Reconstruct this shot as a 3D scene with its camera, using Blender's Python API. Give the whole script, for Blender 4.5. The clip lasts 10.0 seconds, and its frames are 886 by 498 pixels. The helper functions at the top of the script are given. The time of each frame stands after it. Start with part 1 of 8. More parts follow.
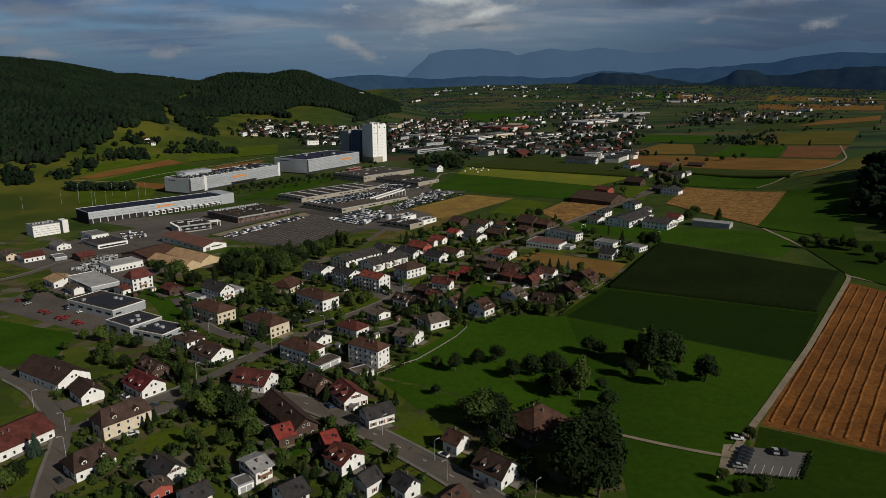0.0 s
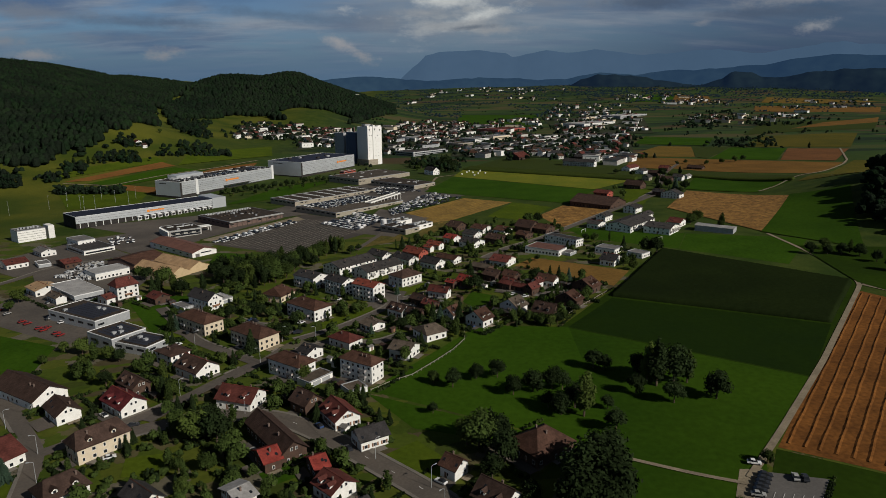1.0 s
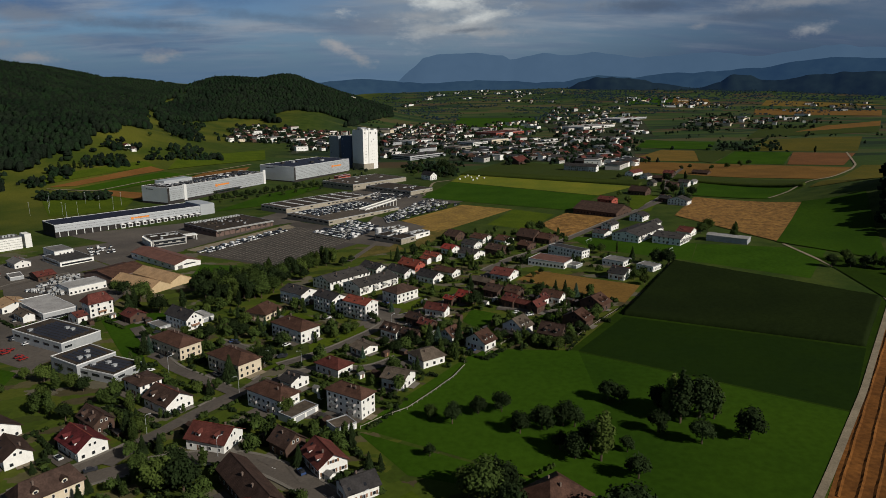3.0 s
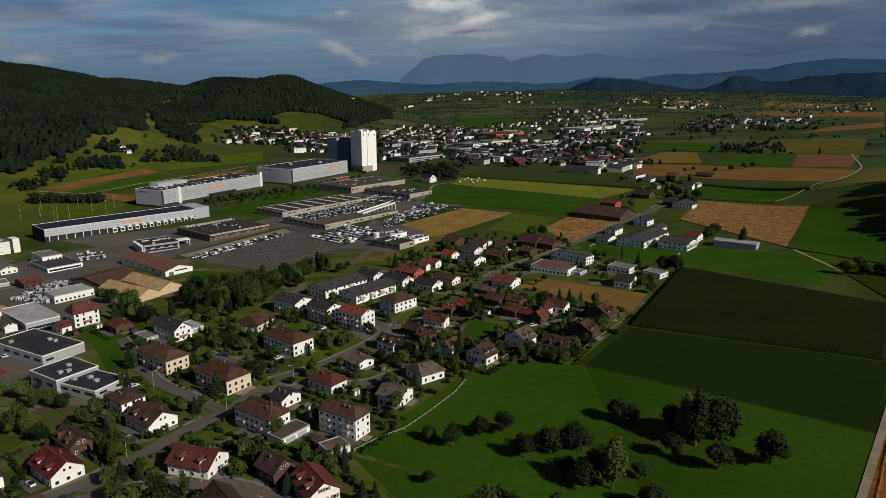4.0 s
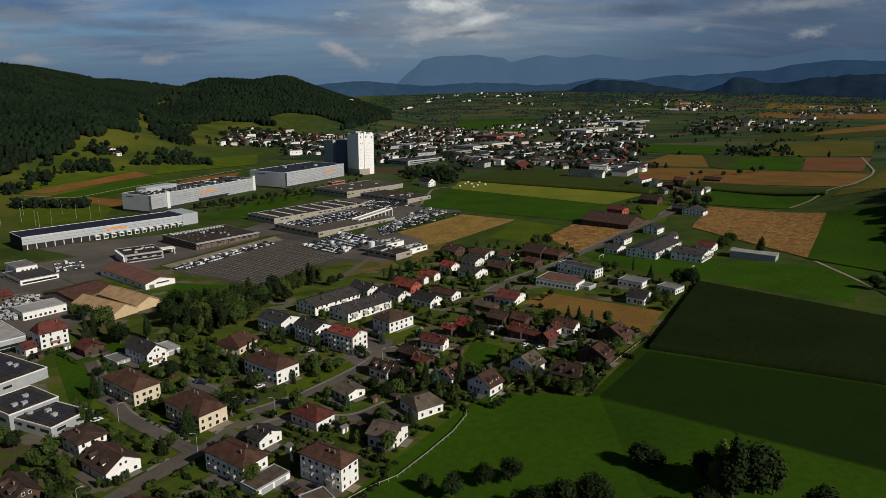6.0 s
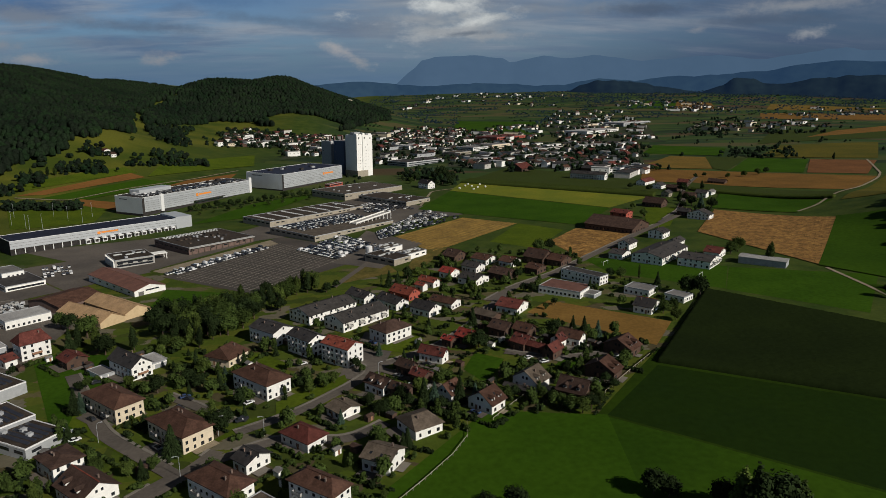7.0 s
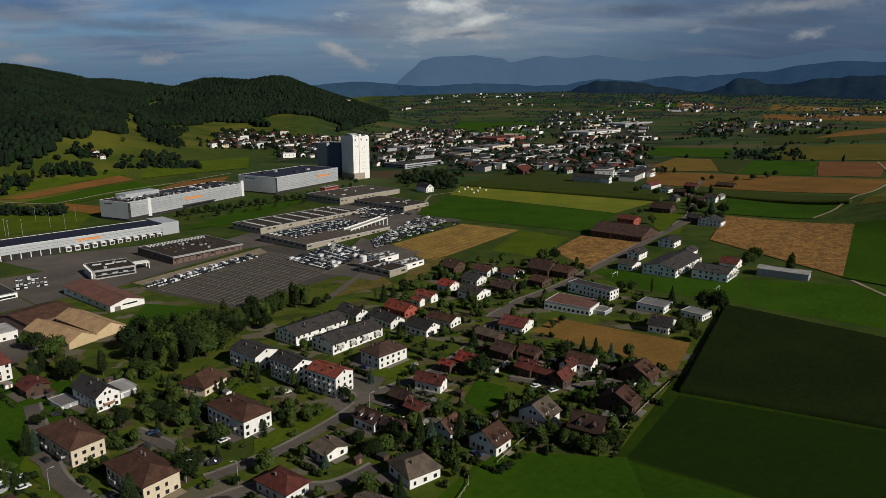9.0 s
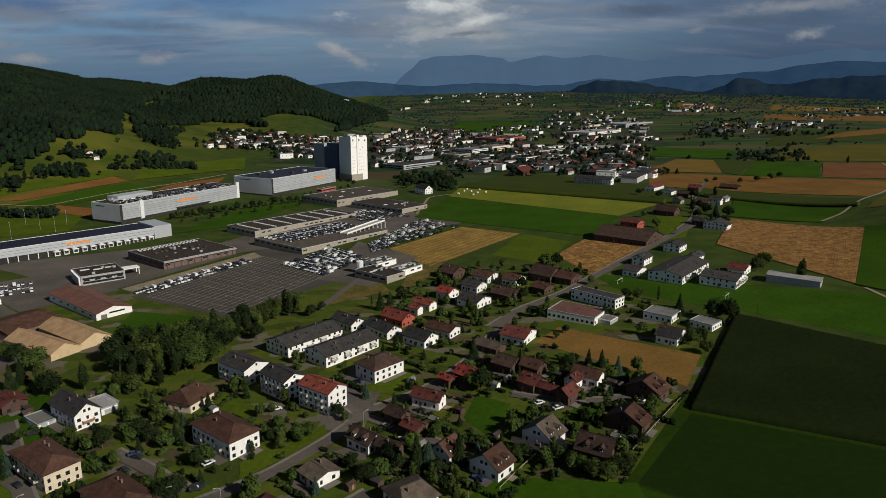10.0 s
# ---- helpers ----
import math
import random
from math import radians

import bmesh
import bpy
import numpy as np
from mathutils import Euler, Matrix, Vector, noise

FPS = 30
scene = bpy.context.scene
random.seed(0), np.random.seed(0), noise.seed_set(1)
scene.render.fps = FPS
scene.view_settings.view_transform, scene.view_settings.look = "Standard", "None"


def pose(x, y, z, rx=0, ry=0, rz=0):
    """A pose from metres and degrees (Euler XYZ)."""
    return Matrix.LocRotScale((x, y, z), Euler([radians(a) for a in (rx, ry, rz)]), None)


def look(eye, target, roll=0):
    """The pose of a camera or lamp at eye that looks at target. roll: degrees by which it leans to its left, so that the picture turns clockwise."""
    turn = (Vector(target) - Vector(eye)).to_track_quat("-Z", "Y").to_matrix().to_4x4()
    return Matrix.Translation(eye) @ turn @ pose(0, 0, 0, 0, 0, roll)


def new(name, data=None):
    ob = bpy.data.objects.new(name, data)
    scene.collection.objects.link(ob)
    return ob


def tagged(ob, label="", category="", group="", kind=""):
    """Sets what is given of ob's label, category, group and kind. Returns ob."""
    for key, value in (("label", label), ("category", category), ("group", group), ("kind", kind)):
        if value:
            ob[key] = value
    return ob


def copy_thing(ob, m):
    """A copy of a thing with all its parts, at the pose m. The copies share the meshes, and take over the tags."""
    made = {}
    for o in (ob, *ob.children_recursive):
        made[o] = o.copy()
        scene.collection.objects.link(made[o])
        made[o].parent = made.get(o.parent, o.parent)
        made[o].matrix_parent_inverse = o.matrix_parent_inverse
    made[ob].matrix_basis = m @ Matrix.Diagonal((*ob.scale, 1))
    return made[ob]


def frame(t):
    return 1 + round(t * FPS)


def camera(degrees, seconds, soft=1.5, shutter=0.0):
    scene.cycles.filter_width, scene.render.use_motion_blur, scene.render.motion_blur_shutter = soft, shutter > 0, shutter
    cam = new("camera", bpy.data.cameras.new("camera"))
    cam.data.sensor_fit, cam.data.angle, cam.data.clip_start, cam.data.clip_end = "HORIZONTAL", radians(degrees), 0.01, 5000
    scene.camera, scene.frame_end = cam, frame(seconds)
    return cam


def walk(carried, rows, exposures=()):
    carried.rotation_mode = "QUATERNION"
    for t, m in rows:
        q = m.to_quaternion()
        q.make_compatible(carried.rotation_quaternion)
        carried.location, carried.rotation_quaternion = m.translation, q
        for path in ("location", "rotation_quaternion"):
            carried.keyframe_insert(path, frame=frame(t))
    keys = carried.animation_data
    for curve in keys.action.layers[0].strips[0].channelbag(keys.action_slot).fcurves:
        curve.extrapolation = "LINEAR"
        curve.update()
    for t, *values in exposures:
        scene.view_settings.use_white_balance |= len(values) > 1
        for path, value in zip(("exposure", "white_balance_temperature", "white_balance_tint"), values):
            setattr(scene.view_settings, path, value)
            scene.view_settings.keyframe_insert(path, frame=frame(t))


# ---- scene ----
from math import cos, sin, pi

cam = camera(67.0, 10.0, soft=0.6)
PATH = [
    (0.0, 0.00, 0.00, 120.86, 76.28, 0.14, -0.00),
    (0.5, -0.13, 7.45, 120.69, 76.35, 0.14, -0.20),
    (1.0, -0.28, 14.90, 120.53, 76.43, 0.13, -0.34),
    (1.5, -0.43, 22.28, 120.36, 76.48, 0.12, -0.43),
    (2.0, -0.50, 29.66, 120.21, 76.55, 0.11, -0.50),
    (2.5, -0.49, 37.03, 120.08, 76.60, 0.09, -0.54),
    (4.0, -0.18, 60.02, 119.83, 76.75, 0.04, -0.58),
    (4.5, -0.06, 67.65, 119.74, 76.78, 0.03, -0.60),
    (5.0, 0.08, 75.32, 119.67, 76.82, 0.01, -0.61),
    (5.5, 0.20, 82.95, 119.62, 76.83, -0.01, -0.61),
    (7.0, 0.57, 105.67, 119.62, 76.89, -0.06, -0.65),
    (7.5, 0.71, 113.03, 119.64, 76.88, -0.08, -0.65),
    (8.0, 0.89, 120.43, 119.71, 76.91, -0.09, -0.67),
    (8.5, 1.09, 127.83, 119.78, 76.90, -0.11, -0.68),
    (9.0, 1.29, 135.26, 119.88, 76.90, -0.13, -0.70),
    (9.5, 1.49, 142.66, 119.98, 76.87, -0.14, -0.72),
    (10.0, 1.70, 150.16, 120.11, 76.88, -0.16, -0.76),
]
walk(cam, [(t, pose(*p)) for t, *p in PATH], exposures=[(0.0, -0.70, 5950, 8), (2.5, -0.54, 5950, 8), (5.0, -0.50, 5950, 8), (10.0, -0.49, 5950, 8)])

# ---- sky and sun ----
SUN_TURN, SUN_HEIGHT = radians(127), radians(33)     # clockwise from +y, above the horizon
world = bpy.data.worlds.new("sky")
scene.world = world
world.use_nodes = True
wt = world.node_tree
wt.nodes.clear()


def wnode(kind, **values):
    n = wt.nodes.new(kind)
    for key, value in values.items():
        n.inputs[key].default_value = value
    return n


w_out = wnode("ShaderNodeOutputWorld")
w_bg = wnode("ShaderNodeBackground", Strength=0.03)
w_sky = wnode("ShaderNodeTexSky")
w_sky.sky_type, w_sky.sun_disc = "NISHITA", False
w_sky.sun_elevation, w_sky.sun_rotation = SUN_HEIGHT, SUN_TURN
w_sky.altitude, w_sky.air_density, w_sky.dust_density = 500, 1.0, 1.2
w_co = wnode("ShaderNodeTexCoord")
w_sep = wnode("ShaderNodeSeparateXYZ")
wt.links.new(w_co.outputs["Generated"], w_sep.inputs[0])


def wmath(op, a, b):
    n = wnode("ShaderNodeMath")
    n.operation = op
    for k, v in enumerate((a, b)):
        if isinstance(v, (int, float)):
            n.inputs[k].default_value = v
        else:
            wt.links.new(v, n.inputs[k])
    return n.outputs[0]


def wrange(value, lo, hi, to_lo=0.0, to_hi=1.0):
    n = wnode("ShaderNodeMapRange")
    n.interpolation_type = "SMOOTHSTEP"
    for key, v in (("From Min", lo), ("From Max", hi), ("To Min", to_lo), ("To Max", to_hi)):
        n.inputs[key].default_value = v
    wt.links.new(value, n.inputs["Value"])
    return n.outputs[0]


def wmix(fac, a, b, how="MIX"):
    n = wnode("ShaderNodeMix")
    n.data_type, n.blend_type = "RGBA", how
    for k, v in ((0, fac), (6, a), (7, b)):
        if isinstance(v, (int, float)):
            n.inputs[k].default_value = v
        elif isinstance(v, tuple):
            n.inputs[k].default_value = (*v, 1)
        else:
            wt.links.new(v, n.inputs[k])
    return n.outputs[2]


def wnoise(vector, scale, detail, rough, stretch, shift=(0, 0, 0), distort=0.0):
    m = wnode("ShaderNodeMapping")
    m.inputs["Scale"].default_value, m.inputs["Location"].default_value = stretch, shift
    wt.links.new(vector, m.inputs[0])
    n = wnode("ShaderNodeTexNoise", Scale=scale, Detail=detail, Roughness=rough, Distortion=distort)
    wt.links.new(m.outputs[0], n.inputs["Vector"])
    return n.outputs["Fac"]


# the cloud layer lies flat overhead and draws together towards the horizon
w_plane = wnode("ShaderNodeVectorMath")
w_plane.operation = "DIVIDE"
wt.links.new(w_co.outputs["Generated"], w_plane.inputs[0])
wt.links.new(wmath("ADD", w_sep.outputs["Z"], 0.16), w_plane.inputs[1])
layer = w_plane.outputs[0]
cover = wrange(wnoise(layer, 1.5, 8.0, 0.55, (0.75, 1.25, 0.0), (0.35, 1.25, 0.0), 0.3), 0.36, 0.66)
shade = wrange(wnoise(layer, 2.3, 8.0, 0.58, (0.6, 1.5, 0.0), (1.7, 0.4, 0.0), 0.2), 0.36, 0.68)
blue = wmix(1.0, w_sky.outputs[0], (1.35, 1.75, 2.35), "MULTIPLY")
cloud = wmix(shade, (5.0, 7.0, 10.6), (13.0, 14.2, 15.8))
above = wmix(cover, blue, cloud)
# a thin spot in the layer where the light breaks through, ragged at its edge
dx = wmath("MULTIPLY", wmath("SUBTRACT", w_sep.outputs["X"], 0.02), 6.5)
dz = wmath("MULTIPLY", wmath("SUBTRACT", w_sep.outputs["Z"], 0.096), 19.0)
away = wmath("SQRT", wmath("ADD", wmath("MULTIPLY", dx, dx), wmath("MULTIPLY", dz, dz)), 0.0)
ragged = wmath("ADD", away, wmath("MULTIPLY", wnoise(w_co.outputs["Generated"], 13.0, 9.0, 0.62, (1.0, 1.0, 2.6)), 3.4))
above = wmix(wrange(ragged, 2.35, 1.55), above, (25.0, 24.5, 23.0))
above = wmix(wrange(away, 2.6, 0.0, 0.0, 0.45), above, (11.5, 12.2, 12.6))
# towards the horizon all fades into grey-blue haze
bank = wmix(wrange(w_sep.outputs["X"], 0.12, 0.5, 0.0, 0.68), above, (3.1, 4.3, 6.5))
hazy = wmix(wrange(w_sep.outputs["Z"], 0.0, 0.10), wmix(wrange(w_sep.outputs["X"], 0.0, 0.45), (4.5, 7.2, 10.6), (1.7, 2.9, 5.4)), bank)


def cloudlet(under, bearing, height, wide, tall, tilt, tint, amount, grain=34.0, ragged=1.5):
    """A single cloud of the layer: bearing and height of its middle, its half width and half height in degrees."""
    b, h, q = radians(bearing), radians(height), radians(tilt)
    px, pz = wmath("SUBTRACT", w_sep.outputs["X"], sin(b) * cos(h)), wmath("SUBTRACT", w_sep.outputs["Z"], sin(h))
    px = wmath("DIVIDE", px, cos(b))
    e = wmath("ADD", wmath("MULTIPLY", px, cos(q) / radians(wide)), wmath("MULTIPLY", pz, sin(q) / radians(wide)))
    f = wmath("ADD", wmath("MULTIPLY", px, -sin(q) / radians(tall)), wmath("MULTIPLY", pz, cos(q) / radians(tall)))
    d = wmath("SQRT", wmath("ADD", wmath("MULTIPLY", e, e), wmath("MULTIPLY", f, f)), 0.0)
    n = wnoise(w_co.outputs["Generated"], grain, 10.0, 0.68, (1.0, 1.0, 1.8), (bearing * .1, 0, 0))
    d = wmath("ADD", d, wmath("MULTIPLY", wmath("SUBTRACT", n, 0.5), 2 * ragged))
    return wmix(wrange(d, 1.25, -0.2, 0.0, amount), under, tint)


for spot in ((-31, 6.6, 5, 1.2, 0, (3.0, 6.2, 12.0), .8, 9), (-17, 6.9, 4, .6, 0, (3.4, 6.4, 11.5), .6, 9), (-29, 5.2, 5.5, .75, 0, (8.6, 9.6, 11.2), .8, 18), (-22.5, 4.8, 6, .5, 0, (4.6, 6.2, 8.6), .7, 16), (-26, 3.6, 7, .4, 2, (7.6, 9.2, 11.4), .6, 18),
             (-13, 5.6, 7, .5, -3, (4.8, 6.4, 8.8), .6, 16), (-7.6, 3.3, 2.3, .55, -24, (16.5, 15.5, 15.0), .9), (-6.3, 2.5, 1.2, .5, -30, (14.0, 13.4, 13.2), .8), (-21.5, 2.5, 1.5, .55, 8, (13.0, 12.4, 12.4), .8), (-30, 2.3, 1.9, .5, 0, (13.5, 12.8, 12.6), .8), (-32, 3.2, 2.2, .35, 0, (11, 11, 11.6), .7),
             (0.9, 6.9, 3.2, .7, 0, (33, 32, 29), .95, 22), (3.2, 5.6, 2.8, .6, 14, (33, 32, 29), .95, 26), (1.5, 5.6, 7, 2.2, 0, (12.5, 12.8, 13), .55, 8), (2.0, 5.0, 4.5, .5, 3, (14, 14, 14), .7, 22), (4.4, 4.5, 3.4, .4, 2, (15.5, 15, 14.4), .7, 26), (2.6, 4.75, 3.0, .22, 4, (5.0, 6.0, 7.6), .7, 30), (-1.5, 5.9, 2.5, .4, 0, (15, 15, 15), .7, 26),
             (28.1, 4.3, 1.3, .5, 10, (14.5, 14.2, 14.2), .9), (27.2, 6.2, 6, .55, 2, (12.5, 12.4, 12.6), .8, 20), (20.6, 4.8, .9, .3, 10, (10.5, 10.8, 11.6), .7), (11, 6.6, 5, .5, 0, (10, 10.4, 11), .6, 18), (17, 6.4, 5, .6, 0, (3.4, 4.4, 6.2), .7, 16), (25, 5.3, 6, .5, 0, (3.6, 4.6, 6.4), .6, 16)):
    hazy = cloudlet(hazy, *spot)
# the layer overhead, out of view, is made dull and grey to lower the fill light
dull = wmix(wrange(w_sep.outputs["Z"], 0.15, 0.42), hazy, wmix(0.2, (1.1, 1.2, 1.3), above))
wt.links.new(dull, w_bg.inputs[0])
wt.links.new(w_bg.outputs[0], w_out.inputs[0])

sun = new("sun", bpy.data.lights.new("sun", "SUN"))
sun.data.energy, sun.data.angle, sun.data.color = 5.9, radians(0.6), (1.0, 0.885, 0.735)
to_sun = Vector((sin(SUN_TURN) * cos(SUN_HEIGHT), cos(SUN_TURN) * cos(SUN_HEIGHT), sin(SUN_HEIGHT)))
sun.matrix_world = look(to_sun * 100, (0, 0, 0))

# ---- materials ----
MATS = {}


def material(name, base, rough=0.8, metal=0.0, vary=0.25, fine=3.0, coarse=0.12, bump=0.0, spread=0.0, courses=0.0, second=None, spec=0.3, glow=None, island=0.0, relief=0.15):
    """A surface with variation at two scales (fine and coarse: waves per metre), from piece to piece (spread), and
    horizontal courses (per metre of height). second: a colour that the coarse variation leads to."""
    m = bpy.data.materials.new(name)
    m.use_nodes = True
    t = m.node_tree
    bsdf = t.nodes["Principled BSDF"]
    bsdf.inputs["Roughness"].default_value, bsdf.inputs["Metallic"].default_value = rough, metal
    bsdf.inputs["Specular IOR Level"].default_value = spec
    geo = t.nodes.new("ShaderNodeNewGeometry")
    big = t.nodes.new("ShaderNodeTexNoise")
    big.inputs["Scale"].default_value, big.inputs["Detail"].default_value = coarse, 4
    small = t.nodes.new("ShaderNodeTexNoise")
    small.inputs["Scale"].default_value, small.inputs["Detail"].default_value = fine, 3
    t.links.new(geo.outputs["Position"], big.inputs["Vector"])
    t.links.new(geo.outputs["Position"], small.inputs["Vector"])
    ramp = t.nodes.new("ShaderNodeValToRGB")
    low = second or tuple(c * (1 - vary) for c in base)
    high = base if second else tuple(min(1, c * (1 + vary * 0.6)) for c in base)
    ramp.color_ramp.elements[0].position, ramp.color_ramp.elements[0].color = 0.34, (*low, 1)
    ramp.color_ramp.elements[1].position, ramp.color_ramp.elements[1].color = 0.66, (*high, 1)
    t.links.new(big.outputs["Fac"], ramp.inputs[0])
    gain = t.nodes.new("ShaderNodeMapRange")
    gain.inputs["From Min"].default_value, gain.inputs["From Max"].default_value = 0.25, 0.75
    gain.inputs["To Min"].default_value, gain.inputs["To Max"].default_value = 1 - vary, 1 + vary
    t.links.new(small.outputs["Fac"], gain.inputs["Value"])
    hsv = t.nodes.new("ShaderNodeHueSaturation")
    t.links.new(ramp.outputs[0], hsv.inputs["Color"])
    if spread:
        info = t.nodes.new("ShaderNodeObjectInfo")
        rng = t.nodes.new("ShaderNodeMapRange")
        rng.inputs["To Min"].default_value, rng.inputs["To Max"].default_value = 1 - spread, 1 + spread
        t.links.new(info.outputs["Random"], rng.inputs["Value"])
        both = t.nodes.new("ShaderNodeMath")
        both.operation = "MULTIPLY"
        t.links.new(rng.outputs[0], both.inputs[0])
        t.links.new(gain.outputs[0], both.inputs[1])
        t.links.new(both.outputs[0], hsv.inputs["Value"])
    else:
        t.links.new(gain.outputs[0], hsv.inputs["Value"])
    if island:
        tone = t.nodes.new("ShaderNodeMapRange")
        tone.inputs["To Min"].default_value, tone.inputs["To Max"].default_value = 1 - island, 1 + island
        t.links.new(geo.outputs["Random Per Island"], tone.inputs["Value"])
        t.links.new(tone.outputs[0], hsv.inputs["Saturation"])
        lit = t.nodes.new("ShaderNodeMath")
        lit.operation = "MULTIPLY"
        t.links.new(tone.outputs[0], lit.inputs[0])
        t.links.new(gain.outputs[0], lit.inputs[1])
        t.links.new(lit.outputs[0], hsv.inputs["Value"])
    t.links.new(hsv.outputs[0], bsdf.inputs["Base Color"])
    height = small.outputs["Fac"]
    if courses:
        wave = t.nodes.new("ShaderNodeTexWave")
        wave.bands_direction, wave.wave_profile = "Z", "SAW"
        wave.inputs["Scale"].default_value, wave.inputs["Distortion"].default_value = courses * 0.314, 0.4
        t.links.new(geo.outputs["Position"], wave.inputs["Vector"])
        height = wave.outputs["Fac"]
    if bump:
        b = t.nodes.new("ShaderNodeBump")
        b.inputs["Strength"].default_value, b.inputs["Distance"].default_value = bump, relief
        t.links.new(height, b.inputs["Height"])
        t.links.new(b.outputs[0], bsdf.inputs["Normal"])
    # glow: emission that stands in for distance haze, no lamp
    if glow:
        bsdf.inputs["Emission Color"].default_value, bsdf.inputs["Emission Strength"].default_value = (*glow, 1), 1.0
    MATS[name] = m
    return m


for name, base in dict(brown=(0.070, 0.037, 0.026), dbrown=(0.058, 0.036, 0.028), dred=(0.105, 0.034, 0.027), bred=(0.23, 0.042, 0.032), wine=(0.12, 0.026, 0.027),
                       red=(0.18, 0.05, 0.033), black=(0.040, 0.037, 0.037), dgrey=(0.047, 0.043, 0.041), gbrown=(0.095, 0.075, 0.057), bitumen=(0.046, 0.036, 0.028), felt=(0.082, 0.068, 0.054), navy=(0.026, 0.030, 0.050)).items():
    material("tiles_" + name, base, 0.75, vary=0.28, fine=1.6, coarse=0.35, bump=0.5, spread=0.18, courses=3.0, spec=0.1)
for name, base in dict(grey=(0.15, 0.142, 0.135), lgrey=(0.31, 0.30, 0.29), rust=(0.13, 0.062, 0.045), tan=(0.36, 0.235, 0.125)).items():
    material("tiles_" + name, base, 0.7, vary=0.2, fine=1.2, coarse=0.2, bump=0.15, spread=0.1)
for name, base, second in (("white", (0.82, 0.81, 0.77), (0.74, 0.73, 0.69)), ("cream", (0.66, 0.565, 0.42), (0.58, 0.50, 0.37)), ("red", (0.36, 0.09, 0.06), (0.30, 0.07, 0.05)),
                           ("timber", (0.09, 0.052, 0.036), (0.06, 0.038, 0.028)), ("beige", (0.36, 0.32, 0.25), (0.27, 0.24, 0.19)), ("oldwhite", (0.52, 0.50, 0.46), (0.40, 0.39, 0.36)), ("rustwall", (0.16, 0.11, 0.09), (0.12, 0.08, 0.07)),
                           ("concrete", (0.38, 0.37, 0.35), (0.3, 0.29, 0.27)), ("grey", (0.36, 0.37, 0.38), (0.3, 0.31, 0.32)), ("blue", (0.10, 0.13, 0.2), (0.08, 0.1, 0.16)), ("tan", (0.55, 0.42, 0.25), (0.48, 0.36, 0.21))):
    material("wall_" + name, base, 0.85, vary=0.07, fine=2.5, coarse=0.5, second=second, bump=0.1, spread=0.06)
material("metal", (0.52, 0.54, 0.56), 0.45, metal=0.35, vary=0.06, fine=0.8, coarse=0.08, spread=0.05)
material("wall_bright", (0.86, 0.85, 0.82), 0.8, vary=0.04, fine=1.2, coarse=0.2, second=(0.80, 0.79, 0.75))
material("metal_white", (0.72, 0.72, 0.71), 0.5, vary=0.05, fine=0.8, coarse=0.1)
material("orange", (0.75, 0.26, 0.04), 0.5, vary=0.05)
material("solar", (0.03, 0.032, 0.042), 0.3, vary=0.15, fine=0.6, spec=0.5)
material("roof_glazing", (0.42, 0.43, 0.42), 0.5, vary=0.15, fine=0.8, coarse=0.1)
material("glass", (0.018, 0.02, 0.024), 0.12, vary=0.1, spec=0.35)
material("frame_white", (0.7, 0.7, 0.68), 0.5, vary=0.05)
material("shutter", (0.22, 0.12, 0.07), 0.7, vary=0.15, spread=0.3)
material("awning", (0.62, 0.60, 0.55), 0.8, vary=0.1)
material("chimney", (0.15, 0.11, 0.09), 0.9, vary=0.2, bump=0.3)
material("asphalt", (0.108, 0.092, 0.076), 0.9, vary=0.2, fine=0.7, coarse=0.035, second=(0.070, 0.060, 0.051), bump=0.1)
material("asphalt_dark", (0.066, 0.055, 0.046), 0.9, vary=0.2, fine=0.7, coarse=0.035, second=(0.046, 0.040, 0.034), bump=0.1)
material("asphalt_pale", (0.108, 0.090, 0.073), 0.9, vary=0.16, fine=1.2, coarse=0.09, second=(0.086, 0.074, 0.062), bump=0.1)
material("asphalt_grey", (0.11, 0.102, 0.095), 0.9, vary=0.14, fine=1.2, coarse=0.09)
material("gravel", (0.225, 0.185, 0.125), 0.95, vary=0.2, fine=1.5, coarse=0.15, bump=0.3)
material("paint", (0.7, 0.7, 0.68), 0.7, vary=0.1)
material("crossing_paint", (0.42, 0.33, 0.10), 0.8, vary=0.2)
material("kerb", (0.165, 0.148, 0.125), 0.9, vary=0.15)
material("bark", (0.10, 0.07, 0.05), 0.95, vary=0.3, fine=4, bump=0.6)
GREENS = dict(leaf_mid=(0.037, 0.056, 0.013), leaf_dark=(0.017, 0.027, 0.009), leaf_light=(0.054, 0.076, 0.016), leaf_blue=(0.035, 0.058, 0.038), leaf_copper=(0.06, 0.03, 0.025))
for name, base in GREENS.items():
    material(name, base, 0.95, vary=0.32, fine=1.1, coarse=0.3, spread=0.3, spec=0.04)
material("forest", (0.0150, 0.0240, 0.0125), 0.95, vary=0.42, fine=0.42, coarse=0.010, second=(0.0085, 0.0150, 0.0085), spec=0.02, island=0.28, bump=1.0, relief=2.2)
material("lawn", (0.034, 0.074, 0.004), 0.95, vary=0.18, fine=0.5, coarse=0.03, second=(0.024, 0.056, 0.003), bump=0.2, spec=0.03)
material("lightmeadow", (0.070, 0.096, 0.007), 0.95, vary=0.2, fine=0.5, coarse=0.05, second=(0.052, 0.078, 0.006), bump=0.2, spec=0.03)
material("pasture", (0.037, 0.078, 0.004), 0.95, vary=0.16, fine=0.4, coarse=0.012, second=(0.025, 0.058, 0.003), bump=0.2, spec=0.03)
material("darkmeadow", (0.0115, 0.0245, 0.0025), 0.95, vary=0.14, fine=0.4, coarse=0.03, second=(0.010, 0.022, 0.003), bump=0.2, spec=0.03)
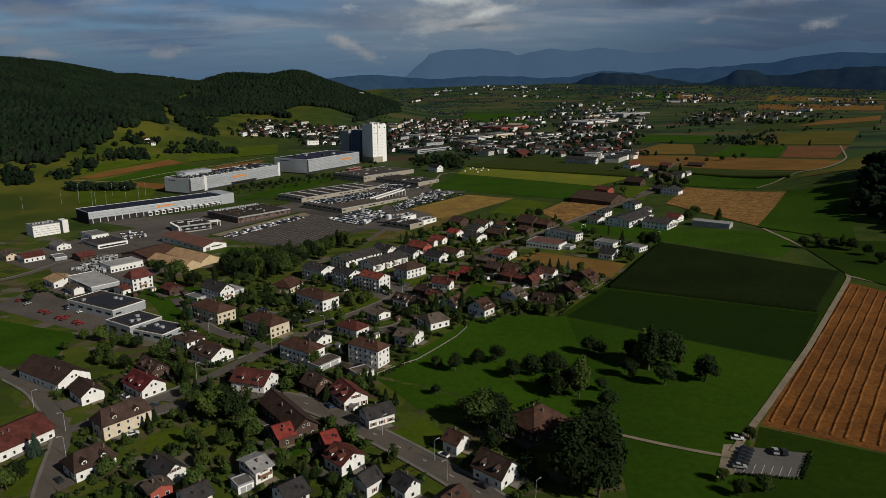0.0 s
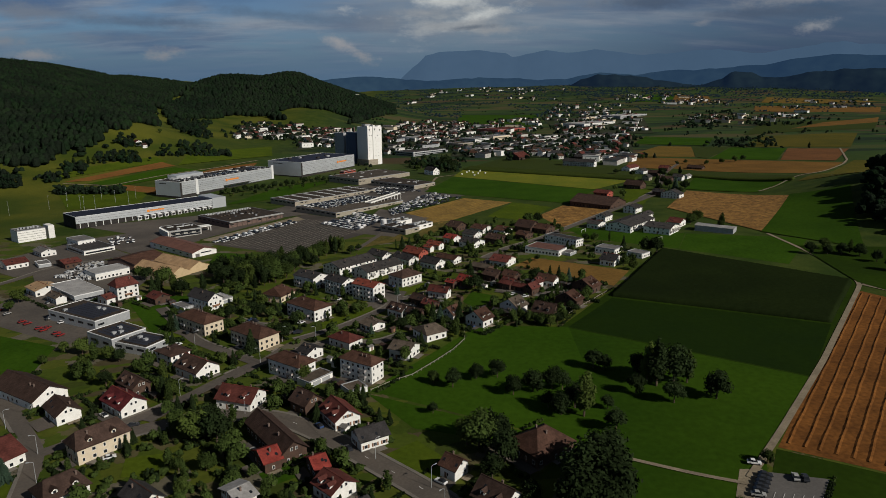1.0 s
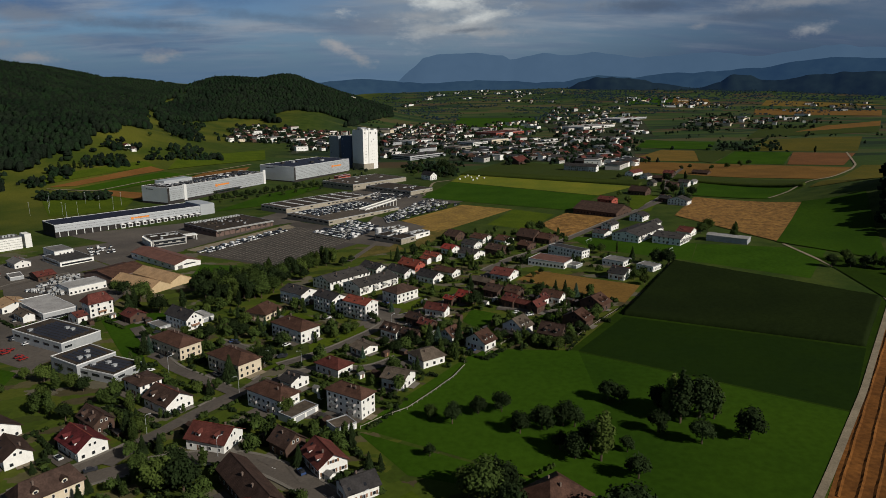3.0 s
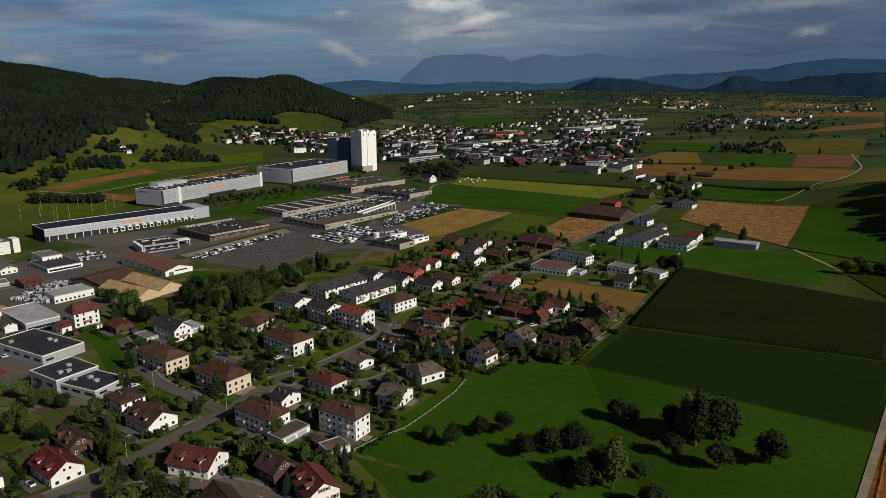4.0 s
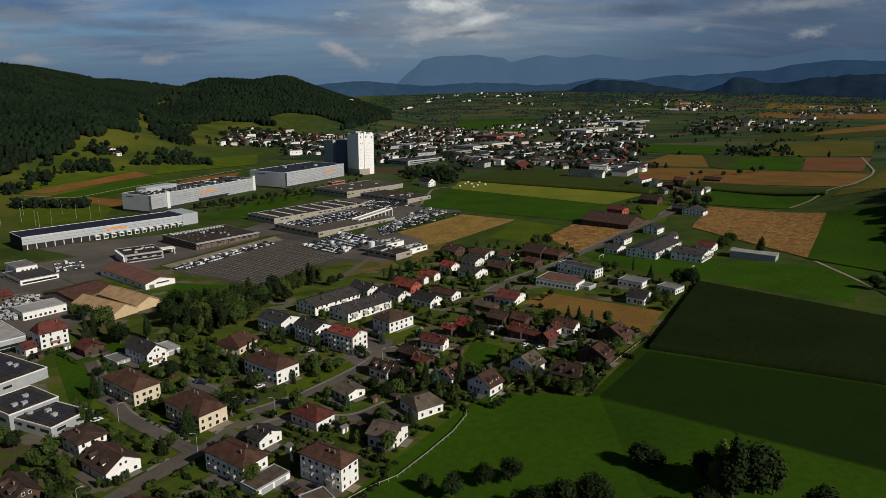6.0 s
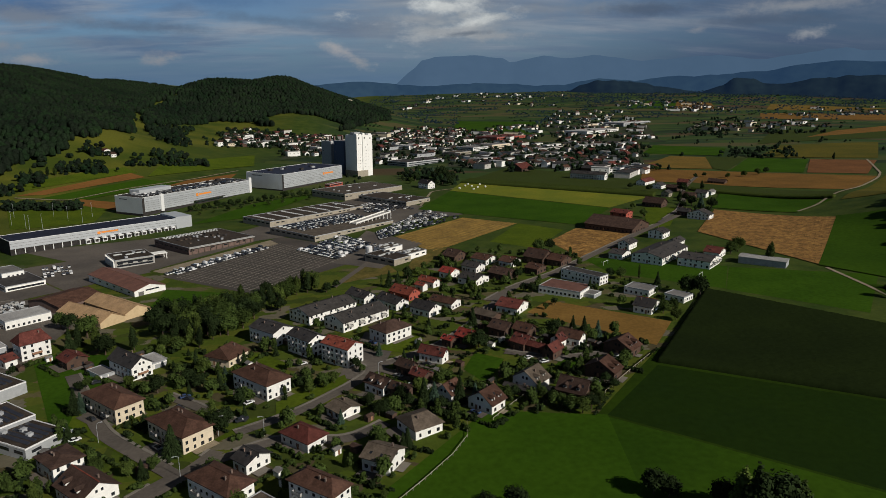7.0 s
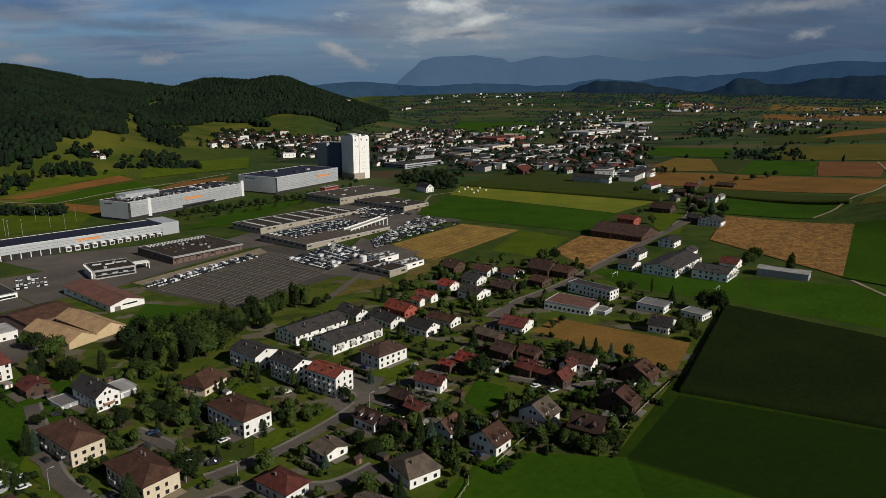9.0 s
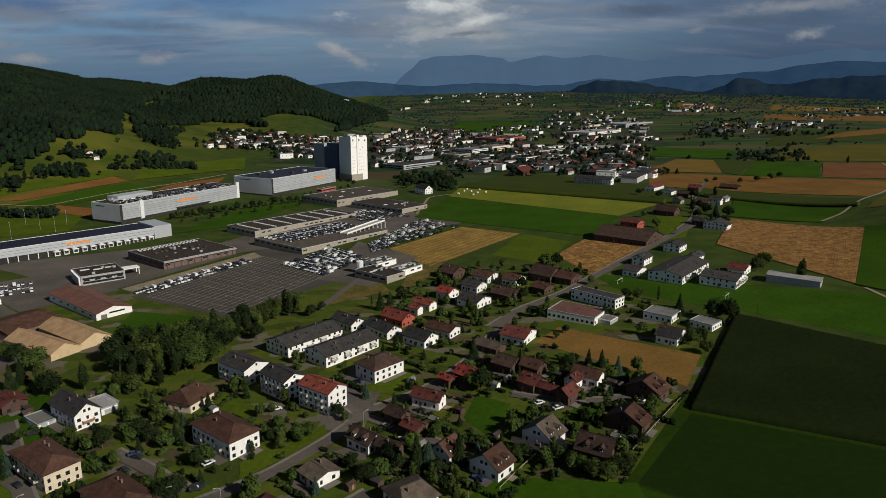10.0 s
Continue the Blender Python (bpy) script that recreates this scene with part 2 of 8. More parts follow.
material("midmeadow", (0.032, 0.067, 0.0035), 0.95, vary=0.16, fine=0.4, coarse=0.012, second=(0.019, 0.045, 0.003), bump=0.2, spec=0.03)
material("darkmeadow2", (0.022, 0.043, 0.003), 0.95, vary=0.15, fine=0.4, coarse=0.025, second=(0.016, 0.031, 0.003), bump=0.2, spec=0.03)
material("maize", (0.040, 0.054, 0.009), 0.9, vary=0.25, fine=0.7, coarse=0.04, second=(0.03, 0.043, 0.008), spec=0.05)
material("yellow", (0.155, 0.155, 0.012), 0.95, vary=0.15, fine=0.4, coarse=0.02, second=(0.10, 0.125, 0.010), spec=0.1)
material("wheat", (0.185, 0.105, 0.025), 0.95, vary=0.18, fine=0.6, coarse=0.05, second=(0.145, 0.083, 0.020), bump=0.3, spec=0.1)
material("stubble", (0.235, 0.130, 0.038), 0.95, vary=0.5, fine=0.35, coarse=0.16, second=(0.135, 0.074, 0.024), bump=0.5, spec=0.1)
material("stubble_rows", (0.18, 0.072, 0.016), 0.95, vary=0.35, fine=0.6, coarse=0.07, second=(0.115, 0.046, 0.011), bump=0.4, spec=0.1)
material("straw", (0.23, 0.145, 0.036), 0.95, vary=0.3, fine=0.4, coarse=0.06, second=(0.155, 0.10, 0.028), bump=0.4, spec=0.1)
material("drygrass", (0.13, 0.098, 0.028), 0.95, vary=0.3, fine=0.4, coarse=0.08, second=(0.075, 0.07, 0.018), spec=0.05)
material("ripe", (0.165, 0.088, 0.022), 0.95, vary=0.2, fine=0.4, coarse=0.03, second=(0.12, 0.066, 0.018), bump=0.3, spec=0.05)
material("clay", (0.185, 0.088, 0.024), 0.95, vary=0.15, fine=0.3, coarse=0.03, second=(0.145, 0.068, 0.020), spec=0.05)
material("gold", (0.150, 0.094, 0.020), 0.95, vary=0.18, fine=0.3, coarse=0.03, second=(0.115, 0.080, 0.018), spec=0.05)
material("gold_green", (0.092, 0.078, 0.012), 0.95, vary=0.18, fine=0.3, coarse=0.02, second=(0.066, 0.064, 0.011), spec=0.05)
material("olive", (0.036, 0.050, 0.010), 0.95, vary=0.14, fine=0.3, coarse=0.02, second=(0.034, 0.046, 0.009), spec=0.05)
material("town_green", (0.028, 0.042, 0.014), 0.95, vary=0.4, fine=0.12, coarse=0.03, second=(0.046, 0.047, 0.034), spec=0.05)
material("brown", (0.135, 0.060, 0.021), 0.95, vary=0.18, fine=0.3, coarse=0.03, spec=0.1)
material("corn", (0.0130, 0.0205, 0.0052), 0.95, vary=0.14, fine=0.9, coarse=0.03, second=(0.0100, 0.0160, 0.0046), spec=0.02)
material("corn_soil", (0.05, 0.05, 0.025), 0.95, vary=0.3)
material("car_white", (0.72, 0.72, 0.72), 0.3, vary=0.03, spec=0.5)
material("car_silver", (0.36, 0.355, 0.345), 0.4, metal=0.1, vary=0.03, spec=0.4)
material("car_dark", (0.03, 0.032, 0.038), 0.25, vary=0.05, spec=0.5)
material("car_red", (0.25, 0.022, 0.018), 0.3, vary=0.05, spec=0.5)
material("car_blue", (0.04, 0.07, 0.17), 0.3, vary=0.05, spec=0.5)
material("tyre", (0.02, 0.02, 0.02), 0.9, vary=0.1)
material("net", (0.045, 0.043, 0.042), 0.85, vary=0.2, fine=0.6)
# leaf litter, its tone also holding the shade under the canopy
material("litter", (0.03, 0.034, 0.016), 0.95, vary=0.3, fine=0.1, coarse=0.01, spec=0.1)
# a little blue emission paints distance haze onto the far trees
material("forest_haze", (0.014, 0.022, 0.012), 1.0, vary=0.3, fine=0.05, coarse=0.006, spec=0.0, glow=(0.006, 0.012, 0.024))
material("yard_line", (0.23, 0.205, 0.17), 0.9, vary=0.25, fine=0.4)
# distance haze, painted on the hills as blue colour and emission
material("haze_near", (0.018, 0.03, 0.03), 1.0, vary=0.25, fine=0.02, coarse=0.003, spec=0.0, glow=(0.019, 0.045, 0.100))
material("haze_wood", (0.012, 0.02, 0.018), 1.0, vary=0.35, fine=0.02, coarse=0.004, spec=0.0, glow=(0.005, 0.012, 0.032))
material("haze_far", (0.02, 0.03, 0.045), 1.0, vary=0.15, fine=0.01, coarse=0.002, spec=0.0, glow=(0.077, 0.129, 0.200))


def land_material():
    """Grass near by, a patchwork of strip fields further out, darker under the woods."""
    m = bpy.data.materials.new("land")
    m.use_nodes = True
    t = m.node_tree
    bsdf = t.nodes["Principled BSDF"]
    bsdf.inputs["Roughness"].default_value, bsdf.inputs["Specular IOR Level"].default_value = 0.95, 0.1
    geo = t.nodes.new("ShaderNodeNewGeometry")
    turn = t.nodes.new("ShaderNodeMapping")
    turn.inputs["Rotation"].default_value = (0, 0, radians(-38))
    turn.inputs["Scale"].default_value = (1 / 190, 1 / 55, 0.0)
    t.links.new(geo.outputs["Position"], turn.inputs[0])
    cells = t.nodes.new("ShaderNodeTexVoronoi")
    cells.inputs["Scale"].default_value, cells.inputs["Randomness"].default_value = 1.0, 0.75
    t.links.new(turn.outputs[0], cells.inputs["Vector"])
    pick = t.nodes.new("ShaderNodeSeparateColor")
    t.links.new(cells.outputs["Color"], pick.inputs[0])
    crops = t.nodes.new("ShaderNodeValToRGB")
    crops.color_ramp.interpolation = "CONSTANT"
    stops = ((0.0, (0.0290, 0.0540, 0.0130)), (0.20, (0.0210, 0.0390, 0.0130)), (0.36, (0.0480, 0.0620, 0.0180)), (0.52, (0.0150, 0.0280, 0.0120)), (0.64, (0.0700, 0.0640, 0.0250)), (0.76, (0.0380, 0.0624, 0.0140)), (0.90, (0.0620, 0.0440, 0.0230)))
    crops.color_ramp.elements[0].color = (*stops[0][1], 1)
    crops.color_ramp.elements[1].position, crops.color_ramp.elements[1].color = stops[1][0], (*stops[1][1], 1)
    for place, colour in stops[2:]:
        crops.color_ramp.elements.new(place).color = (*colour, 1)
    t.links.new(pick.outputs[0], crops.inputs[0])
    noise_a = t.nodes.new("ShaderNodeTexNoise")
    noise_a.inputs["Scale"].default_value, noise_a.inputs["Detail"].default_value = 0.06, 6
    t.links.new(geo.outputs["Position"], noise_a.inputs["Vector"])
    grass = t.nodes.new("ShaderNodeValToRGB")
    grass.color_ramp.elements[0].position, grass.color_ramp.elements[0].color = 0.35, (0.024, 0.044, 0.005, 1)
    grass.color_ramp.elements[1].position, grass.color_ramp.elements[1].color = 0.68, (0.05, 0.068, 0.010, 1)
    t.links.new(noise_a.outputs["Fac"], grass.inputs[0])
    sep = t.nodes.new("ShaderNodeSeparateXYZ")
    t.links.new(geo.outputs["Position"], sep.inputs[0])
    far = t.nodes.new("ShaderNodeMapRange")
    far.inputs["From Min"].default_value, far.inputs["From Max"].default_value = 900, 1150
    t.links.new(sep.outputs["Y"], far.inputs["Value"])
    side = t.nodes.new("ShaderNodeMapRange")
    side.inputs["From Min"].default_value, side.inputs["From Max"].default_value = -330, -230
    t.links.new(sep.outputs["X"], side.inputs["Value"])
    both = t.nodes.new("ShaderNodeMath")
    both.operation = "MULTIPLY"
    t.links.new(far.outputs[0], both.inputs[0])
    t.links.new(side.outputs[0], both.inputs[1])
    # the hill meadows are paler, the gardens a patchwork of lawn, beds, gravel and dry grass
    slope = t.nodes.new("ShaderNodeMix")
    slope.data_type = "RGBA"
    hill = t.nodes.new("ShaderNodeMapRange")
    hill.inputs["From Min"].default_value, hill.inputs["From Max"].default_value = -350, -450
    t.links.new(sep.outputs["X"], hill.inputs["Value"])
    t.links.new(hill.outputs[0], slope.inputs[0])
    pale = t.nodes.new("ShaderNodeValToRGB")
    pale.color_ramp.elements[0].position, pale.color_ramp.elements[0].color = 0.38, (0.040, 0.058, 0.006, 1)
    pale.color_ramp.elements[1].position, pale.color_ramp.elements[1].color = 0.62, (0.092, 0.095, 0.011, 1)
    broad = t.nodes.new("ShaderNodeTexNoise")
    broad.inputs["Scale"].default_value, broad.inputs["Detail"].default_value = 0.011, 5
    t.links.new(geo.outputs["Position"], broad.inputs["Vector"])
    t.links.new(broad.outputs["Fac"], pale.inputs[0])
    t.links.new(grass.outputs[0], slope.inputs[6])
    t.links.new(pale.outputs[0], slope.inputs[7])
    beds = t.nodes.new("ShaderNodeTexVoronoi")
    beds.inputs["Scale"].default_value, beds.inputs["Randomness"].default_value = 1.0, 0.9
    lay = t.nodes.new("ShaderNodeMapping")
    lay.inputs["Rotation"].default_value = (0, 0, radians(-52))
    lay.inputs["Scale"].default_value = (1 / 13, 1 / 8, 0.0)
    t.links.new(geo.outputs["Position"], lay.inputs[0])
    wobble = t.nodes.new("ShaderNodeTexNoise")
    wobble.inputs["Scale"].default_value, wobble.inputs["Detail"].default_value = 0.22, 4
    t.links.new(geo.outputs["Position"], wobble.inputs["Vector"])
    bend = t.nodes.new("ShaderNodeVectorMath")
    bend.operation = "MULTIPLY_ADD"
    bend.inputs[1].default_value = (0.9, 0.9, 0.0)
    t.links.new(wobble.outputs["Color"], bend.inputs[0])
    t.links.new(lay.outputs[0], bend.inputs[2])
    t.links.new(bend.outputs[0], beds.inputs["Vector"])
    one = t.nodes.new("ShaderNodeSeparateColor")
    t.links.new(beds.outputs["Color"], one.inputs[0])
    tones = t.nodes.new("ShaderNodeValToRGB")
    tones.color_ramp.interpolation = "CONSTANT"
    plots = ((0.0, (0.060, 0.084, 0.007)), (0.26, (0.040, 0.053, 0.008)), (0.38, (0.105, 0.085, 0.042)), (0.48, (0.080, 0.092, 0.010)), (0.70, (0.075, 0.055, 0.032)), (0.78, (0.044, 0.066, 0.006)), (0.92, (0.14, 0.118, 0.090)))
    tones.color_ramp.elements[0].color = (*plots[0][1], 1)
    tones.color_ramp.elements[1].position, tones.color_ramp.elements[1].color = plots[1][0], (*plots[1][1], 1)
    for place, colour in plots[2:]:
        tones.color_ramp.elements.new(place).color = (*colour, 1)
    t.links.new(one.outputs[1], tones.inputs[0])
    near = t.nodes.new("ShaderNodeMapRange")
    near.inputs["From Min"].default_value, near.inputs["From Max"].default_value = 620, 560
    near.inputs["To Max"].default_value = 0.75
    t.links.new(sep.outputs["Y"], near.inputs["Value"])
    # the gardens end before the open meadows
    ends = t.nodes.new("ShaderNodeMapRange")
    ends.inputs["From Min"].default_value, ends.inputs["From Max"].default_value = 125, 160
    t.links.new(sep.outputs["Y"], ends.inputs["Value"])
    east = t.nodes.new("ShaderNodeMapRange")
    east.inputs["From Min"].default_value, east.inputs["From Max"].default_value = 150, 120
    t.links.new(sep.outputs["X"], east.inputs["Value"])
    edge_a, edge_b = t.nodes.new("ShaderNodeMath"), t.nodes.new("ShaderNodeMath")
    edge_a.operation = edge_b.operation = "MULTIPLY"
    t.links.new(ends.outputs[0], edge_a.inputs[0])
    t.links.new(east.outputs[0], edge_a.inputs[1])
    t.links.new(edge_a.outputs[0], edge_b.inputs[0])
    t.links.new(near.outputs[0], edge_b.inputs[1])
    plotted = t.nodes.new("ShaderNodeMix")
    plotted.data_type = "RGBA"
    t.links.new(edge_b.outputs[0], plotted.inputs[0])
    t.links.new(slope.outputs[2], plotted.inputs[6])
    t.links.new(tones.outputs[0], plotted.inputs[7])
    mix = t.nodes.new("ShaderNodeMix")
    mix.data_type = "RGBA"
    t.links.new(both.outputs[0], mix.inputs[0])
    t.links.new(plotted.outputs[2], mix.inputs[6])
    t.links.new(crops.outputs[0], mix.inputs[7])
    fine = t.nodes.new("ShaderNodeTexNoise")
    fine.inputs["Scale"].default_value, fine.inputs["Detail"].default_value = 0.5, 5
    t.links.new(geo.outputs["Position"], fine.inputs["Vector"])
    gain = t.nodes.new("ShaderNodeMapRange")
    gain.inputs["To Min"].default_value, gain.inputs["To Max"].default_value = 0.65, 1.35
    t.links.new(fine.outputs["Fac"], gain.inputs["Value"])
    hsv = t.nodes.new("ShaderNodeHueSaturation")
    t.links.new(mix.outputs[2], hsv.inputs["Color"])
    t.links.new(gain.outputs[0], hsv.inputs["Value"])
    t.links.new(hsv.outputs[0], bsdf.inputs["Base Color"])
    MATS["land"] = m


land_material()

# ---- mesh helpers ----


def raw_mesh(name, verts, faces, smooth=False):
    me = bpy.data.meshes.new(name)
    me.from_pydata(verts, [], faces)
    if smooth:
        me.polygons.foreach_set("use_smooth", [True] * len(me.polygons))
    me.update()
    return me


def box(verts, faces, x0, y0, z0, x1, y1, z1):
    """Adds a box between two corners to the lists."""
    b = len(verts)
    verts += [(x0, y0, z0), (x1, y0, z0), (x1, y1, z0), (x0, y1, z0), (x0, y0, z1), (x1, y0, z1), (x1, y1, z1), (x0, y1, z1)]
    faces += [(b, b + 3, b + 2, b + 1), (b + 4, b + 5, b + 6, b + 7), (b, b + 1, b + 5, b + 4), (b + 1, b + 2, b + 6, b + 5), (b + 2, b + 3, b + 7, b + 6), (b + 3, b, b + 4, b + 7)]


def boxes_mesh(name, *corners):
    v, f = [], []
    for c in corners:
        box(v, f, *c)
    return raw_mesh(name, v, f)


def part(name, me, mat, parent, label="", m=None):
    ob = new(name, me)
    if mat and not me.materials:
        me.materials.append(MATS[mat])
    ob.parent = parent
    if m is not None:
        ob.matrix_basis = m
    if label:
        ob["label"] = label
    return ob


def thing(name, x, y, turn=0.0, label="", category="", group="", lift=0.0, z=None):
    ob = new(name)
    ob.matrix_basis = pose(x, y, (ground_z(x, y) if z is None else z) + lift, 0, 0, turn)
    return tagged(ob, label, category, group)


def sstep(a, b, x):
    """Smooth step from 0 at a to 1 at b."""
    t = min(1.0, max(0.0, (x - a) / (b - a)))
    return t * t * (3 - 2 * t)


def ground_z(x, y):
    """Height of the land: a valley floor that climbs gently, two wooded hills on its left side, low hills far off."""
    z = 12 * math.tanh(x / 320)
    z += 36 * math.exp(-((x - 455) / 80) ** 2 - ((y - 600) / 170) ** 2)
    if y < 500 and x > -450:
        return z
    bend = -1250 - 0.2 * max(0.0, y - 1900)
    z += 200 * math.exp(-((x - bend) / (600 - 110 * sstep(1500, 2200, y))) ** 2) * sstep(700, 1350, y) * (1 - 0.62 * sstep(2300, 3150, y))
    z += 28 * math.exp(-((x + 580) / 130) ** 2 - ((y - 1190) / 150) ** 2)
    across = abs((x + 530) / 285) ** 6 if x < -530 else abs((x + 530) / 335) ** 2.2
    z += 135 * math.exp(-across - abs((y - 2420) / 430) ** 2.4) + 24 * math.exp(-((x + 505) / 85) ** 2 - ((y - 2390) / 220) ** 2)
    z += 30 * math.exp(-((x + 345) / 130) ** 2 - ((y - 1880) / 160) ** 2)
    z += 105 * sstep(2500, 3200, y) * sstep(-500, -900, x)
    z += 114 * sstep(1700, 4700, y) ** 1.25 * sstep(-0.30 * max(y, 99), -0.08 * max(y, 99), x)
    z += 6 * sstep(3300, 3900, y) * sstep(1150, 1900, x)
    z += 10 * sstep(400, 900, x) * sstep(700, 1100, y)
    return z


# ---- the land ----
def spaced(lo, hi, near_lo, near_hi, fine_step, coarse_step):
    """Grid lines, close together in the near stretch and wider apart outside it."""
    at, out = lo, []
    while at < hi:
        out.append(at)
        at += fine_step if near_lo <= at < near_hi else coarse_step
    return out + [hi]


def build_land():
    xs, ys = spaced(-4300, 4300, -900, 900, 20, 60), spaced(-1800, 4650, 0, 1400, 20, 50)
    verts = [(x, y, ground_z(x, y)) for y in ys for x in xs]
    n = len(xs)
    faces = [(j * n + i, j * n + i + 1, (j + 1) * n + i + 1, (j + 1) * n + i) for j in range(len(ys) - 1) for i in range(n - 1)]
    ob = part("ground", raw_mesh("ground", verts, faces, True), "land", None)
    tagged(ob, "gently sloping valley floor of grass and strip fields below wooded hills", "ground", kind="structure")


build_land()


def bilinear(a, b, c, d, u, v):
    return ((a[0] * (1 - u) + b[0] * u) * (1 - v) + (d[0] * (1 - u) + c[0] * u) * v, (a[1] * (1 - u) + b[1] * u) * (1 - v) + (d[1] * (1 - u) + c[1] * u) * v)


LABELS = dict(stubble_field="harvested brown stubble field with dry soil", corn_field="dark green field of tall standing maize", meadow="mown green meadow between the fields", pasture="bright green pasture below the gardens",
              wheat_field="ripe golden brown wheat field beside the houses", sports_field="short green sports lawn with white goals", garden="bright green garden plots beside the stubble", rape_field="yellow-green strip of ripening crop",
              maize_field="dark strip of tall green maize", ploughed_field="bare reddish brown ploughed field", drying_meadow="dry yellow grass beside the car yard", lawn="small bright green lawn between houses",
              forecourt="grey asphalt yard with worn patches", car_park="small grey asphalt car park beside a track", plot="green lawn round the apartment blocks", town_gardens="dark green gardens and streets between the town houses", olive_field="dull olive green field of late crop")
LIFT = [0.03]
CROPS = []


def field(name, mat, a, b, c, d):
    """A field, draped on the land between four corners."""
    LIFT[0] += 0.0025
    if name not in ("plot", "garden", "town_gardens"):
        CROPS.append([a, b, c, d])
    lift = LIFT[0] + (0.25 if max(a[1], c[1]) > 800 else 0.0) + (0.25 if max(a[1], c[1]) > 1200 else 0.0) + (0.45 if max(b[0], c[0]) > 330 and c[1] < 800 else 0.0)
    nu = max(2, int(math.dist(a, b) / 10))
    nv = max(2, int(math.dist(a, d) / 10))
    pts = [bilinear(a, b, c, d, i / nu, j / nv) for j in range(nv + 1) for i in range(nu + 1)]
    verts = [(x, y, ground_z(x, y) + lift) for x, y in pts]
    faces = [(j * (nu + 1) + i, j * (nu + 1) + i + 1, (j + 1) * (nu + 1) + i + 1, (j + 1) * (nu + 1) + i) for j in range(nv) for i in range(nu)]
    me = raw_mesh(name, verts, faces, True)
    ob = part(name, me, mat, None)
    tagged(ob, LABELS[name], name.replace("_", " "), kind="structure")
    rnd = random.Random(int(a[0] * 7 + a[1]))
    if mat in ("corn", "maize"):
        # the leafy top of the maize, row beside row, closed at its edges
        rows, per = max(8, int(math.dist(a, d) / 0.95) // 2 * 2), max(8, int(math.dist(a, b) / 1.1))
        v, f = [], []
        for r in range(rows + 1):
            for k in range(per + 1):
                x, y = bilinear(a, b, c, d, (k + rnd.uniform(-.3, .3)) / per, (r + rnd.uniform(-.15, .15)) / rows)
                edge = r in (0, rows) or k in (0, per)
                h = 0.0 if edge else (2.3 if r % 2 else 1.95) + rnd.uniform(-.12, .14)
                v.append((x, y, ground_z(x, y) + lift + h))
        n = per + 1
        f = [(r * n + k, r * n + k + 1, (r + 1) * n + k + 1, (r + 1) * n + k) for r in range(rows) for k in range(per)]
        tagged(part("maize_plants", raw_mesh("maize", v, f, True), mat, None), "dense rows of tall dark green maize plants", "maize", kind="stuff")
    if mat in ("stubble_rows", "straw", "stubble"):
        span = math.dist(a, b)
        count = max(6, int(span / {"stubble_rows": 4.5, "straw": 6.5, "stubble": 2.1}[mat]))
        tall, wide = {"stubble_rows": (0.42, 1.7), "straw": (0.28, 1.6), "stubble": (0.22, 1.5)}[mat]
        if min(a[1], b[1]) > 840 or name == "drying_meadow":
            return
        v, f = [], []
        for r in range(count):
            steps = nv * 6
            drift = rnd.uniform(0, 6)
            for j in range(steps + 1):
                u = (r + 0.5 + 0.05 * sin(j * 0.03 + drift) + 0.02 * sin(j * 0.37 + drift * 3) + (0.4 * sin(j * .21 + drift * 5) * rnd.random() if mat == "stubble" else 0)) / count
                x, y = bilinear(a, b, c, d, u, 0.02 + 0.96 * j / steps)
                x2, y2 = bilinear(a, b, c, d, u + 0.01, 0.02 + 0.96 * j / steps)
                dx, dy = x2 - x, y2 - y
                s = wide * (rnd.uniform(0.5, 1.2) if mat == "stubble" else rnd.uniform(.85, 1.1)) / 2 / math.hypot(dx, dy)
                z, h = ground_z(x, y) + lift, tall * rnd.choice((-0.5, -0.3, 0.1, 0.6, 1.0, 1.5)) if mat == "stubble" else tall * rnd.uniform(0.75, 1.1)
                v += [(x - dx * s, y - dy * s, z - 0.05), (x, y, z + h), (x + dx * s, y + dy * s, z - 0.05)]
                if j:
                    n = len(v) - 6
                    f += [(n, n + 1, n + 4, n + 3), (n + 1, n + 2, n + 5, n + 4)]
        tagged(part("straw_swath", raw_mesh("swath", v, f), mat, None), "raked rows of straw lying on the stubble", "straw", kind="stuff")


ROADS, KERBS = [], []


def pavements():
    """Raised pavements beside the streets, left out where another road joins."""
    for name, width, line, sides, lift in KERBS:
        h = width / 2
        for lo, hi in ((h, h + 1.2), (-h - 1.2, -h)):
            if width < 7 and lo < 0:
                continue
            v, f, last = [], [], False
            for (x, y), (sx, sy) in zip(line, sides):
                mx, my = x + sx * (lo + hi) / 2, y + sy * (lo + hi) / 2
                free = all(math.hypot(mx - p, my - q) > w / 2 + 2.4 for w, other in ROADS if other is not line for p, q in other)
                if free:
                    for o, up in ((lo, .12), (hi, .12), (hi, -.15), (lo, -.15)):
                        px, py = x + sx * o, y + sy * o
                        v.append((px, py, ground_z(px, py) + lift + up))
                    if last:
                        n = len(v) - 8
                        f += [(n + j, n + (j + 1) % 4, n + 4 + (j + 1) % 4, n + 4 + j) for j in range(4)]
                last = free
            if f:
                tagged(part("pavement", raw_mesh("pavement", v, f), "kerb", None), "narrow grey pavement with a raised kerb", "pavement", kind="structure")



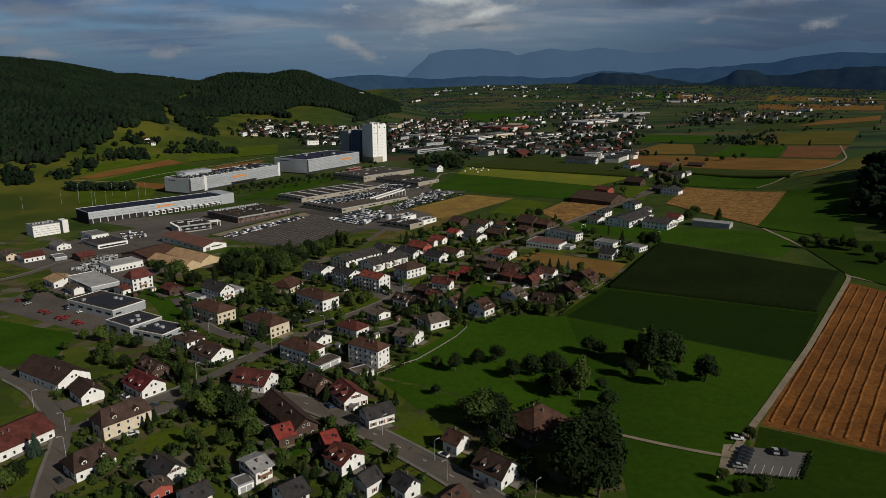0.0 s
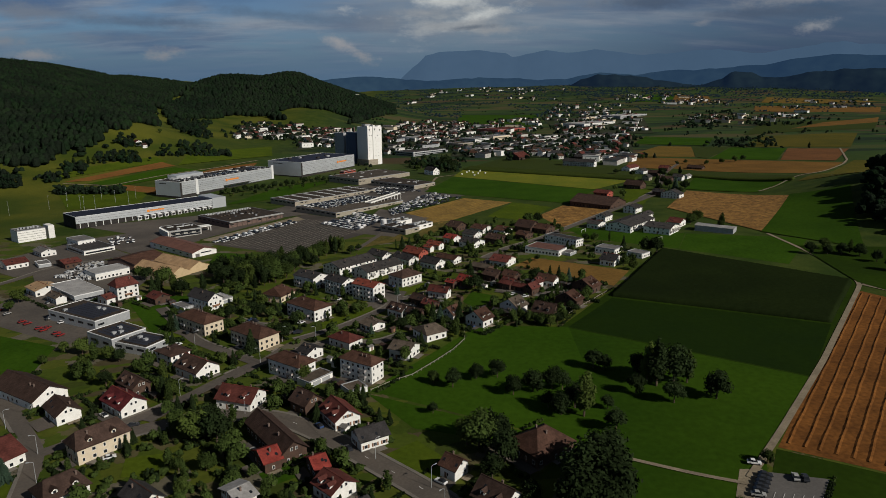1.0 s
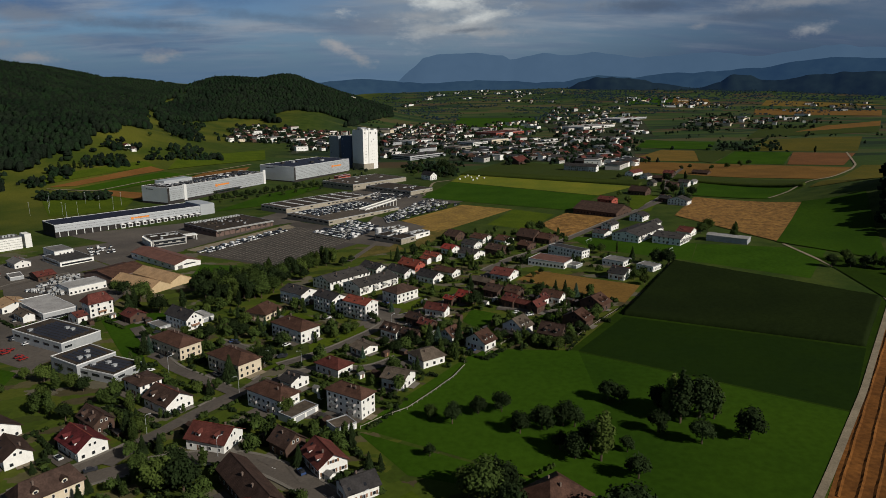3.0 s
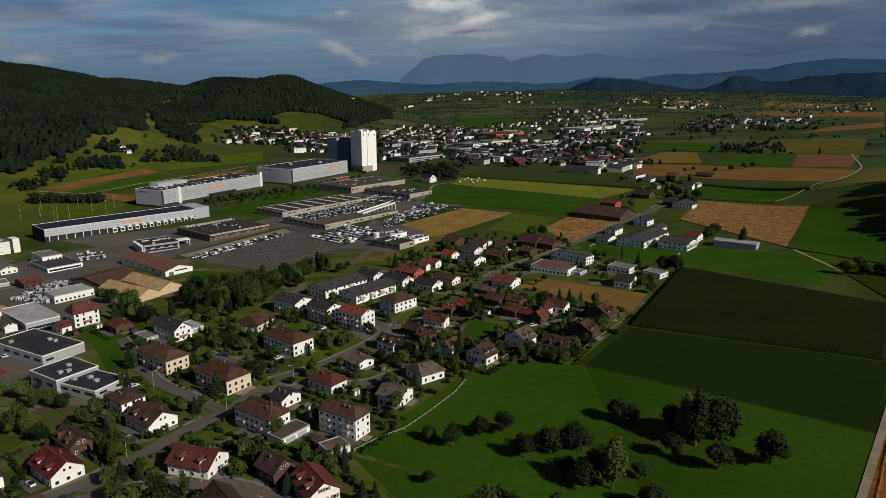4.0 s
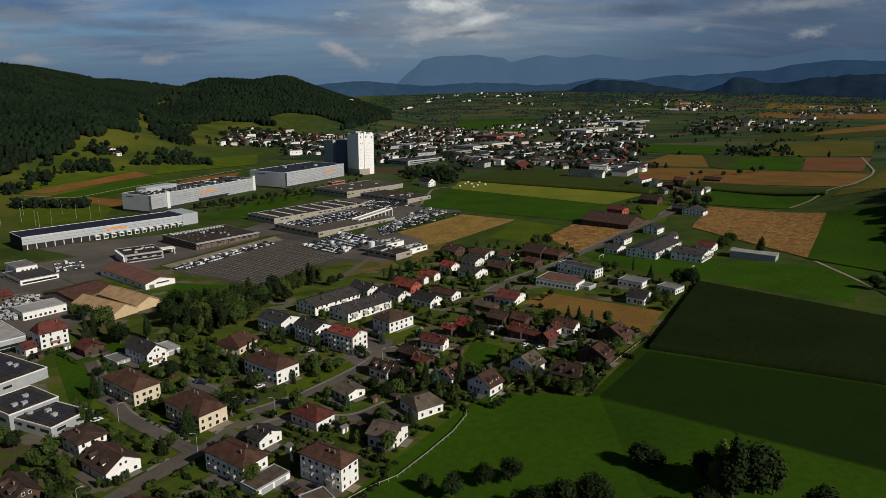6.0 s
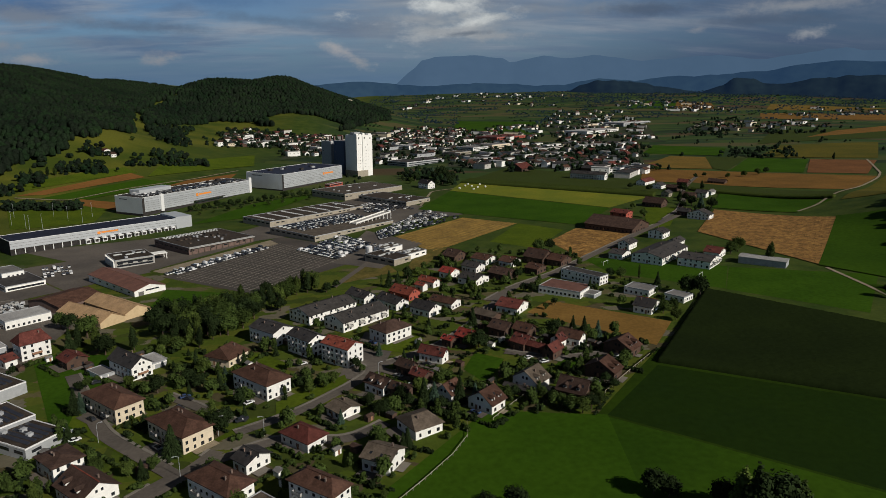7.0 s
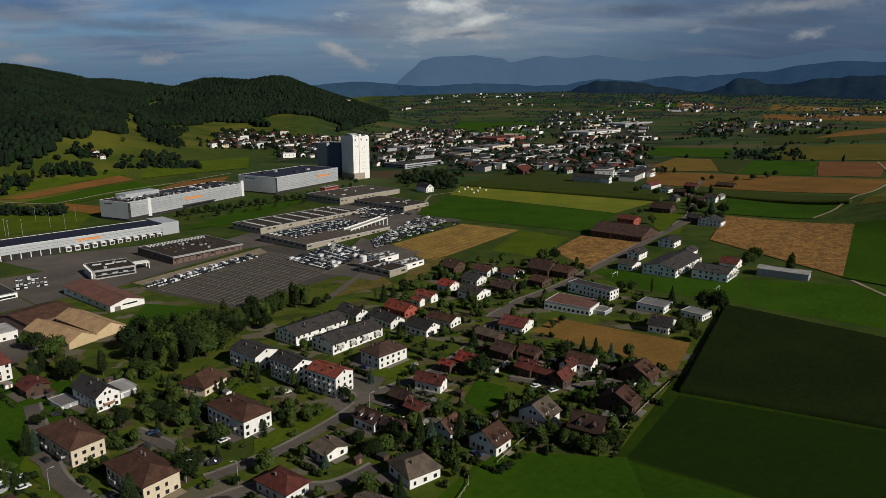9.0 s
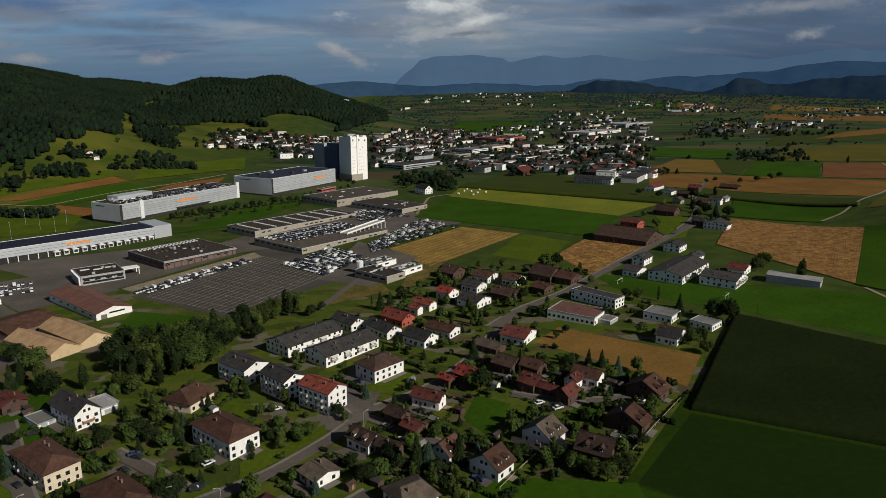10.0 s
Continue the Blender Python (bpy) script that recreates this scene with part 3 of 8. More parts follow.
def road(name, width, *points):
    """A road along points, with a raised kerb of stone on village streets."""
    LIFT[0] += 0.0025
    lift = LIFT[0] + 0.02 + (0.5 if max(p[1] for p in points) > 800 else 0.0)
    line = []
    for a, b in zip(points, points[1:]):
        n = max(1, int(math.dist(a, b) / 4))
        line += [(a[0] + (b[0] - a[0]) * i / n, a[1] + (b[1] - a[1]) * i / n) for i in range(n)]
    line.append(points[-1])
    for _ in range(6):
        line = [line[0]] + [tuple((p[k] + 2 * q[k] + r[k]) / 4 for k in (0, 1)) for p, q, r in zip(line, line[1:], line[2:])] + [line[-1]]
    ROADS.append((width, line))
    sides = []
    for i, p in enumerate(line):
        a, b = line[max(0, i - 1)], line[min(len(line) - 1, i + 1)]
        l = math.dist(a, b)
        sides.append((-(b[1] - a[1]) / l, (b[0] - a[0]) / l))

    def ribbon(lo, hi, up, thick=0.0):
        v, f = [], []
        for (x, y), (sx, sy) in zip(line, sides):
            for o in (lo, hi):
                px, py = x + sx * o, y + sy * o
                v.append((px, py, ground_z(px, py) + lift + up))
            if thick:
                for o in (hi, lo):
                    px, py = x + sx * o, y + sy * o
                    v.append((px, py, ground_z(px, py) + lift + up - thick))
        k = 4 if thick else 2
        for i in range(len(line) - 1):
            a, b = i * k, (i + 1) * k
            f += [(a + j, a + (j + 1) % k, b + (j + 1) % k, b + j) for j in range(k if thick else 1)]
        return raw_mesh(name, v, f)

    h = width / 2
    gravel = name == "farm_track"
    ob = part(name, ribbon(-h, h, 0), "gravel" if gravel else ("asphalt_pale" if width > 5.6 else "asphalt"), None)
    tagged(ob, {"farm_track": "pale gravel farm track between the fields", "main_road": "grey asphalt main road with pavements", "village_street": "narrow grey asphalt street between gardens"}[name], "track" if gravel else "road", kind="structure")
    if not gravel:
        KERBS.append((name, width, line, sides, lift))
    if width > 7:
        v, f = [], []
        for i in range(2, len(line) - 2, 3):
            (x, y), (sx, sy) = line[i], sides[i]
            tx, ty = sy, -sx
            n = len(v)
            for o, u in ((-.08, -1), (.08, -1), (.08, 1), (-.08, 1)):
                px, py = x + sx * o + tx * u, y + sy * o + ty * u
                v.append((px, py, ground_z(px, py) + lift + 0.02))
            f.append((n, n + 1, n + 2, n + 3))
        tagged(part("road_marking", raw_mesh("marking", v, f), "paint", None), "white dashed centre line on the road", "marking", kind="structure")


field("meadow", "darkmeadow2", (60, 334), (105, 399), (255, 405), (139, 241))
field("meadow", "darkmeadow2", (247, 394), (275, 316), (383, 454), (260, 488))
field("forecourt", "asphalt", (-273, 383), (-190, 335), (-183, 361), (-266, 450))
field("meadow", "midmeadow", (60, 218), (53, 163), (86, 161), (107, 214))
field("meadow", "darkmeadow2", (111, 214), (80, 161), (135, 151), (165, 179))
field("stubble_field", "stubble_rows", (112, 215), (166, 180), (274, 315), (238, 379))
field("corn_field", "corn", (98, 382), (194, 328), (244, 394), (160, 485))
field("meadow", "darkmeadow", (65, 335), (152, 268), (193, 326), (98, 379))
field("meadow", "midmeadow", (64, 334), (59, 216), (106, 212), (151, 267))
field("pasture", "pasture", (-30, 270), (60, 214), (65, 335), (20, 342))
field("meadow", "pasture", (-30, 267), (-10, 237), (30, 222), (58, 215))
field("wheat_field", "wheat", (51, 457), (105, 402), (123, 434), (66, 477))
field("sports_field", "lawn", (105, 578), (116, 531), (174, 488), (197, 539))
field("sports_field", "lawn", (197, 537), (174, 487), (229, 438), (280, 510))
field("stubble_field", "stubble", (219, 650), (257, 537), (350, 676), (274, 750))
field("stubble_field", "straw", (-34, 673), (-2, 608), (76, 711), (27, 750))
field("stubble_field", "stubble", (92, 631), (105, 575), (164, 651), (124, 681))
field("garden", "lightmeadow", (45, 638), (78, 609), (112, 674), (77, 711))
field("meadow", "lawn", (-18, 806), (134, 690), (177, 774), (19, 928))
field("rape_field", "yellow", (19, 932), (178, 777), (236, 838), (35, 999))
field("meadow", "lightmeadow", (-410, 744), (-346, 777), (-370, 869), (-491, 869))
field("meadow", "lawn", (-242, 757), (-189, 790), (-140, 950), (-208, 876))
field("meadow", "lawn", (-171, 492), (-127, 480), (-135, 517), (-176, 529))
field("drying_meadow", "drygrass", (-67, 525), (-26, 554), (-37, 586), (-52, 570))
field("drying_meadow", "drygrass", (-22, 547), (-7, 567), (11, 626), (-12, 616))
field("lawn", "lawn", (13, 382), (22, 366), (32, 392), (19, 401))
field("forecourt", "asphalt_dark", (-190, 560), (-116, 513), (-40, 612), (-137, 689))
field("forecourt", "asphalt", (-220, 634), (-132, 688), (29, 768), (-83, 922))
field("forecourt", "asphalt", (-344, 651), (-214, 568), (-155, 671), (-244, 701))
field("forecourt", "asphalt", (-217, 366), (-190, 351), (-205, 509), (-319, 519))
field("forecourt", "gravel", (84, 183.5), (90, 185.5), (101, 202.5), (94, 203))
field("car_park", "asphalt_grey", (90.4, 186.1), (108, 182.2), (118.2, 195.8), (100.6, 201.2))
field("forecourt", "asphalt", (-58, 279), (-44, 278), (-46, 286), (-57, 293))
field("forecourt", "asphalt", (-42, 378), (-25, 372), (-18, 427), (-36, 435))
field("plot", "lawn", (-143, 335), (-123, 343), (-147, 414), (-199, 418))
field("lawn", "lawn", (-222, 290), (-186, 296), (-194, 333), (-280, 372))
field("forecourt", "asphalt", (-78, 587), (-38, 564), (-10, 641), (-62, 703))
field("forecourt", "gravel", (-205, 578), (-195, 571), (-132, 659), (-143, 675))
field("forecourt", "asphalt_pale", (-67, 524), (-63, 521), (-43, 597), (-47, 599))
field("forecourt", "asphalt", (-350, 505), (-300, 470), (-245, 531), (-312, 590))
field("forecourt", "asphalt", (-312, 592), (-245, 533), (-205, 575), (-250, 645))
field("lawn", "lightmeadow", (-21.4, 217.4), (-3.3, 199.2), (4.5, 212), (-8.4, 228.2))
field("lawn", "lightmeadow", (-105.3, 211.4), (-92.7, 212.5), (-96.8, 225.9), (-109, 223.4))
field("lawn", "lightmeadow", (-140.1, 186.6), (-131.8, 186.2), (-137.1, 207.8), (-149, 217.8))
field("lawn", "lawn", (-54.5, 202.8), (-46.9, 207.7), (-52.3, 219.6), (-60.7, 212.3))
field("lawn", "lightmeadow", (-140.4, 342), (-104, 314.7), (-103.7, 321.9), (-144.4, 354.8))
field("lawn", "lightmeadow", (-86.9, 315.2), (-67.5, 337), (-67.6, 345.1), (-82.6, 323.3))
field("lawn", "lightmeadow", (-61.3, 344.6), (-37.2, 372.9), (-39.5, 381.1), (-64, 355.7))
field("lawn", "lightmeadow", (-28.6, 410.4), (-14, 403.7), (-5.2, 422.6), (-16, 439.5))
field("lawn", "lightmeadow", (-79.4, 387), (-62.3, 392.7), (-85.1, 409.7), (-87.9, 403.6))
field("lawn", "lawn", (53.2, 381), (61.1, 378.1), (71, 396.5), (61, 397.3))
field("olive_field", "gold_green", (392, 742), (480, 690), (720, 980), (610, 1000))
field("olive_field", "olive", (35, 1001), (243, 843), (287, 944), (119, 1170))
field("maize_field", "maize", (34, 999), (243, 840), (252, 861), (48, 1030))
field("stubble_field", "ripe", (268, 975), (460, 841), (583, 979), (314, 1110))
field("stubble_field", "gold", (305, 1118), (411, 1094), (471, 1270), (420, 1302))
field("meadow", "olive", (413, 1096), (422, 1069), (529, 1240), (474, 1284))
field("meadow", "lawn", (424, 1067), (512, 1030), (608, 1193), (531, 1241))
field("ploughed_field", "brown", (517, 1030), (585, 1003), (694, 1153), (610, 1192))
field("olive_field", "gold_green", (548, 1244), (712, 1178), (913, 1488), (691, 1449))
field("olive_field", "olive", (665, 1493), (1045, 1637), (1334, 2076), (911, 1924))
field("stubble_field", "ripe", (848, 1646), (1231, 1919), (1387, 2156), (1080, 1921))
field("meadow", "lawn", (386, 1356), (507, 1286), (577, 1438), (466, 1542))
field("meadow", "lawn", (276, 761), (336, 714), (390, 750), (320, 850))
field("olive_field", "olive", (302, 892), (400, 765), (437, 810), (318, 958))
field("maize_field", "maize", (298, 880), (394, 756), (402, 766), (305, 893))
field("meadow", "lawn", (50, 2106), (275, 1976), (357, 2475), (80, 2557))
field("stubble_field", "ripe", (1131, 2462), (1548, 2402), (1732, 2683), (1263, 2744))
field("stubble_field", "gold", (1370, 2922), (1640, 2862), (1926, 2980), (1546, 3241))
field("stubble_field", "ripe", (1012, 2985), (1166, 2924), (1296, 3311), (1161, 3384))
field("meadow", "lawn", (820, 2997), (1000, 2956), (1160, 3384), (993, 3422))
field("meadow", "midmeadow", (256, 535), (300, 473), (395, 653), (352, 680))
field("garden", "lightmeadow", (182, 668), (205, 676), (246, 768), (212, 772))
field("meadow", "lightmeadow", (-511, 915), (-421, 1057), (-445, 1075), (-531, 949))
field("meadow", "lightmeadow", (-399, 1040), (-291, 1189), (-325, 1323), (-412, 1118))
field("meadow", "pasture", (-466, 896), (-398, 1024), (-349, 1014), (-415, 891))
field("ploughed_field", "clay", (-499, 903), (-470, 914), (-401, 1036), (-427, 1050))
field("ploughed_field", "clay", (-406, 865), (-343, 836), (-360, 880), (-421, 897))
field("ploughed_field", "clay", (-354, 984), (-290, 1056), (-295, 1104), (-343, 1030))
for town_corners in (((-421, 1405), (-248, 1581), (-271, 1724), (-468, 1645)), ((-269, 1268), (-183, 1456), (-227, 1778), (-318, 1696)), ((-130, 1190), (36, 1400), (73, 2100), (-190, 1959)), ((21, 1190), (225, 1110), (275, 1566), (41, 1628)),
                     ((-97, 1649), (219, 1576), (260, 1960), (-131, 2080)), ((215, 1130), (320, 1120), (436, 1541), (327, 1758)), ((297, 1673), (513, 1630), (677, 2272), (355, 2369))):
    field("town_gardens", "town_green", *town_corners)
road("main_road", 8, (16, 174), (-3, 196), (-28, 221), (-45, 237), (-61, 249), (-78, 254), (-95, 251), (-112, 245), (-125, 236))
road("village_street", 6, (-116, 164), (-130, 196), (-142, 228), (-176, 266), (-224, 300))
road("village_street", 6, (-142, 228), (-130, 240), (-114, 256), (-98, 281), (-83, 301), (-76, 319))
road("village_street", 5.5, (-113, 250), (-102, 276), (-85, 305), (-72, 314), (-54, 328), (-31, 321), (-18, 335))
road("village_street", 5.5, (-165, 391), (-124, 334), (-84, 303))
road("village_street", 5, (-73, 331), (-53, 346), (-33, 372), (-24, 390), (-48, 409), (-75, 435), (-91, 446))
road("village_street", 5, (-24, 390), (-0, 408), (18, 436), (44, 497))
road("village_street", 6, (32, 480), (49, 506), (80, 535), (127, 596), (166, 646), (237, 735))
road("village_street", 4, (33, 400), (53, 391), (66, 391), (77, 394))
road("village_street", 4.5, (-112, 366), (-95, 354), (-77, 340))
road("village_street", 4.5, (-26, 387), (-13, 377), (4, 362))
road("farm_track", 2.5, (95, 198), (117, 224), (165, 283), (248, 392), (256, 442), (258, 479), (258, 529))
road("farm_track", 1.7, (60, 212), (72, 205), (85, 198), (93, 195))
road("farm_track", 3.5, (247, 390), (268, 354))
road("farm_track", 2.8, (338, 717), (368, 737), (470, 850), (573, 963), (604, 1006), (686, 1166))
road("farm_track", 3, (-495, 893), (-431, 888), (-395, 960), (-340, 1040), (-300, 1130))
road("village_street", 4, (200, 690), (240, 752), (262, 800), (290, 880), (330, 960), (352, 1000))
road("farm_track", 3, (-16, 821), (-4, 929), (23, 945))
road("village_street", 6, (-317, 426), (-296, 454), (-288, 490), (-264, 511))
pavements()

# ---- buildings ----
PLOTS = []
SHARED = {}


def shared(key, make):
    if key not in SHARED:
        SHARED[key] = make()
    return SHARED[key]


def window_mesh(w, h):
    """A frame standing a little proud of the wall, facing -y."""
    t = 0.1
    rect = lambda k, y: [(-w / 2 + k, y, k), (w / 2 - k, y, k), (w / 2 - k, y, h - k), (-w / 2 + k, y, h - k)]
    v = rect(0, -0.09) + rect(t, -0.09) + rect(t, 0.05) + rect(0, 0.05)
    f = [(r * 4 + i, r * 4 + (i + 1) % 4, (r + 1) % 4 * 4 + (i + 1) % 4, (r + 1) % 4 * 4 + i) for r in range(4) for i in range(4)]
    return raw_mesh("window_frame", v, f)


def window(parent, m, w=1.15, h=1.35, shutters=False, far=False):
    key = (round(w, 2), round(h, 2))
    if far:
        return part("window", shared(("far",) + key, lambda: boxes_mesh("window", (-key[0] / 2, -0.05, 0, key[0] / 2, 0.05, key[1]))), "glass", parent, m=m)
    win = part("window", shared(("win",) + key, lambda: window_mesh(*key)), "frame_white", parent, m=m)
    part("pane", shared(("pane",) + key, lambda: boxes_mesh("pane", (-key[0] / 2 + .08, -0.035, .08, key[0] / 2 - .08, 0.045, key[1] - .08))), "glass", win)
    if shutters:
        for s in (-1, 1):
            x = s * (key[0] / 2 + 0.34)
            part("shutter", shared(("shut",) + key, lambda: boxes_mesh("shutter", (-.29, -.09, 0, .29, .04, key[1]))), "shutter", win, m=pose(x, 0, 0))
    return win


def gable_roof(w, d, he, rise, hip, th=0.24, along="x"):
    """A closed roof shell: gabled where hip is 0, hipped by that length otherwise. The ridge runs along x or y."""
    if along == "y":
        w, d = d, w
    c = [(-w / 2, -d / 2, he), (w / 2, -d / 2, he), (w / 2, d / 2, he), (-w / 2, d / 2, he), (-w / 2 + hip, 0, he + rise), (w / 2 - hip, 0, he + rise)]
    if along == "y":
        c = [(-y, x, z) for x, y, z in c]
    verts = c + [(x, y, z - th) for x, y, z in c]
    top = [(0, 1, 5, 4), (2, 3, 4, 5)]
    rim = [0, 1, 5, 2, 3, 4] if not hip else [0, 1, 2, 3]
    if hip:
        top += [(1, 2, 5), (3, 0, 4)]
    faces = top + [tuple(i + 6 for i in reversed(f)) for f in top]
    for a, b in zip(rim, rim[1:] + rim[:1]):
        faces.append((b, a, a + 6, b + 6))
    return raw_mesh("roof", verts, faces)


def house_walls(w, d, he, rise, hip, ov, th, along):
    """Outer walls under a pitched roof, with gables; sunk a metre into the ground."""
    if along == "y":
        w, d = d, w
    x, y = w / 2 - ov, d / 2 - ov
    side = he + rise * ov / (d / 2) - th * 0.9
    base = -1.5
    v = [(-x, -y, base), (x, -y, base), (x, y, base), (-x, y, base), (-x, -y, side), (x, -y, side), (x, y, side), (-x, y, side)]
    f = [(0, 1, 5, 4), (2, 3, 7, 6), (3, 2, 1, 0)]
    if hip:
        f += [(1, 2, 6, 5), (3, 0, 4, 7), (4, 5, 6, 7)]
    else:
        top = he + rise - th * 0.9
        v += [(-x, 0, top), (x, 0, top)]
        f += [(1, 2, 6, 9, 5), (3, 0, 4, 8, 7), (4, 5, 9, 8), (6, 7, 8, 9)]
    if along == "y":
        v = [(-b, a, c) for a, b, c in v]
    return raw_mesh("wall", v, f)


def wall_windows(body, w, d, ov, he, rnd, far, shutters, gable_along, rise, tall=1.35, gap=3.0, skip=()):
    """Rows of windows on the outer walls."""
    storeys = max(1, int((he + 0.5) / 2.65))
    faces = [(0, -d / 2 + ov, 0, w - 2 * ov, "x"), (-w / 2 + ov, 0, -90, d - 2 * ov, "y")]
    if not far:
        faces += [(0, d / 2 - ov, 180, w - 2 * ov, "x"), (w / 2 - ov, 0, 90, d - 2 * ov, "y")]
    for x, y, turn, length, axis in faces:
        if turn in skip:
            continue
        n = max(1, int(length / gap))
        for s in range(storeys):
            for k in range(n):
                if rnd.random() < 0.10:
                    continue
                o = (k + 0.5) / n * length - length / 2
                m = pose(x, y, 0.9 + s * 2.65, 0, 0, turn) @ pose(o, 0, 0)
                window(body, m, 1.3 if rnd.random() < .7 else 0.9, tall, shutters, far)
        # attic windows in the gable
        if rise > 2.1 and gable_along and ((gable_along == "x") == (axis == "y")):
            for o in ((-0.9, 0.9) if rise > 2.9 else (0,)):
                window(body, pose(x, y, he + 0.35, 0, 0, turn) @ pose(o, 0, 0), 0.95, 1.15, shutters, far)


def chimney(parent, x, y, z, tall=1.3):
    part("chimney", shared("chimney", lambda: boxes_mesh("chimney", (-.26, -.26, -1.2, .26, .26, .7), (-.33, -.33, .7, .33, .33, .82), (-.14, -.14, .82, .14, .14, 1.0))), "chimney", parent, m=pose(x, y, z))


def dormer(parent, m, mat, wall):
    d = part("dormer", shared(("dormer", wall), lambda: boxes_mesh("dormer", (-.85, -.1, -.4, .85, 2.4, 1.35))), "wall_" + wall, parent, m=m)
    part("dormer_roof", shared(("dormer_roof", mat), lambda: gable_roof(2.3, 3.2, 1.3, 0.8, 0, 0.15, "y")), mat, d, m=pose(0, 0.9, 0))
    window(d, pose(0, -0.12, 0.1), 1.15, 1.05)


ROOFS = dict(brown="brown tiled", dbrown="dark brown tiled", dred="dark red tiled", bred="bright red tiled", wine="wine red tiled", red="orange red tiled", black="dark slate grey", dgrey="dark grey", gbrown="grey-brown",
             bitumen="dark brown felt", felt="grey-brown felt", navy="dark blue solar-clad", grey="grey", lgrey="pale grey", rust="rusty brown", tan="tan sheet metal")
WALLS = dict(white="white rendered", cream="cream rendered", timber="dark timber", red="red painted", metal="pale metal-clad", beige="beige concrete", rustwall="dull brown", oldwhite="weathered white", concrete="grey concrete", grey="grey panelled", blue="blue-grey", tan="tan boarded")


HEDGES, STANDS = [], []
PAVED = [LIFT[0] + 0.02]


def hedge_line(ob, w, d, rnd):
    """Where hedges stand round a garden: spots along two or three of its sides."""
    ex, ey = w / 2 + rnd.uniform(4.5, 7.5), d / 2 + rnd.uniform(4, 7)
    sides = [((-ex, -ey), (ex, -ey)), ((ex, -ey), (ex, ey)), ((ex, ey), (-ex, ey)), ((-ex, ey), (-ex, -ey))]
    rnd.shuffle(sides)
    for p, q in sides[:2]:
        n, h = int(math.dist(p, q) / 1.5), rnd.uniform(1.1, 2.2)
        for k in range(n):
            if rnd.random() < .85:
                at = ob.matrix_basis @ Vector((p[0] + (q[0] - p[0]) * k / n, p[1] + (q[1] - p[1]) * k / n, 0))
                HEDGES.append((at.x, at.y, h * rnd.uniform(.85, 1.25)))


def driveway(ob, w, d, rnd):
    """A paved forecourt along the shaded side and a terrace along the sunny side of a house."""
    base = ob.matrix_basis
    a = rnd.uniform(3, 6)
    spots = [(-w / 2 - a, -d * rnd.uniform(.3, .55), -w / 2 + .3, d * rnd.uniform(.2, .6), rnd.choice(("asphalt", "asphalt_pale", "asphalt_pale")))]
    if rnd.random() < .45:
        STANDS.append((base @ Vector((-w / 2 - a / 2, 0, 0)), math.degrees(base.to_euler().z) + 90))
    if rnd.random() < .7:
        spots.append((-w * rnd.uniform(.1, .4), -d / 2 - rnd.uniform(2, 3.5), w * rnd.uniform(.1, .5), -d / 2 + .3, rnd.choice(("gravel", "kerb"))))
    for x0, y0, x1, y1, mat in spots:
        PAVED[0] += 0.001
        v = []
        for i in range(3):
            for j in range(3):
                p = base @ Vector((x0 + (x1 - x0) * i / 2, y0 + (y1 - y0) * j / 2, 0))
                v.append((p.x, p.y, ground_z(p.x, p.y) + PAVED[0]))
        f = [(i * 3 + j, i * 3 + 3 + j, i * 3 + 4 + j, i * 3 + j + 1) for i in range(2) for j in range(2)]
        tagged(part("paving", raw_mesh("paving", v, f), mat, None), "worn paving beside a house", "paving", kind="structure")


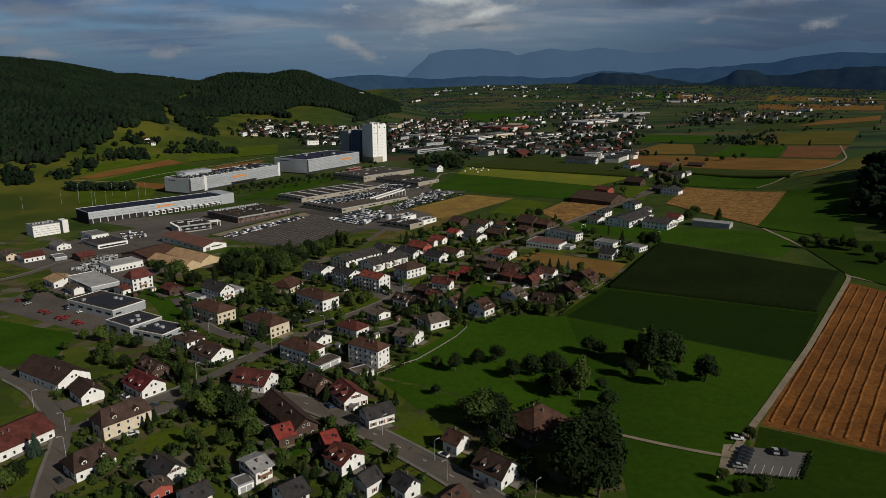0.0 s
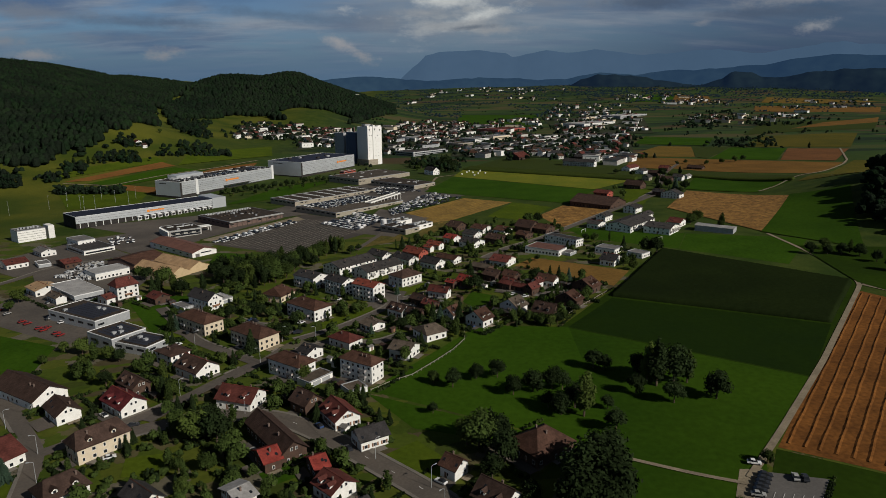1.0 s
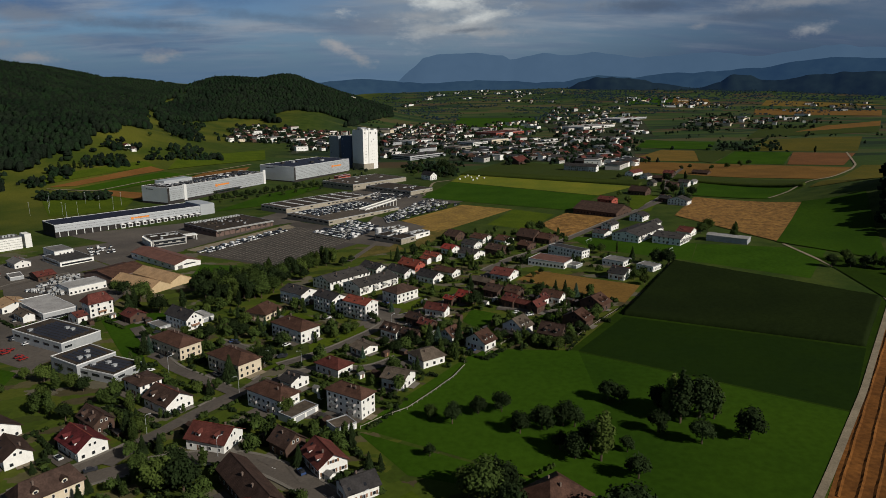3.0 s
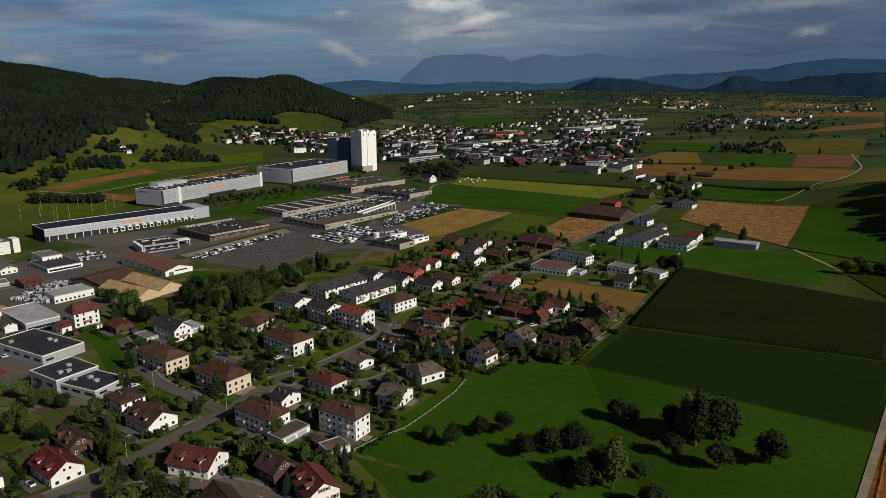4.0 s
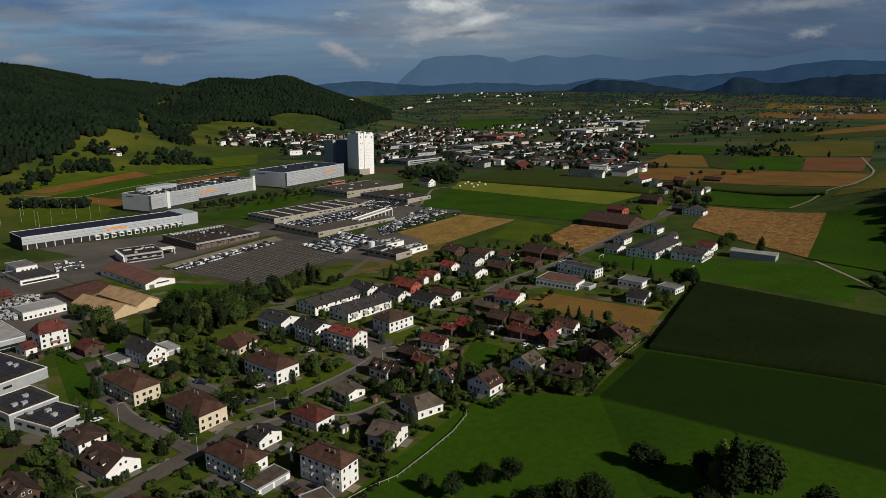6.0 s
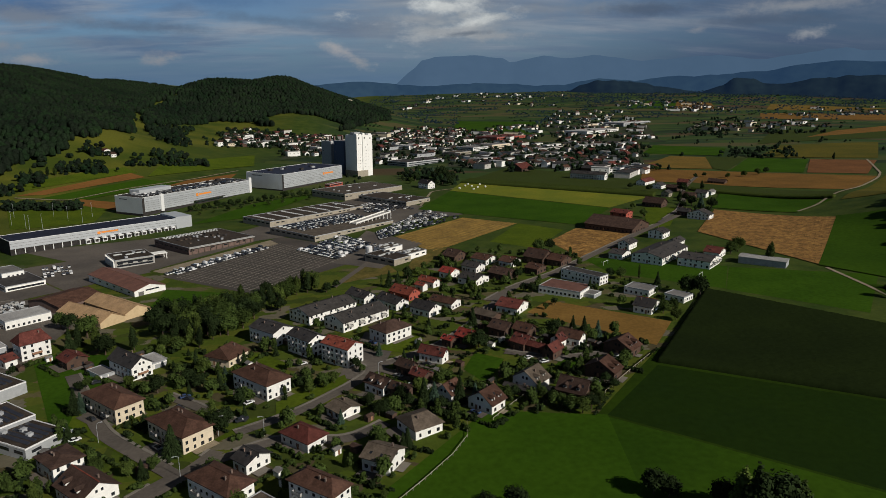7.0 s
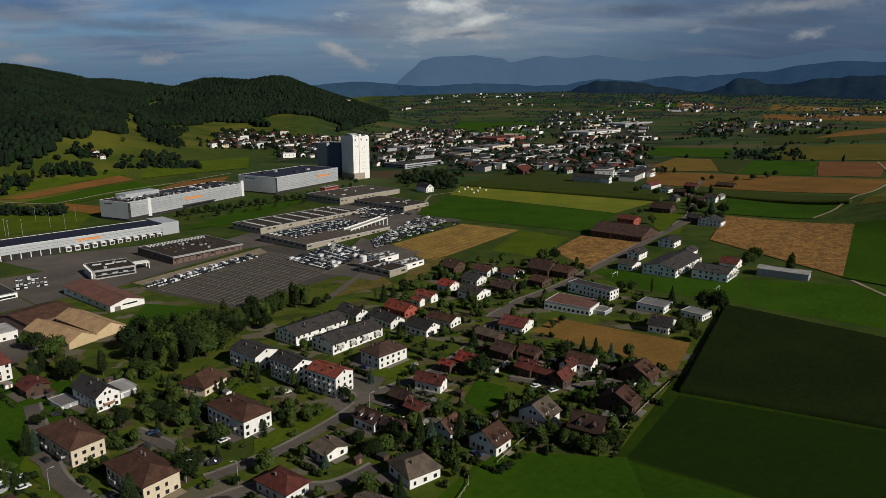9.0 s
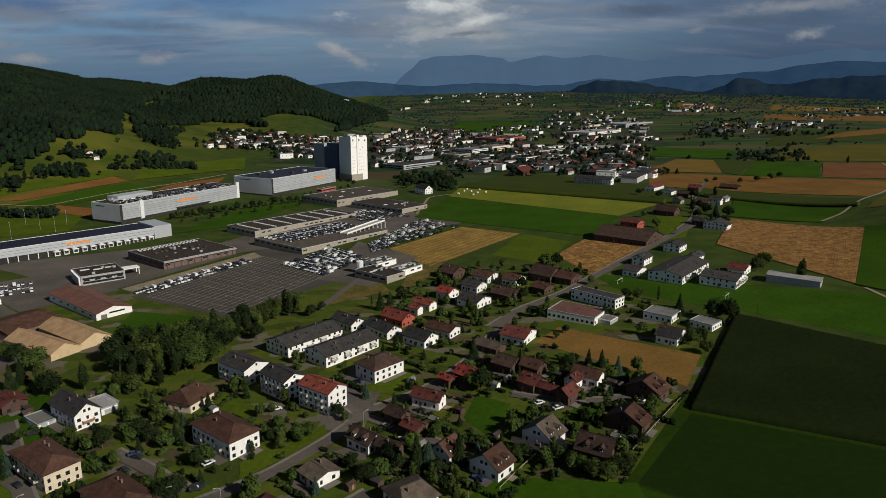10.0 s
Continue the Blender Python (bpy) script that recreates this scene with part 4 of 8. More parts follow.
def pitched(kind, x, y, turn, w, d, he, ridge, rise, roof, wall):
    rnd = random.Random(int(x * 31 + y * 17))
    far = y > 400
    along = "y" if ridge == "a" else "x"
    if ridge == "h":
        along = "x" if w > d else "y"
    hip = {"a": 0, "b": 0, "h": min(w, d) * 0.47, "bh": min(w, d) * 0.22}[ridge]
    ov = 0.45 if kind in ("slab", "row", "tan", "hall", "shop") else 0.75
    word = {"block": "apartment block", "slab": "apartment block", "row": "terraced row", "villa": "villa", "barn": "farm barn", "hall": "work hall", "tan": "timber store", "shop": "workshop", "bung": "bungalow"}.get(kind, "house")
    name = word.replace(" ", "_")
    storeys = max(1, int((he + 0.5) / 2.65))
    ob = thing(name, x, y, turn, f"{['low', 'two-storey', 'three-storey', 'tall'][min(3, storeys - 1)]} {WALLS[wall]} {word} with a {ROOFS[roof]} {'hipped' if hip else 'gabled'} roof", word, {"house": "village houses", "gable": "village houses", "block": "apartment blocks", "slab": "apartment blocks"}.get(kind, ""))
    if y < 440 and kind in ("house", "gable", "block", "bung", "villa", "barn"):
        driveway(ob, w, d, rnd)
        hedge_line(ob, w, d, rnd)
    body = part("wall", house_walls(w, d, he, rise, hip, ov, 0.24, along), "wall_" + wall, ob)
    mat = "tiles_" + roof
    top = part("roof", gable_roof(w, d, he, rise, hip, 0.24, along), mat, ob)
    half = (d if along == "x" else w) / 2
    length = (w if along == "x" else d)
    part("ridge_cap", shared(("cap", round(length - 2 * hip, 1), along), lambda: boxes_mesh("ridge_cap", (-(length / 2 - hip), -.16, -.06, length / 2 - hip, .16, .09) if along == "x" else (-.16, -(length / 2 - hip), -.06, .16, length / 2 - hip, .09))), mat, top, m=pose(0, 0, he + rise))
    if kind == "shop":
        # a blank gable with one strip of glass and a gate
        window(body, pose(1.5, -d / 2 + ov, 3.0), 9.0, 0.9, far=True)
        part("gate", boxes_mesh("gate", (-w * .36, -d / 2 + ov - .06, -.2, -w * .2, -d / 2 + ov + .02, 3.2)), "tiles_grey", body)
        for k in range(6):
            window(body, pose(-w / 2 + ov, (k - 2.5) / 6.5 * d, 1.8, 0, 0, -90), 2.6, 1.1, far=True)
    if kind not in ("tan", "hall", "shop"):
        shutters = kind in ("house", "barn") and y < 260 and rnd.random() < 0.5
        wall_windows(body, w, d, ov, he, rnd, y > 300, shutters, None if hip else along, rise, gap=2.6 if kind in ("block", "slab") else 3.2)
        for k in range(1 if kind == "house" else 2):
            o, s = rnd.uniform(-0.3, 0.3) * length, rnd.choice((-1, 1)) * half * 0.3
            cx, cy = (o, s) if along == "x" else (s, o)
            chimney(top, cx, cy, he + rise * 0.7 + 0.3)
        # a door on the shaded long side
        part("door", shared("door", lambda: boxes_mesh("door", (-.5, -.06, 0, .5, .05, 2.05))), "shutter", body, m=pose(-w / 2 + ov, rnd.uniform(-.2, .2) * d, 0.1, 0, 0, -90))
    if kind == "house" and not far and (w > 11 and rise > 3.5 or not hip and min(w, d) > 8.5 and rise >= 3 and rnd.random() < .55):
        for o in (-0.22, 0.2):
            if along == "y":
                dormer(top, pose(-w * 0.36, o * d, he + rise * 0.2, 0, 0, -90), mat, wall)
            else:
                dormer(top, pose(o * w, -d * 0.36, he + rise * 0.2), mat, wall)
    if kind in ("block", "slab", "row"):
        # balconies: on the shaded side of blocks, along the sunny side of terraces
        spots = [(-0.22, -90), (0.24, -90)] if kind != "row" else [(-0.36, 0), (-0.12, 0), (0.12, 0), (0.36, 0)]
        for o, side in spots:
            for s in range(1, max(2, storeys)):
                m = pose(-w / 2 + ov, o * d, s * 2.65 + 0.05, 0, 0, -90) if side else pose(o * w, -d / 2 + ov, s * 2.65 - 0.2)
                bal = part("balcony", shared("balcony", lambda: boxes_mesh("balcony", (-1.7, -1.35, -.15, 1.7, 0.05, 0), (-1.7, -1.35, 0, 1.7, -1.28, .95), (-1.7, -1.28, 0, -1.63, 0.05, .95), (1.63, -1.28, 0, 1.7, 0.05, .95))), "wall_concrete", body, m=m)
                if not side and rnd.random() < .7:
                    part("awning", shared("awning", lambda: raw_mesh("awning", [(-1.7, 0, 2.3), (1.7, 0, 2.3), (1.7, -1.6, 1.7), (-1.7, -1.6, 1.7), (-1.7, 0, 2.24), (1.7, 0, 2.24), (1.7, -1.6, 1.64), (-1.7, -1.6, 1.64)],
                                                                           [(0, 3, 2, 1), (4, 5, 6, 7), (2, 3, 7, 6), (0, 1, 5, 4), (1, 2, 6, 5), (3, 0, 4, 7)])), "awning", bal, "pale fabric awning")
    if kind in ("house", "gable") and he > 4.6 and y < 460 and rnd.random() < .6:
        part("balcony", shared("timber_balcony", lambda: boxes_mesh("balcony", (-2.2, -1.3, -.12, 2.2, .05, 0), (-2.2, -1.3, 0, 2.2, -1.24, .9), (-2.2, -1.24, 0, -2.14, .05, .9), (2.14, -1.24, 0, 2.2, .05, .9))), "shutter", body, "brown timber balcony", m=pose(0, -d / 2 + ov, 2.7))
    # roof lights
    if kind in ("house", "gable", "row", "block", "slab") and not hip:
        for k in range(2 if kind != "row" else 6):
            o = rnd.uniform(-0.38, 0.38) * length
            s = -1
            q = half * rnd.uniform(0.35, 0.7)
            z = he + rise * (1 - q / half) + 0.03
            tilt = math.degrees(math.atan2(rise, half))
            m = pose(o, s * q, z, tilt, 0, 0) if along == "x" else pose(s * q, o, z, 0, 0, -90) @ pose(0, 0, 0, tilt, 0, 0)
            part("roof_light", shared("roof_light", lambda: boxes_mesh("roof_light", (-.4, -.55, -.05, .4, .55, .07))), "glass", top, m=m)
    return ob


def flat_roofed(kind, x, y, turn, w, d, he, ridge, rise, roof, wall):
    rnd = random.Random(int(x * 31 + y * 17))
    word = {"flat": "flat-roofed building", "works": "factory hall", "hallA": "logistics hall", "hallB": "storage hall", "hallC": "storage hall", "tower": "silo tower", "silo": "silo tower"}[kind]
    ob = thing(word.replace(" ", "_").replace("-", "_"), x, y, turn, f"{WALLS[wall]} {word} with a {ROOFS[roof]} flat roof", word)
    body = part("wall", boxes_mesh("wall", (-w / 2, -d / 2, -2, w / 2, d / 2, he - 0.35)), "wall_" + wall if wall != "metal" else "tiles_dgrey", ob)
    top = part("roof", boxes_mesh("roof", (-w / 2 + .25, -d / 2 + .25, he - 0.34, w / 2 - .25, d / 2 - .25, he - 0.12)), "tiles_" + roof, ob)
    t = 0.3
    part("parapet", boxes_mesh("parapet", (-w / 2 - .05, -d / 2 - .05, he - .36, w / 2 + .05, -d / 2 + t, he + .15), (-w / 2 - .05, d / 2 - t, he - .36, w / 2 + .05, d / 2 + .05, he + .15),
                               (-w / 2 - .05, -d / 2 + t, he - .36, -w / 2 + t, d / 2 - t, he + .15), (w / 2 - t, -d / 2 + t, he - .36, w / 2 + .05, d / 2 - t, he + .15)), "wall_grey" if kind in ("works", "flat") and wall != "grey" else "metal_white", top)
    if kind == "flat" and he > 10 and y < 700:
        # smooth sheet walls with thin joints and a stair block
        for k in range(1, 5):
            part("joint", boxes_mesh("joint", (-w / 2, -d / 2 - .03, k * he / 5 - .09, w / 2, -d / 2 + .02, k * he / 5 + .09)), "tiles_dgrey", body)
        part("stair_block", boxes_mesh("stair_block", (w / 2 + 2, -d / 2 - 1, -2, w / 2 + 7, d / 2 - 6, he + 1.5)), "wall_white", body)
        for k in range(7):
            part("roof_unit", boxes_mesh("roof_unit", (-w * .4 + k * 2.6, -2 + k % 3, he - .13, -w * .4 + k * 2.6 + 1.6, k % 3, he + 1.2 + .4 * (k % 2))), "wall_grey", top)
    elif kind == "flat" and (y > 700 or w * d > 700):
        # ribbon windows, one strip a storey on the two walls in view
        for k in range(max(1, int(he / 3.2))):
            part("window", boxes_mesh("window", (-w * .45, -d / 2 - .05, 1.0 + k * 3.1, w * .45, -d / 2 + .05, 2.3 + k * 3.1)), "glass", body)
            part("window", boxes_mesh("window", (-w / 2 - .05, -d * .42, 1.0 + k * 3.1, -w / 2 + .05, d * .42, 2.3 + k * 3.1)), "glass", body)
    elif kind == "flat" and he > 3.3:
        wall_windows(body, w, d, 0.02, he - 0.6, rnd, True, False, None, 0, gap=2.6)
    if kind == "flat" and he <= 3.3:
        part("garage_door", boxes_mesh("garage_door", (-w * .35, -d / 2 - .05, 0, -w * .02, -d / 2 + .02, 2.1), (w * .05, -d / 2 - .05, 0, w * .38, -d / 2 + .02, 2.1)), "wall_grey", body)
    if kind == "works":
        # a band of windows, roof lights in rows and vents
        for k in range(max(2, int(w / 6))):
            o = (k + 0.5) / max(2, int(w / 6)) * w - w / 2
            if rnd.random() < .55:
                window(body, pose(o, -d / 2, he * 0.45), 3.6, 1.1, far=True)
        for k in range(max(1, int(d / 7))):
            o = (k + 0.5) / max(1, int(d / 7)) * d - d / 2
            window(body, pose(-w / 2, o, he * 0.45, 0, 0, -90), 4.6, 1.2, far=True)
        bubble = lambda: raw_mesh("roof_light", [(0.95 * e * cos(k * pi / 3), 0.95 * e * sin(k * pi / 3), z) for z, e in ((-.05, 1.15), (.45, 1.0), (.8, .5)) for k in range(6)],
                                  [(j * 6 + k, j * 6 + (k + 1) % 6, j * 6 + 6 + (k + 1) % 6, j * 6 + 6 + k) for j in range(2) for k in range(6)] + [tuple(12 + k for k in range(6))])
        if w > 110:
            # rows of dome lights across the hall
            for k in range(7):
                for q in range(12):
                    part("roof_light", shared("bubble", bubble), "roof_glazing", top, m=pose((k + .5) / 7 * w - w / 2, (q - 5.5) * 3.0, he - .12))
        elif ridge == "s" and w > 90:
            # three long barrel lights beside the parking deck
            for q in (.24, .33, .42):
                part("roof_light", raw_mesh("roof_light", [(xx, q * d + 1.1 * cos(k * pi / 5), he - .12 + .9 * sin(k * pi / 5)) for xx in (-w * .44, w * .4) for k in range(6)], [(k, k + 1, k + 7, k + 6) for k in range(5)] + [tuple(range(5, -1, -1)), tuple(range(6, 12))]), "roof_glazing", top)
        elif ridge == "s" and w > 40:
            for q in (.36, .43):
                for k in range(17):
                    part("roof_light", shared("bubble", bubble), "roof_glazing", top, m=pose((k - 8) * 3.0, q * d, he - .12))
            for k in range(30):
                part("roof_unit", shared(("clutter", k % 4), lambda: boxes_mesh("roof_unit", (-.9 - .2 * (k % 4), -.7, 0, .9, .7, .5 + .2 * (k % 4)))), ("tiles_dgrey", "wall_grey", "tiles_gbrown")[k % 3], top, m=pose(rnd.uniform(-.36, .36) * w, rnd.uniform(-.25, .25) * d, he - .13, 0, 0, rnd.choice((0, 90))))
            for k in range(11):
                part("column", shared("works_column", lambda: boxes_mesh("column", (-.35, -.3, 0, .35, .02, 5.4))), "tiles_gbrown", body, m=pose(-w / 2 + (k + .5) * w / 11, -d / 2, 0))
            part("eave", boxes_mesh("eave", (-w / 2 - .2, -d / 2 - 1.6, he - .9, w / 2 + .2, -d / 2 - .06, he - .1)), "wall_concrete", top)
        elif ridge == "s":
            # close rows of solar panels, tilted to the sun
            n_rows = int(w * .8 / 2.4)
            slab = shared(("solar", round(d)), lambda: raw_mesh("solar_panel", [(-.7, -d * .38, .1), (.6, -d * .38, .55), (.6, d * .3, .55), (-.7, d * .3, .1), (-.7, -d * .38, .04), (.6, -d * .38, .0), (.6, d * .3, .0), (-.7, d * .3, .04)], [(0, 1, 2, 3), (7, 6, 5, 4), (0, 4, 5, 1), (1, 5, 6, 2), (2, 6, 7, 3), (3, 7, 4, 0)]))
            for k in range(n_rows):
                part("solar_panel", slab, "solar", top, m=pose((k + .5 - n_rows / 2) * 2.4, 0, he - .12))
        elif w > 15:
            for k in range(3):
                part("roof_light", shared("lantern", lambda: raw_mesh("roof_light", [(-3, -1, 0), (3, -1, 0), (3, 1, 0), (-3, 1, 0), (-2.9, 0, .7), (2.9, 0, .7)], [(0, 1, 5, 4), (2, 3, 4, 5), (1, 2, 5), (3, 0, 4), (3, 2, 1, 0)])), "roof_glazing", top, m=pose((k - 1) * .28 * w, rnd.uniform(-.3, .3) * d, he - .12))
        for k in range(3):
            part("vent", shared("vent", lambda: boxes_mesh("vent", (-1, -.8, 0, 1, .8, 1.1), (-1.1, -.9, 1.1, 1.1, .9, 1.25))), "wall_grey", top, m=pose(rnd.uniform(-.4, .4) * w, rnd.uniform(-.4, .4) * d, he - 0.12))
    if wall == "concrete":
        # upright fins before one wall, two bands of windows along the other
        for k in range(13):
            part("fin", shared("office_fin", lambda: boxes_mesh("fin", (-1.1, -.18, 0, 0, .18, 6.4))), "wall_white", body, m=pose(-w / 2, (k - 6) / 13 * d, 0))
        for z in (1.2, 4.0):
            part("window", boxes_mesh("window", (-w * .46, -d / 2 - .06, z, w * .46, -d / 2 + .02, z + 1.4)), "glass", body)
        part("canopy", boxes_mesh("canopy", (w / 2, -d * .2, 5.0, w / 2 + 12, d * .1, 5.5), (w / 2 + 11, -d * .19, -1, w / 2 + 11.5, -d * .17, 5.0), (w / 2 + 11, d * .07, -1, w / 2 + 11.5, d * .09, 5.0)), "wall_white", body)
    if wall == "metal":
        clad_hall(kind, body, top, w, d, he, rnd)
    if kind == "silo":
        for k in range(5):
            part("rib", boxes_mesh("rib", (-w / 2 + (k + .5) / 5 * w - .25, -d / 2 - .12, 6, -w / 2 + (k + .5) / 5 * w + .25, -d / 2 + .02, he - 2)), "wall_" + wall, body)
        for z in (8, 20, 32, 44):
            if z < he - 4:
                window(body, pose(.3 * w, -d / 2 - .05, z), 1.3, 1.6)
                window(body, pose(-w / 2, .3 * d, z, 0, 0, -90), 1.3, 1.6)
        for k in (-.2, .15):
            part("flue", boxes_mesh("flue", (k * w, 0, he - .2, k * w + 2.4, 2.4, he + 7)), "wall_rustwall", top)
    if kind == "tower":
        # a smooth bay stands forward on the sunny face, small openings pierce it in columns
        part("bay", boxes_mesh("bay", (-w * .14, -d / 2 - 1.4, -2, w / 2 + .06, -d / 2 - .06, he - .5)), "wall_bright", body)
        part("facing", boxes_mesh("facing", (-w / 2 + .05, -d / 2 - .1, 9, -w * .14 - .02, -d / 2, he - .5)), "wall_bright", body)
        part("plinth", boxes_mesh("plinth", (-w / 2 - .6, -d / 2 - 1.9, -2, w * .18, d / 2 + .6, 9)), "wall_beige", body)
        for o, z in ((-.36, he - 5.5), (-.02, he - 5.5), (.36, he - 6.5), (-.36, he - 14), (-.22, he - 14), (.05, he - 18), (.2, he - 15)):
            window(body, pose(o * w, -d / 2 - (1.4 if o > -.14 else .1), z), 2.0 if z > he - 8 else 1.0, 2.6 if z > he - 8 else 1.2, far=True)
        for o in (-.38, -.28, .0, .1, .22):
            for k in range(6):
                window(body, pose(o * w, -d / 2 - (1.4 if o > -.14 else .1), 14 + k * 4.6), 0.55, 0.75, far=True)
        for x0, x1, up in ((-.5, -.36, 2.2), (-.30, -.16, 1.2), (-.08, .06, 2.8), (.3, .5, 1.4)):
            part("turret", boxes_mesh("turret", (x0 * w, -d * .48, he + .16, x1 * w, -d * .2, he + up)), "wall_bright", top)
        part("penthouse", boxes_mesh("penthouse", (-w * .3, -d * .05, he - .1, w * .1, d * .3, he + 3.6)), "wall_grey", top)
    return ob


def clad_hall(kind, body, top, w, d, he, rnd):
    """Horizontal metal panels, logo shapes, roof plant and docks of the three pale halls."""
    low = 4.5 if kind == "hallA" else 2.0
    n = int((he - low) / 2.0)
    long_panel = boxes_mesh("panel", (-w / 2 + .05, -.16, 0.05, w / 2 - .05, 0.0, (he - low) / n - .12))
    # hallA's end keeps the dark body colour, standing for its shaded side
    if kind != "hallA":
        part("end_panel", boxes_mesh("end_panel", (-w / 2 - .16, -d / 2 + .05, 0.3, -w / 2, d / 2 - .05, he - .4)), "metal", body)
        part("corner_strip", boxes_mesh("corner_strip", (-w / 2 - .2, -d / 2 - .24, 0.3, -w / 2 + 2.6, -d / 2 - .165, he - .4)), "tiles_dgrey", body)
    for k in range(n):
        z = low + k * (he - low) / n
        part("panel", long_panel, "metal", body, m=pose(0, -d / 2, z))
    # the sign: a round badge and a bar, as plain shapes
    zc = he * (0.62 if kind != "hallA" else 0.72)
    xs = {"hallA": -0.02, "hallB": 0.0, "hallC": 0.22}[kind] * w
    s = {"hallA": 0.75, "hallB": 1.0, "hallC": 1.0}[kind]
    part("sign", boxes_mesh("sign", (xs - 9 * s, -d / 2 - .26, zc - 1.6 * s, xs - 5.4 * s, -d / 2 - .17, zc + 1.6 * s), (xs - 4.4 * s, -d / 2 - .26, zc - .8 * s, xs + 15 * s, -d / 2 - .17, zc + 1.1 * s)), "orange", body, "orange logo shapes on the metal wall")
    part("sign", boxes_mesh("sign", (-w / 2 - .26, d * .05, he - 3.4, -w / 2 - .17, d * .33, he - 2.6)), "tiles_dgrey", body, "small dark lettering bar")
    if kind == "hallA":
        for k in range(12):
            dock = part("dock", shared("dock", lambda: boxes_mesh("dock", (-2.0, -2.6, 0, 2.0, 0.1, 3.4))), "metal_white", body, m=pose(w * (-0.12 + 0.045 * k), -d / 2, 0))
            part("dock_hood", shared("dock_hood", lambda: raw_mesh("dock_hood", [(2.3 * cos(a * pi / 8), y, 3.3 + 1.2 * sin(a * pi / 8)) for y in (-3.4, 0.1) for a in range(9)], [(a, a + 1, a + 10, a + 9) for a in range(8)] + [tuple(range(8, -1, -1)), tuple(range(9, 18))])), "metal_white", dock)
            part("dock_door", shared("dock_door", lambda: boxes_mesh("dock_door", (-1.4, -2.66, .9, 1.4, -2.55, 3.2))), "tiles_dgrey", dock)
        for k in range(22):
            part("column", shared("column", lambda: boxes_mesh("column", (-.3, -.35, 0, .3, .05, 4.4))), "metal_white", body, m=pose(-w / 2 + (k + .5) * w / 22, -d / 2, 0))
        part("stair_tower", boxes_mesh("stair_tower", (w * .40, -d * .5 - .6, -2, w / 2 + .3, d * .5, he + 1.4)), "metal", body)
    if kind == "hallB":
        part("stair_tower", boxes_mesh("stair_tower", (-w * .36, -d / 2 - 1.2, 0, -w * .335, -d / 2 + 1, he + .8)), "metal_white", body)
        part("stair_tower", boxes_mesh("stair_tower", (w * .475, -d / 2 - 1.2, 0, w * .5, -d / 2 + 1, he + 3)), "metal_white", body)
        part("canopy", boxes_mesh("canopy", (-w * .08, -d / 2 - 4, 4.2, w * .2, -d / 2, 4.7)), "tiles_dgrey", body)
    if kind in ("hallB", "hallC"):
        for k in range(26 if kind == "hallB" else 8):
            sx, sy, sz = rnd.uniform(2, 7), rnd.uniform(2, 5), rnd.uniform(1, 2.6)
            cx, cy = rnd.uniform(-.42, .42) * w, rnd.uniform(-.36, .36) * d
            part("roof_unit", boxes_mesh("roof_unit", (cx - sx / 2, cy - sy / 2, he - .13, cx + sx / 2, cy + sy / 2, he + sz)), rnd.choice(("tiles_dgrey", "wall_grey", "metal_white")), top)
    if kind == "hallB":
        part("penthouse", boxes_mesh("penthouse", (-w * .4, d * .05, he - .12, -w * .14, d * .42, he + 4.5)), "metal", top)




def building(kind, x, y, turn, w, d, he, ridge, rise, roof, wall):
    PLOTS.append((x, y, max(w, d) * 0.5))
    if ridge in "fs":
        return flat_roofed(kind, x, y, turn, w, d, he, ridge, rise, roof, wall)
    return pitched(kind, x, y, turn, w, d, he, ridge, rise, roof, wall)


building("block", -127.7, 353.0, 53, 13.0, 25.5, 7.0, "h", 3.0, "brown", "cream")
building("block", -92.3, 329.0, 52, 13.6, 24.1, 7.0, "h", 3.0, "brown", "cream")
building("block", -72.8, 369.2, 51, 13.7, 24.3, 7.0, "h", 3.2, "brown", "white")
building("block", -65.6, 290.5, 55, 11.4, 20.6, 7.0, "h", 2.8, "brown", "white")
building("block", -34.0, 283.9, 57, 9.6, 18.8, 8.7, "h", 2.8, "brown", "white")
building("gable", -138.1, 391.8, 53, 11.2, 20.8, 6.3, "a", 4.0, "black", "white")
building("flat", -151.5, 391.2, 53, 7.4, 11.8, 2.1, "f", 0.0, "grey", "white")
building("flat", -132.2, 401.9, 51, 8.0, 13.2, 3.0, "f", 0.0, "lgrey", "white")
building("house", -97.8, 402.9, 67, 15.2, 15.1, 4.0, "bh", 4.2, "brown", "cream")
building("slab", -82.7, 428.3, 53, 14.0, 19.2, 7.3, "a", 2.6, "black", "white")
building("slab", -61.5, 410.9, 48, 11.5, 17.5, 8.4, "a", 2.6, "black", "white")
building("slab", -42.6, 397.1, 54, 11.2, 17.4, 9.0, "a", 2.4, "red", "white")
building("row", -62.6, 466.6, 49, 34.9, 18.0, 5.2, "b", 3.0, "dgrey", "white")
building("row", -42.1, 451.9, 48, 33.4, 16.7, 5.2, "b", 3.0, "dgrey", "white")
building("villa", -22.2, 425.9, 46, 18.4, 14.2, 6.2, "h", 3.0, "dbrown", "white")
building("gable", -44.0, 490.5, 46, 10.8, 17.9, 4.0, "a", 3.0, "black", "white")
building("gable", -24.3, 477.5, 42, 10.9, 19.5, 4.0, "a", 3.0, "black", "white")
building("gable", -4.9, 462.6, 50, 12.1, 15.7, 4.0, "a", 3.2, "black", "white")
building("house", -17.8, 493.6, 50, 11.8, 17.0, 4.0, "a", 3.5, "red", "red")
building("house", -3.4, 516.1, 50, 7.8, 13.4, 4.0, "a", 2.5, "red", "white")
building("house", -8.3, 507.3, 50, 6.1, 7.8, 4.0, "a", 1.5, "red", "white")
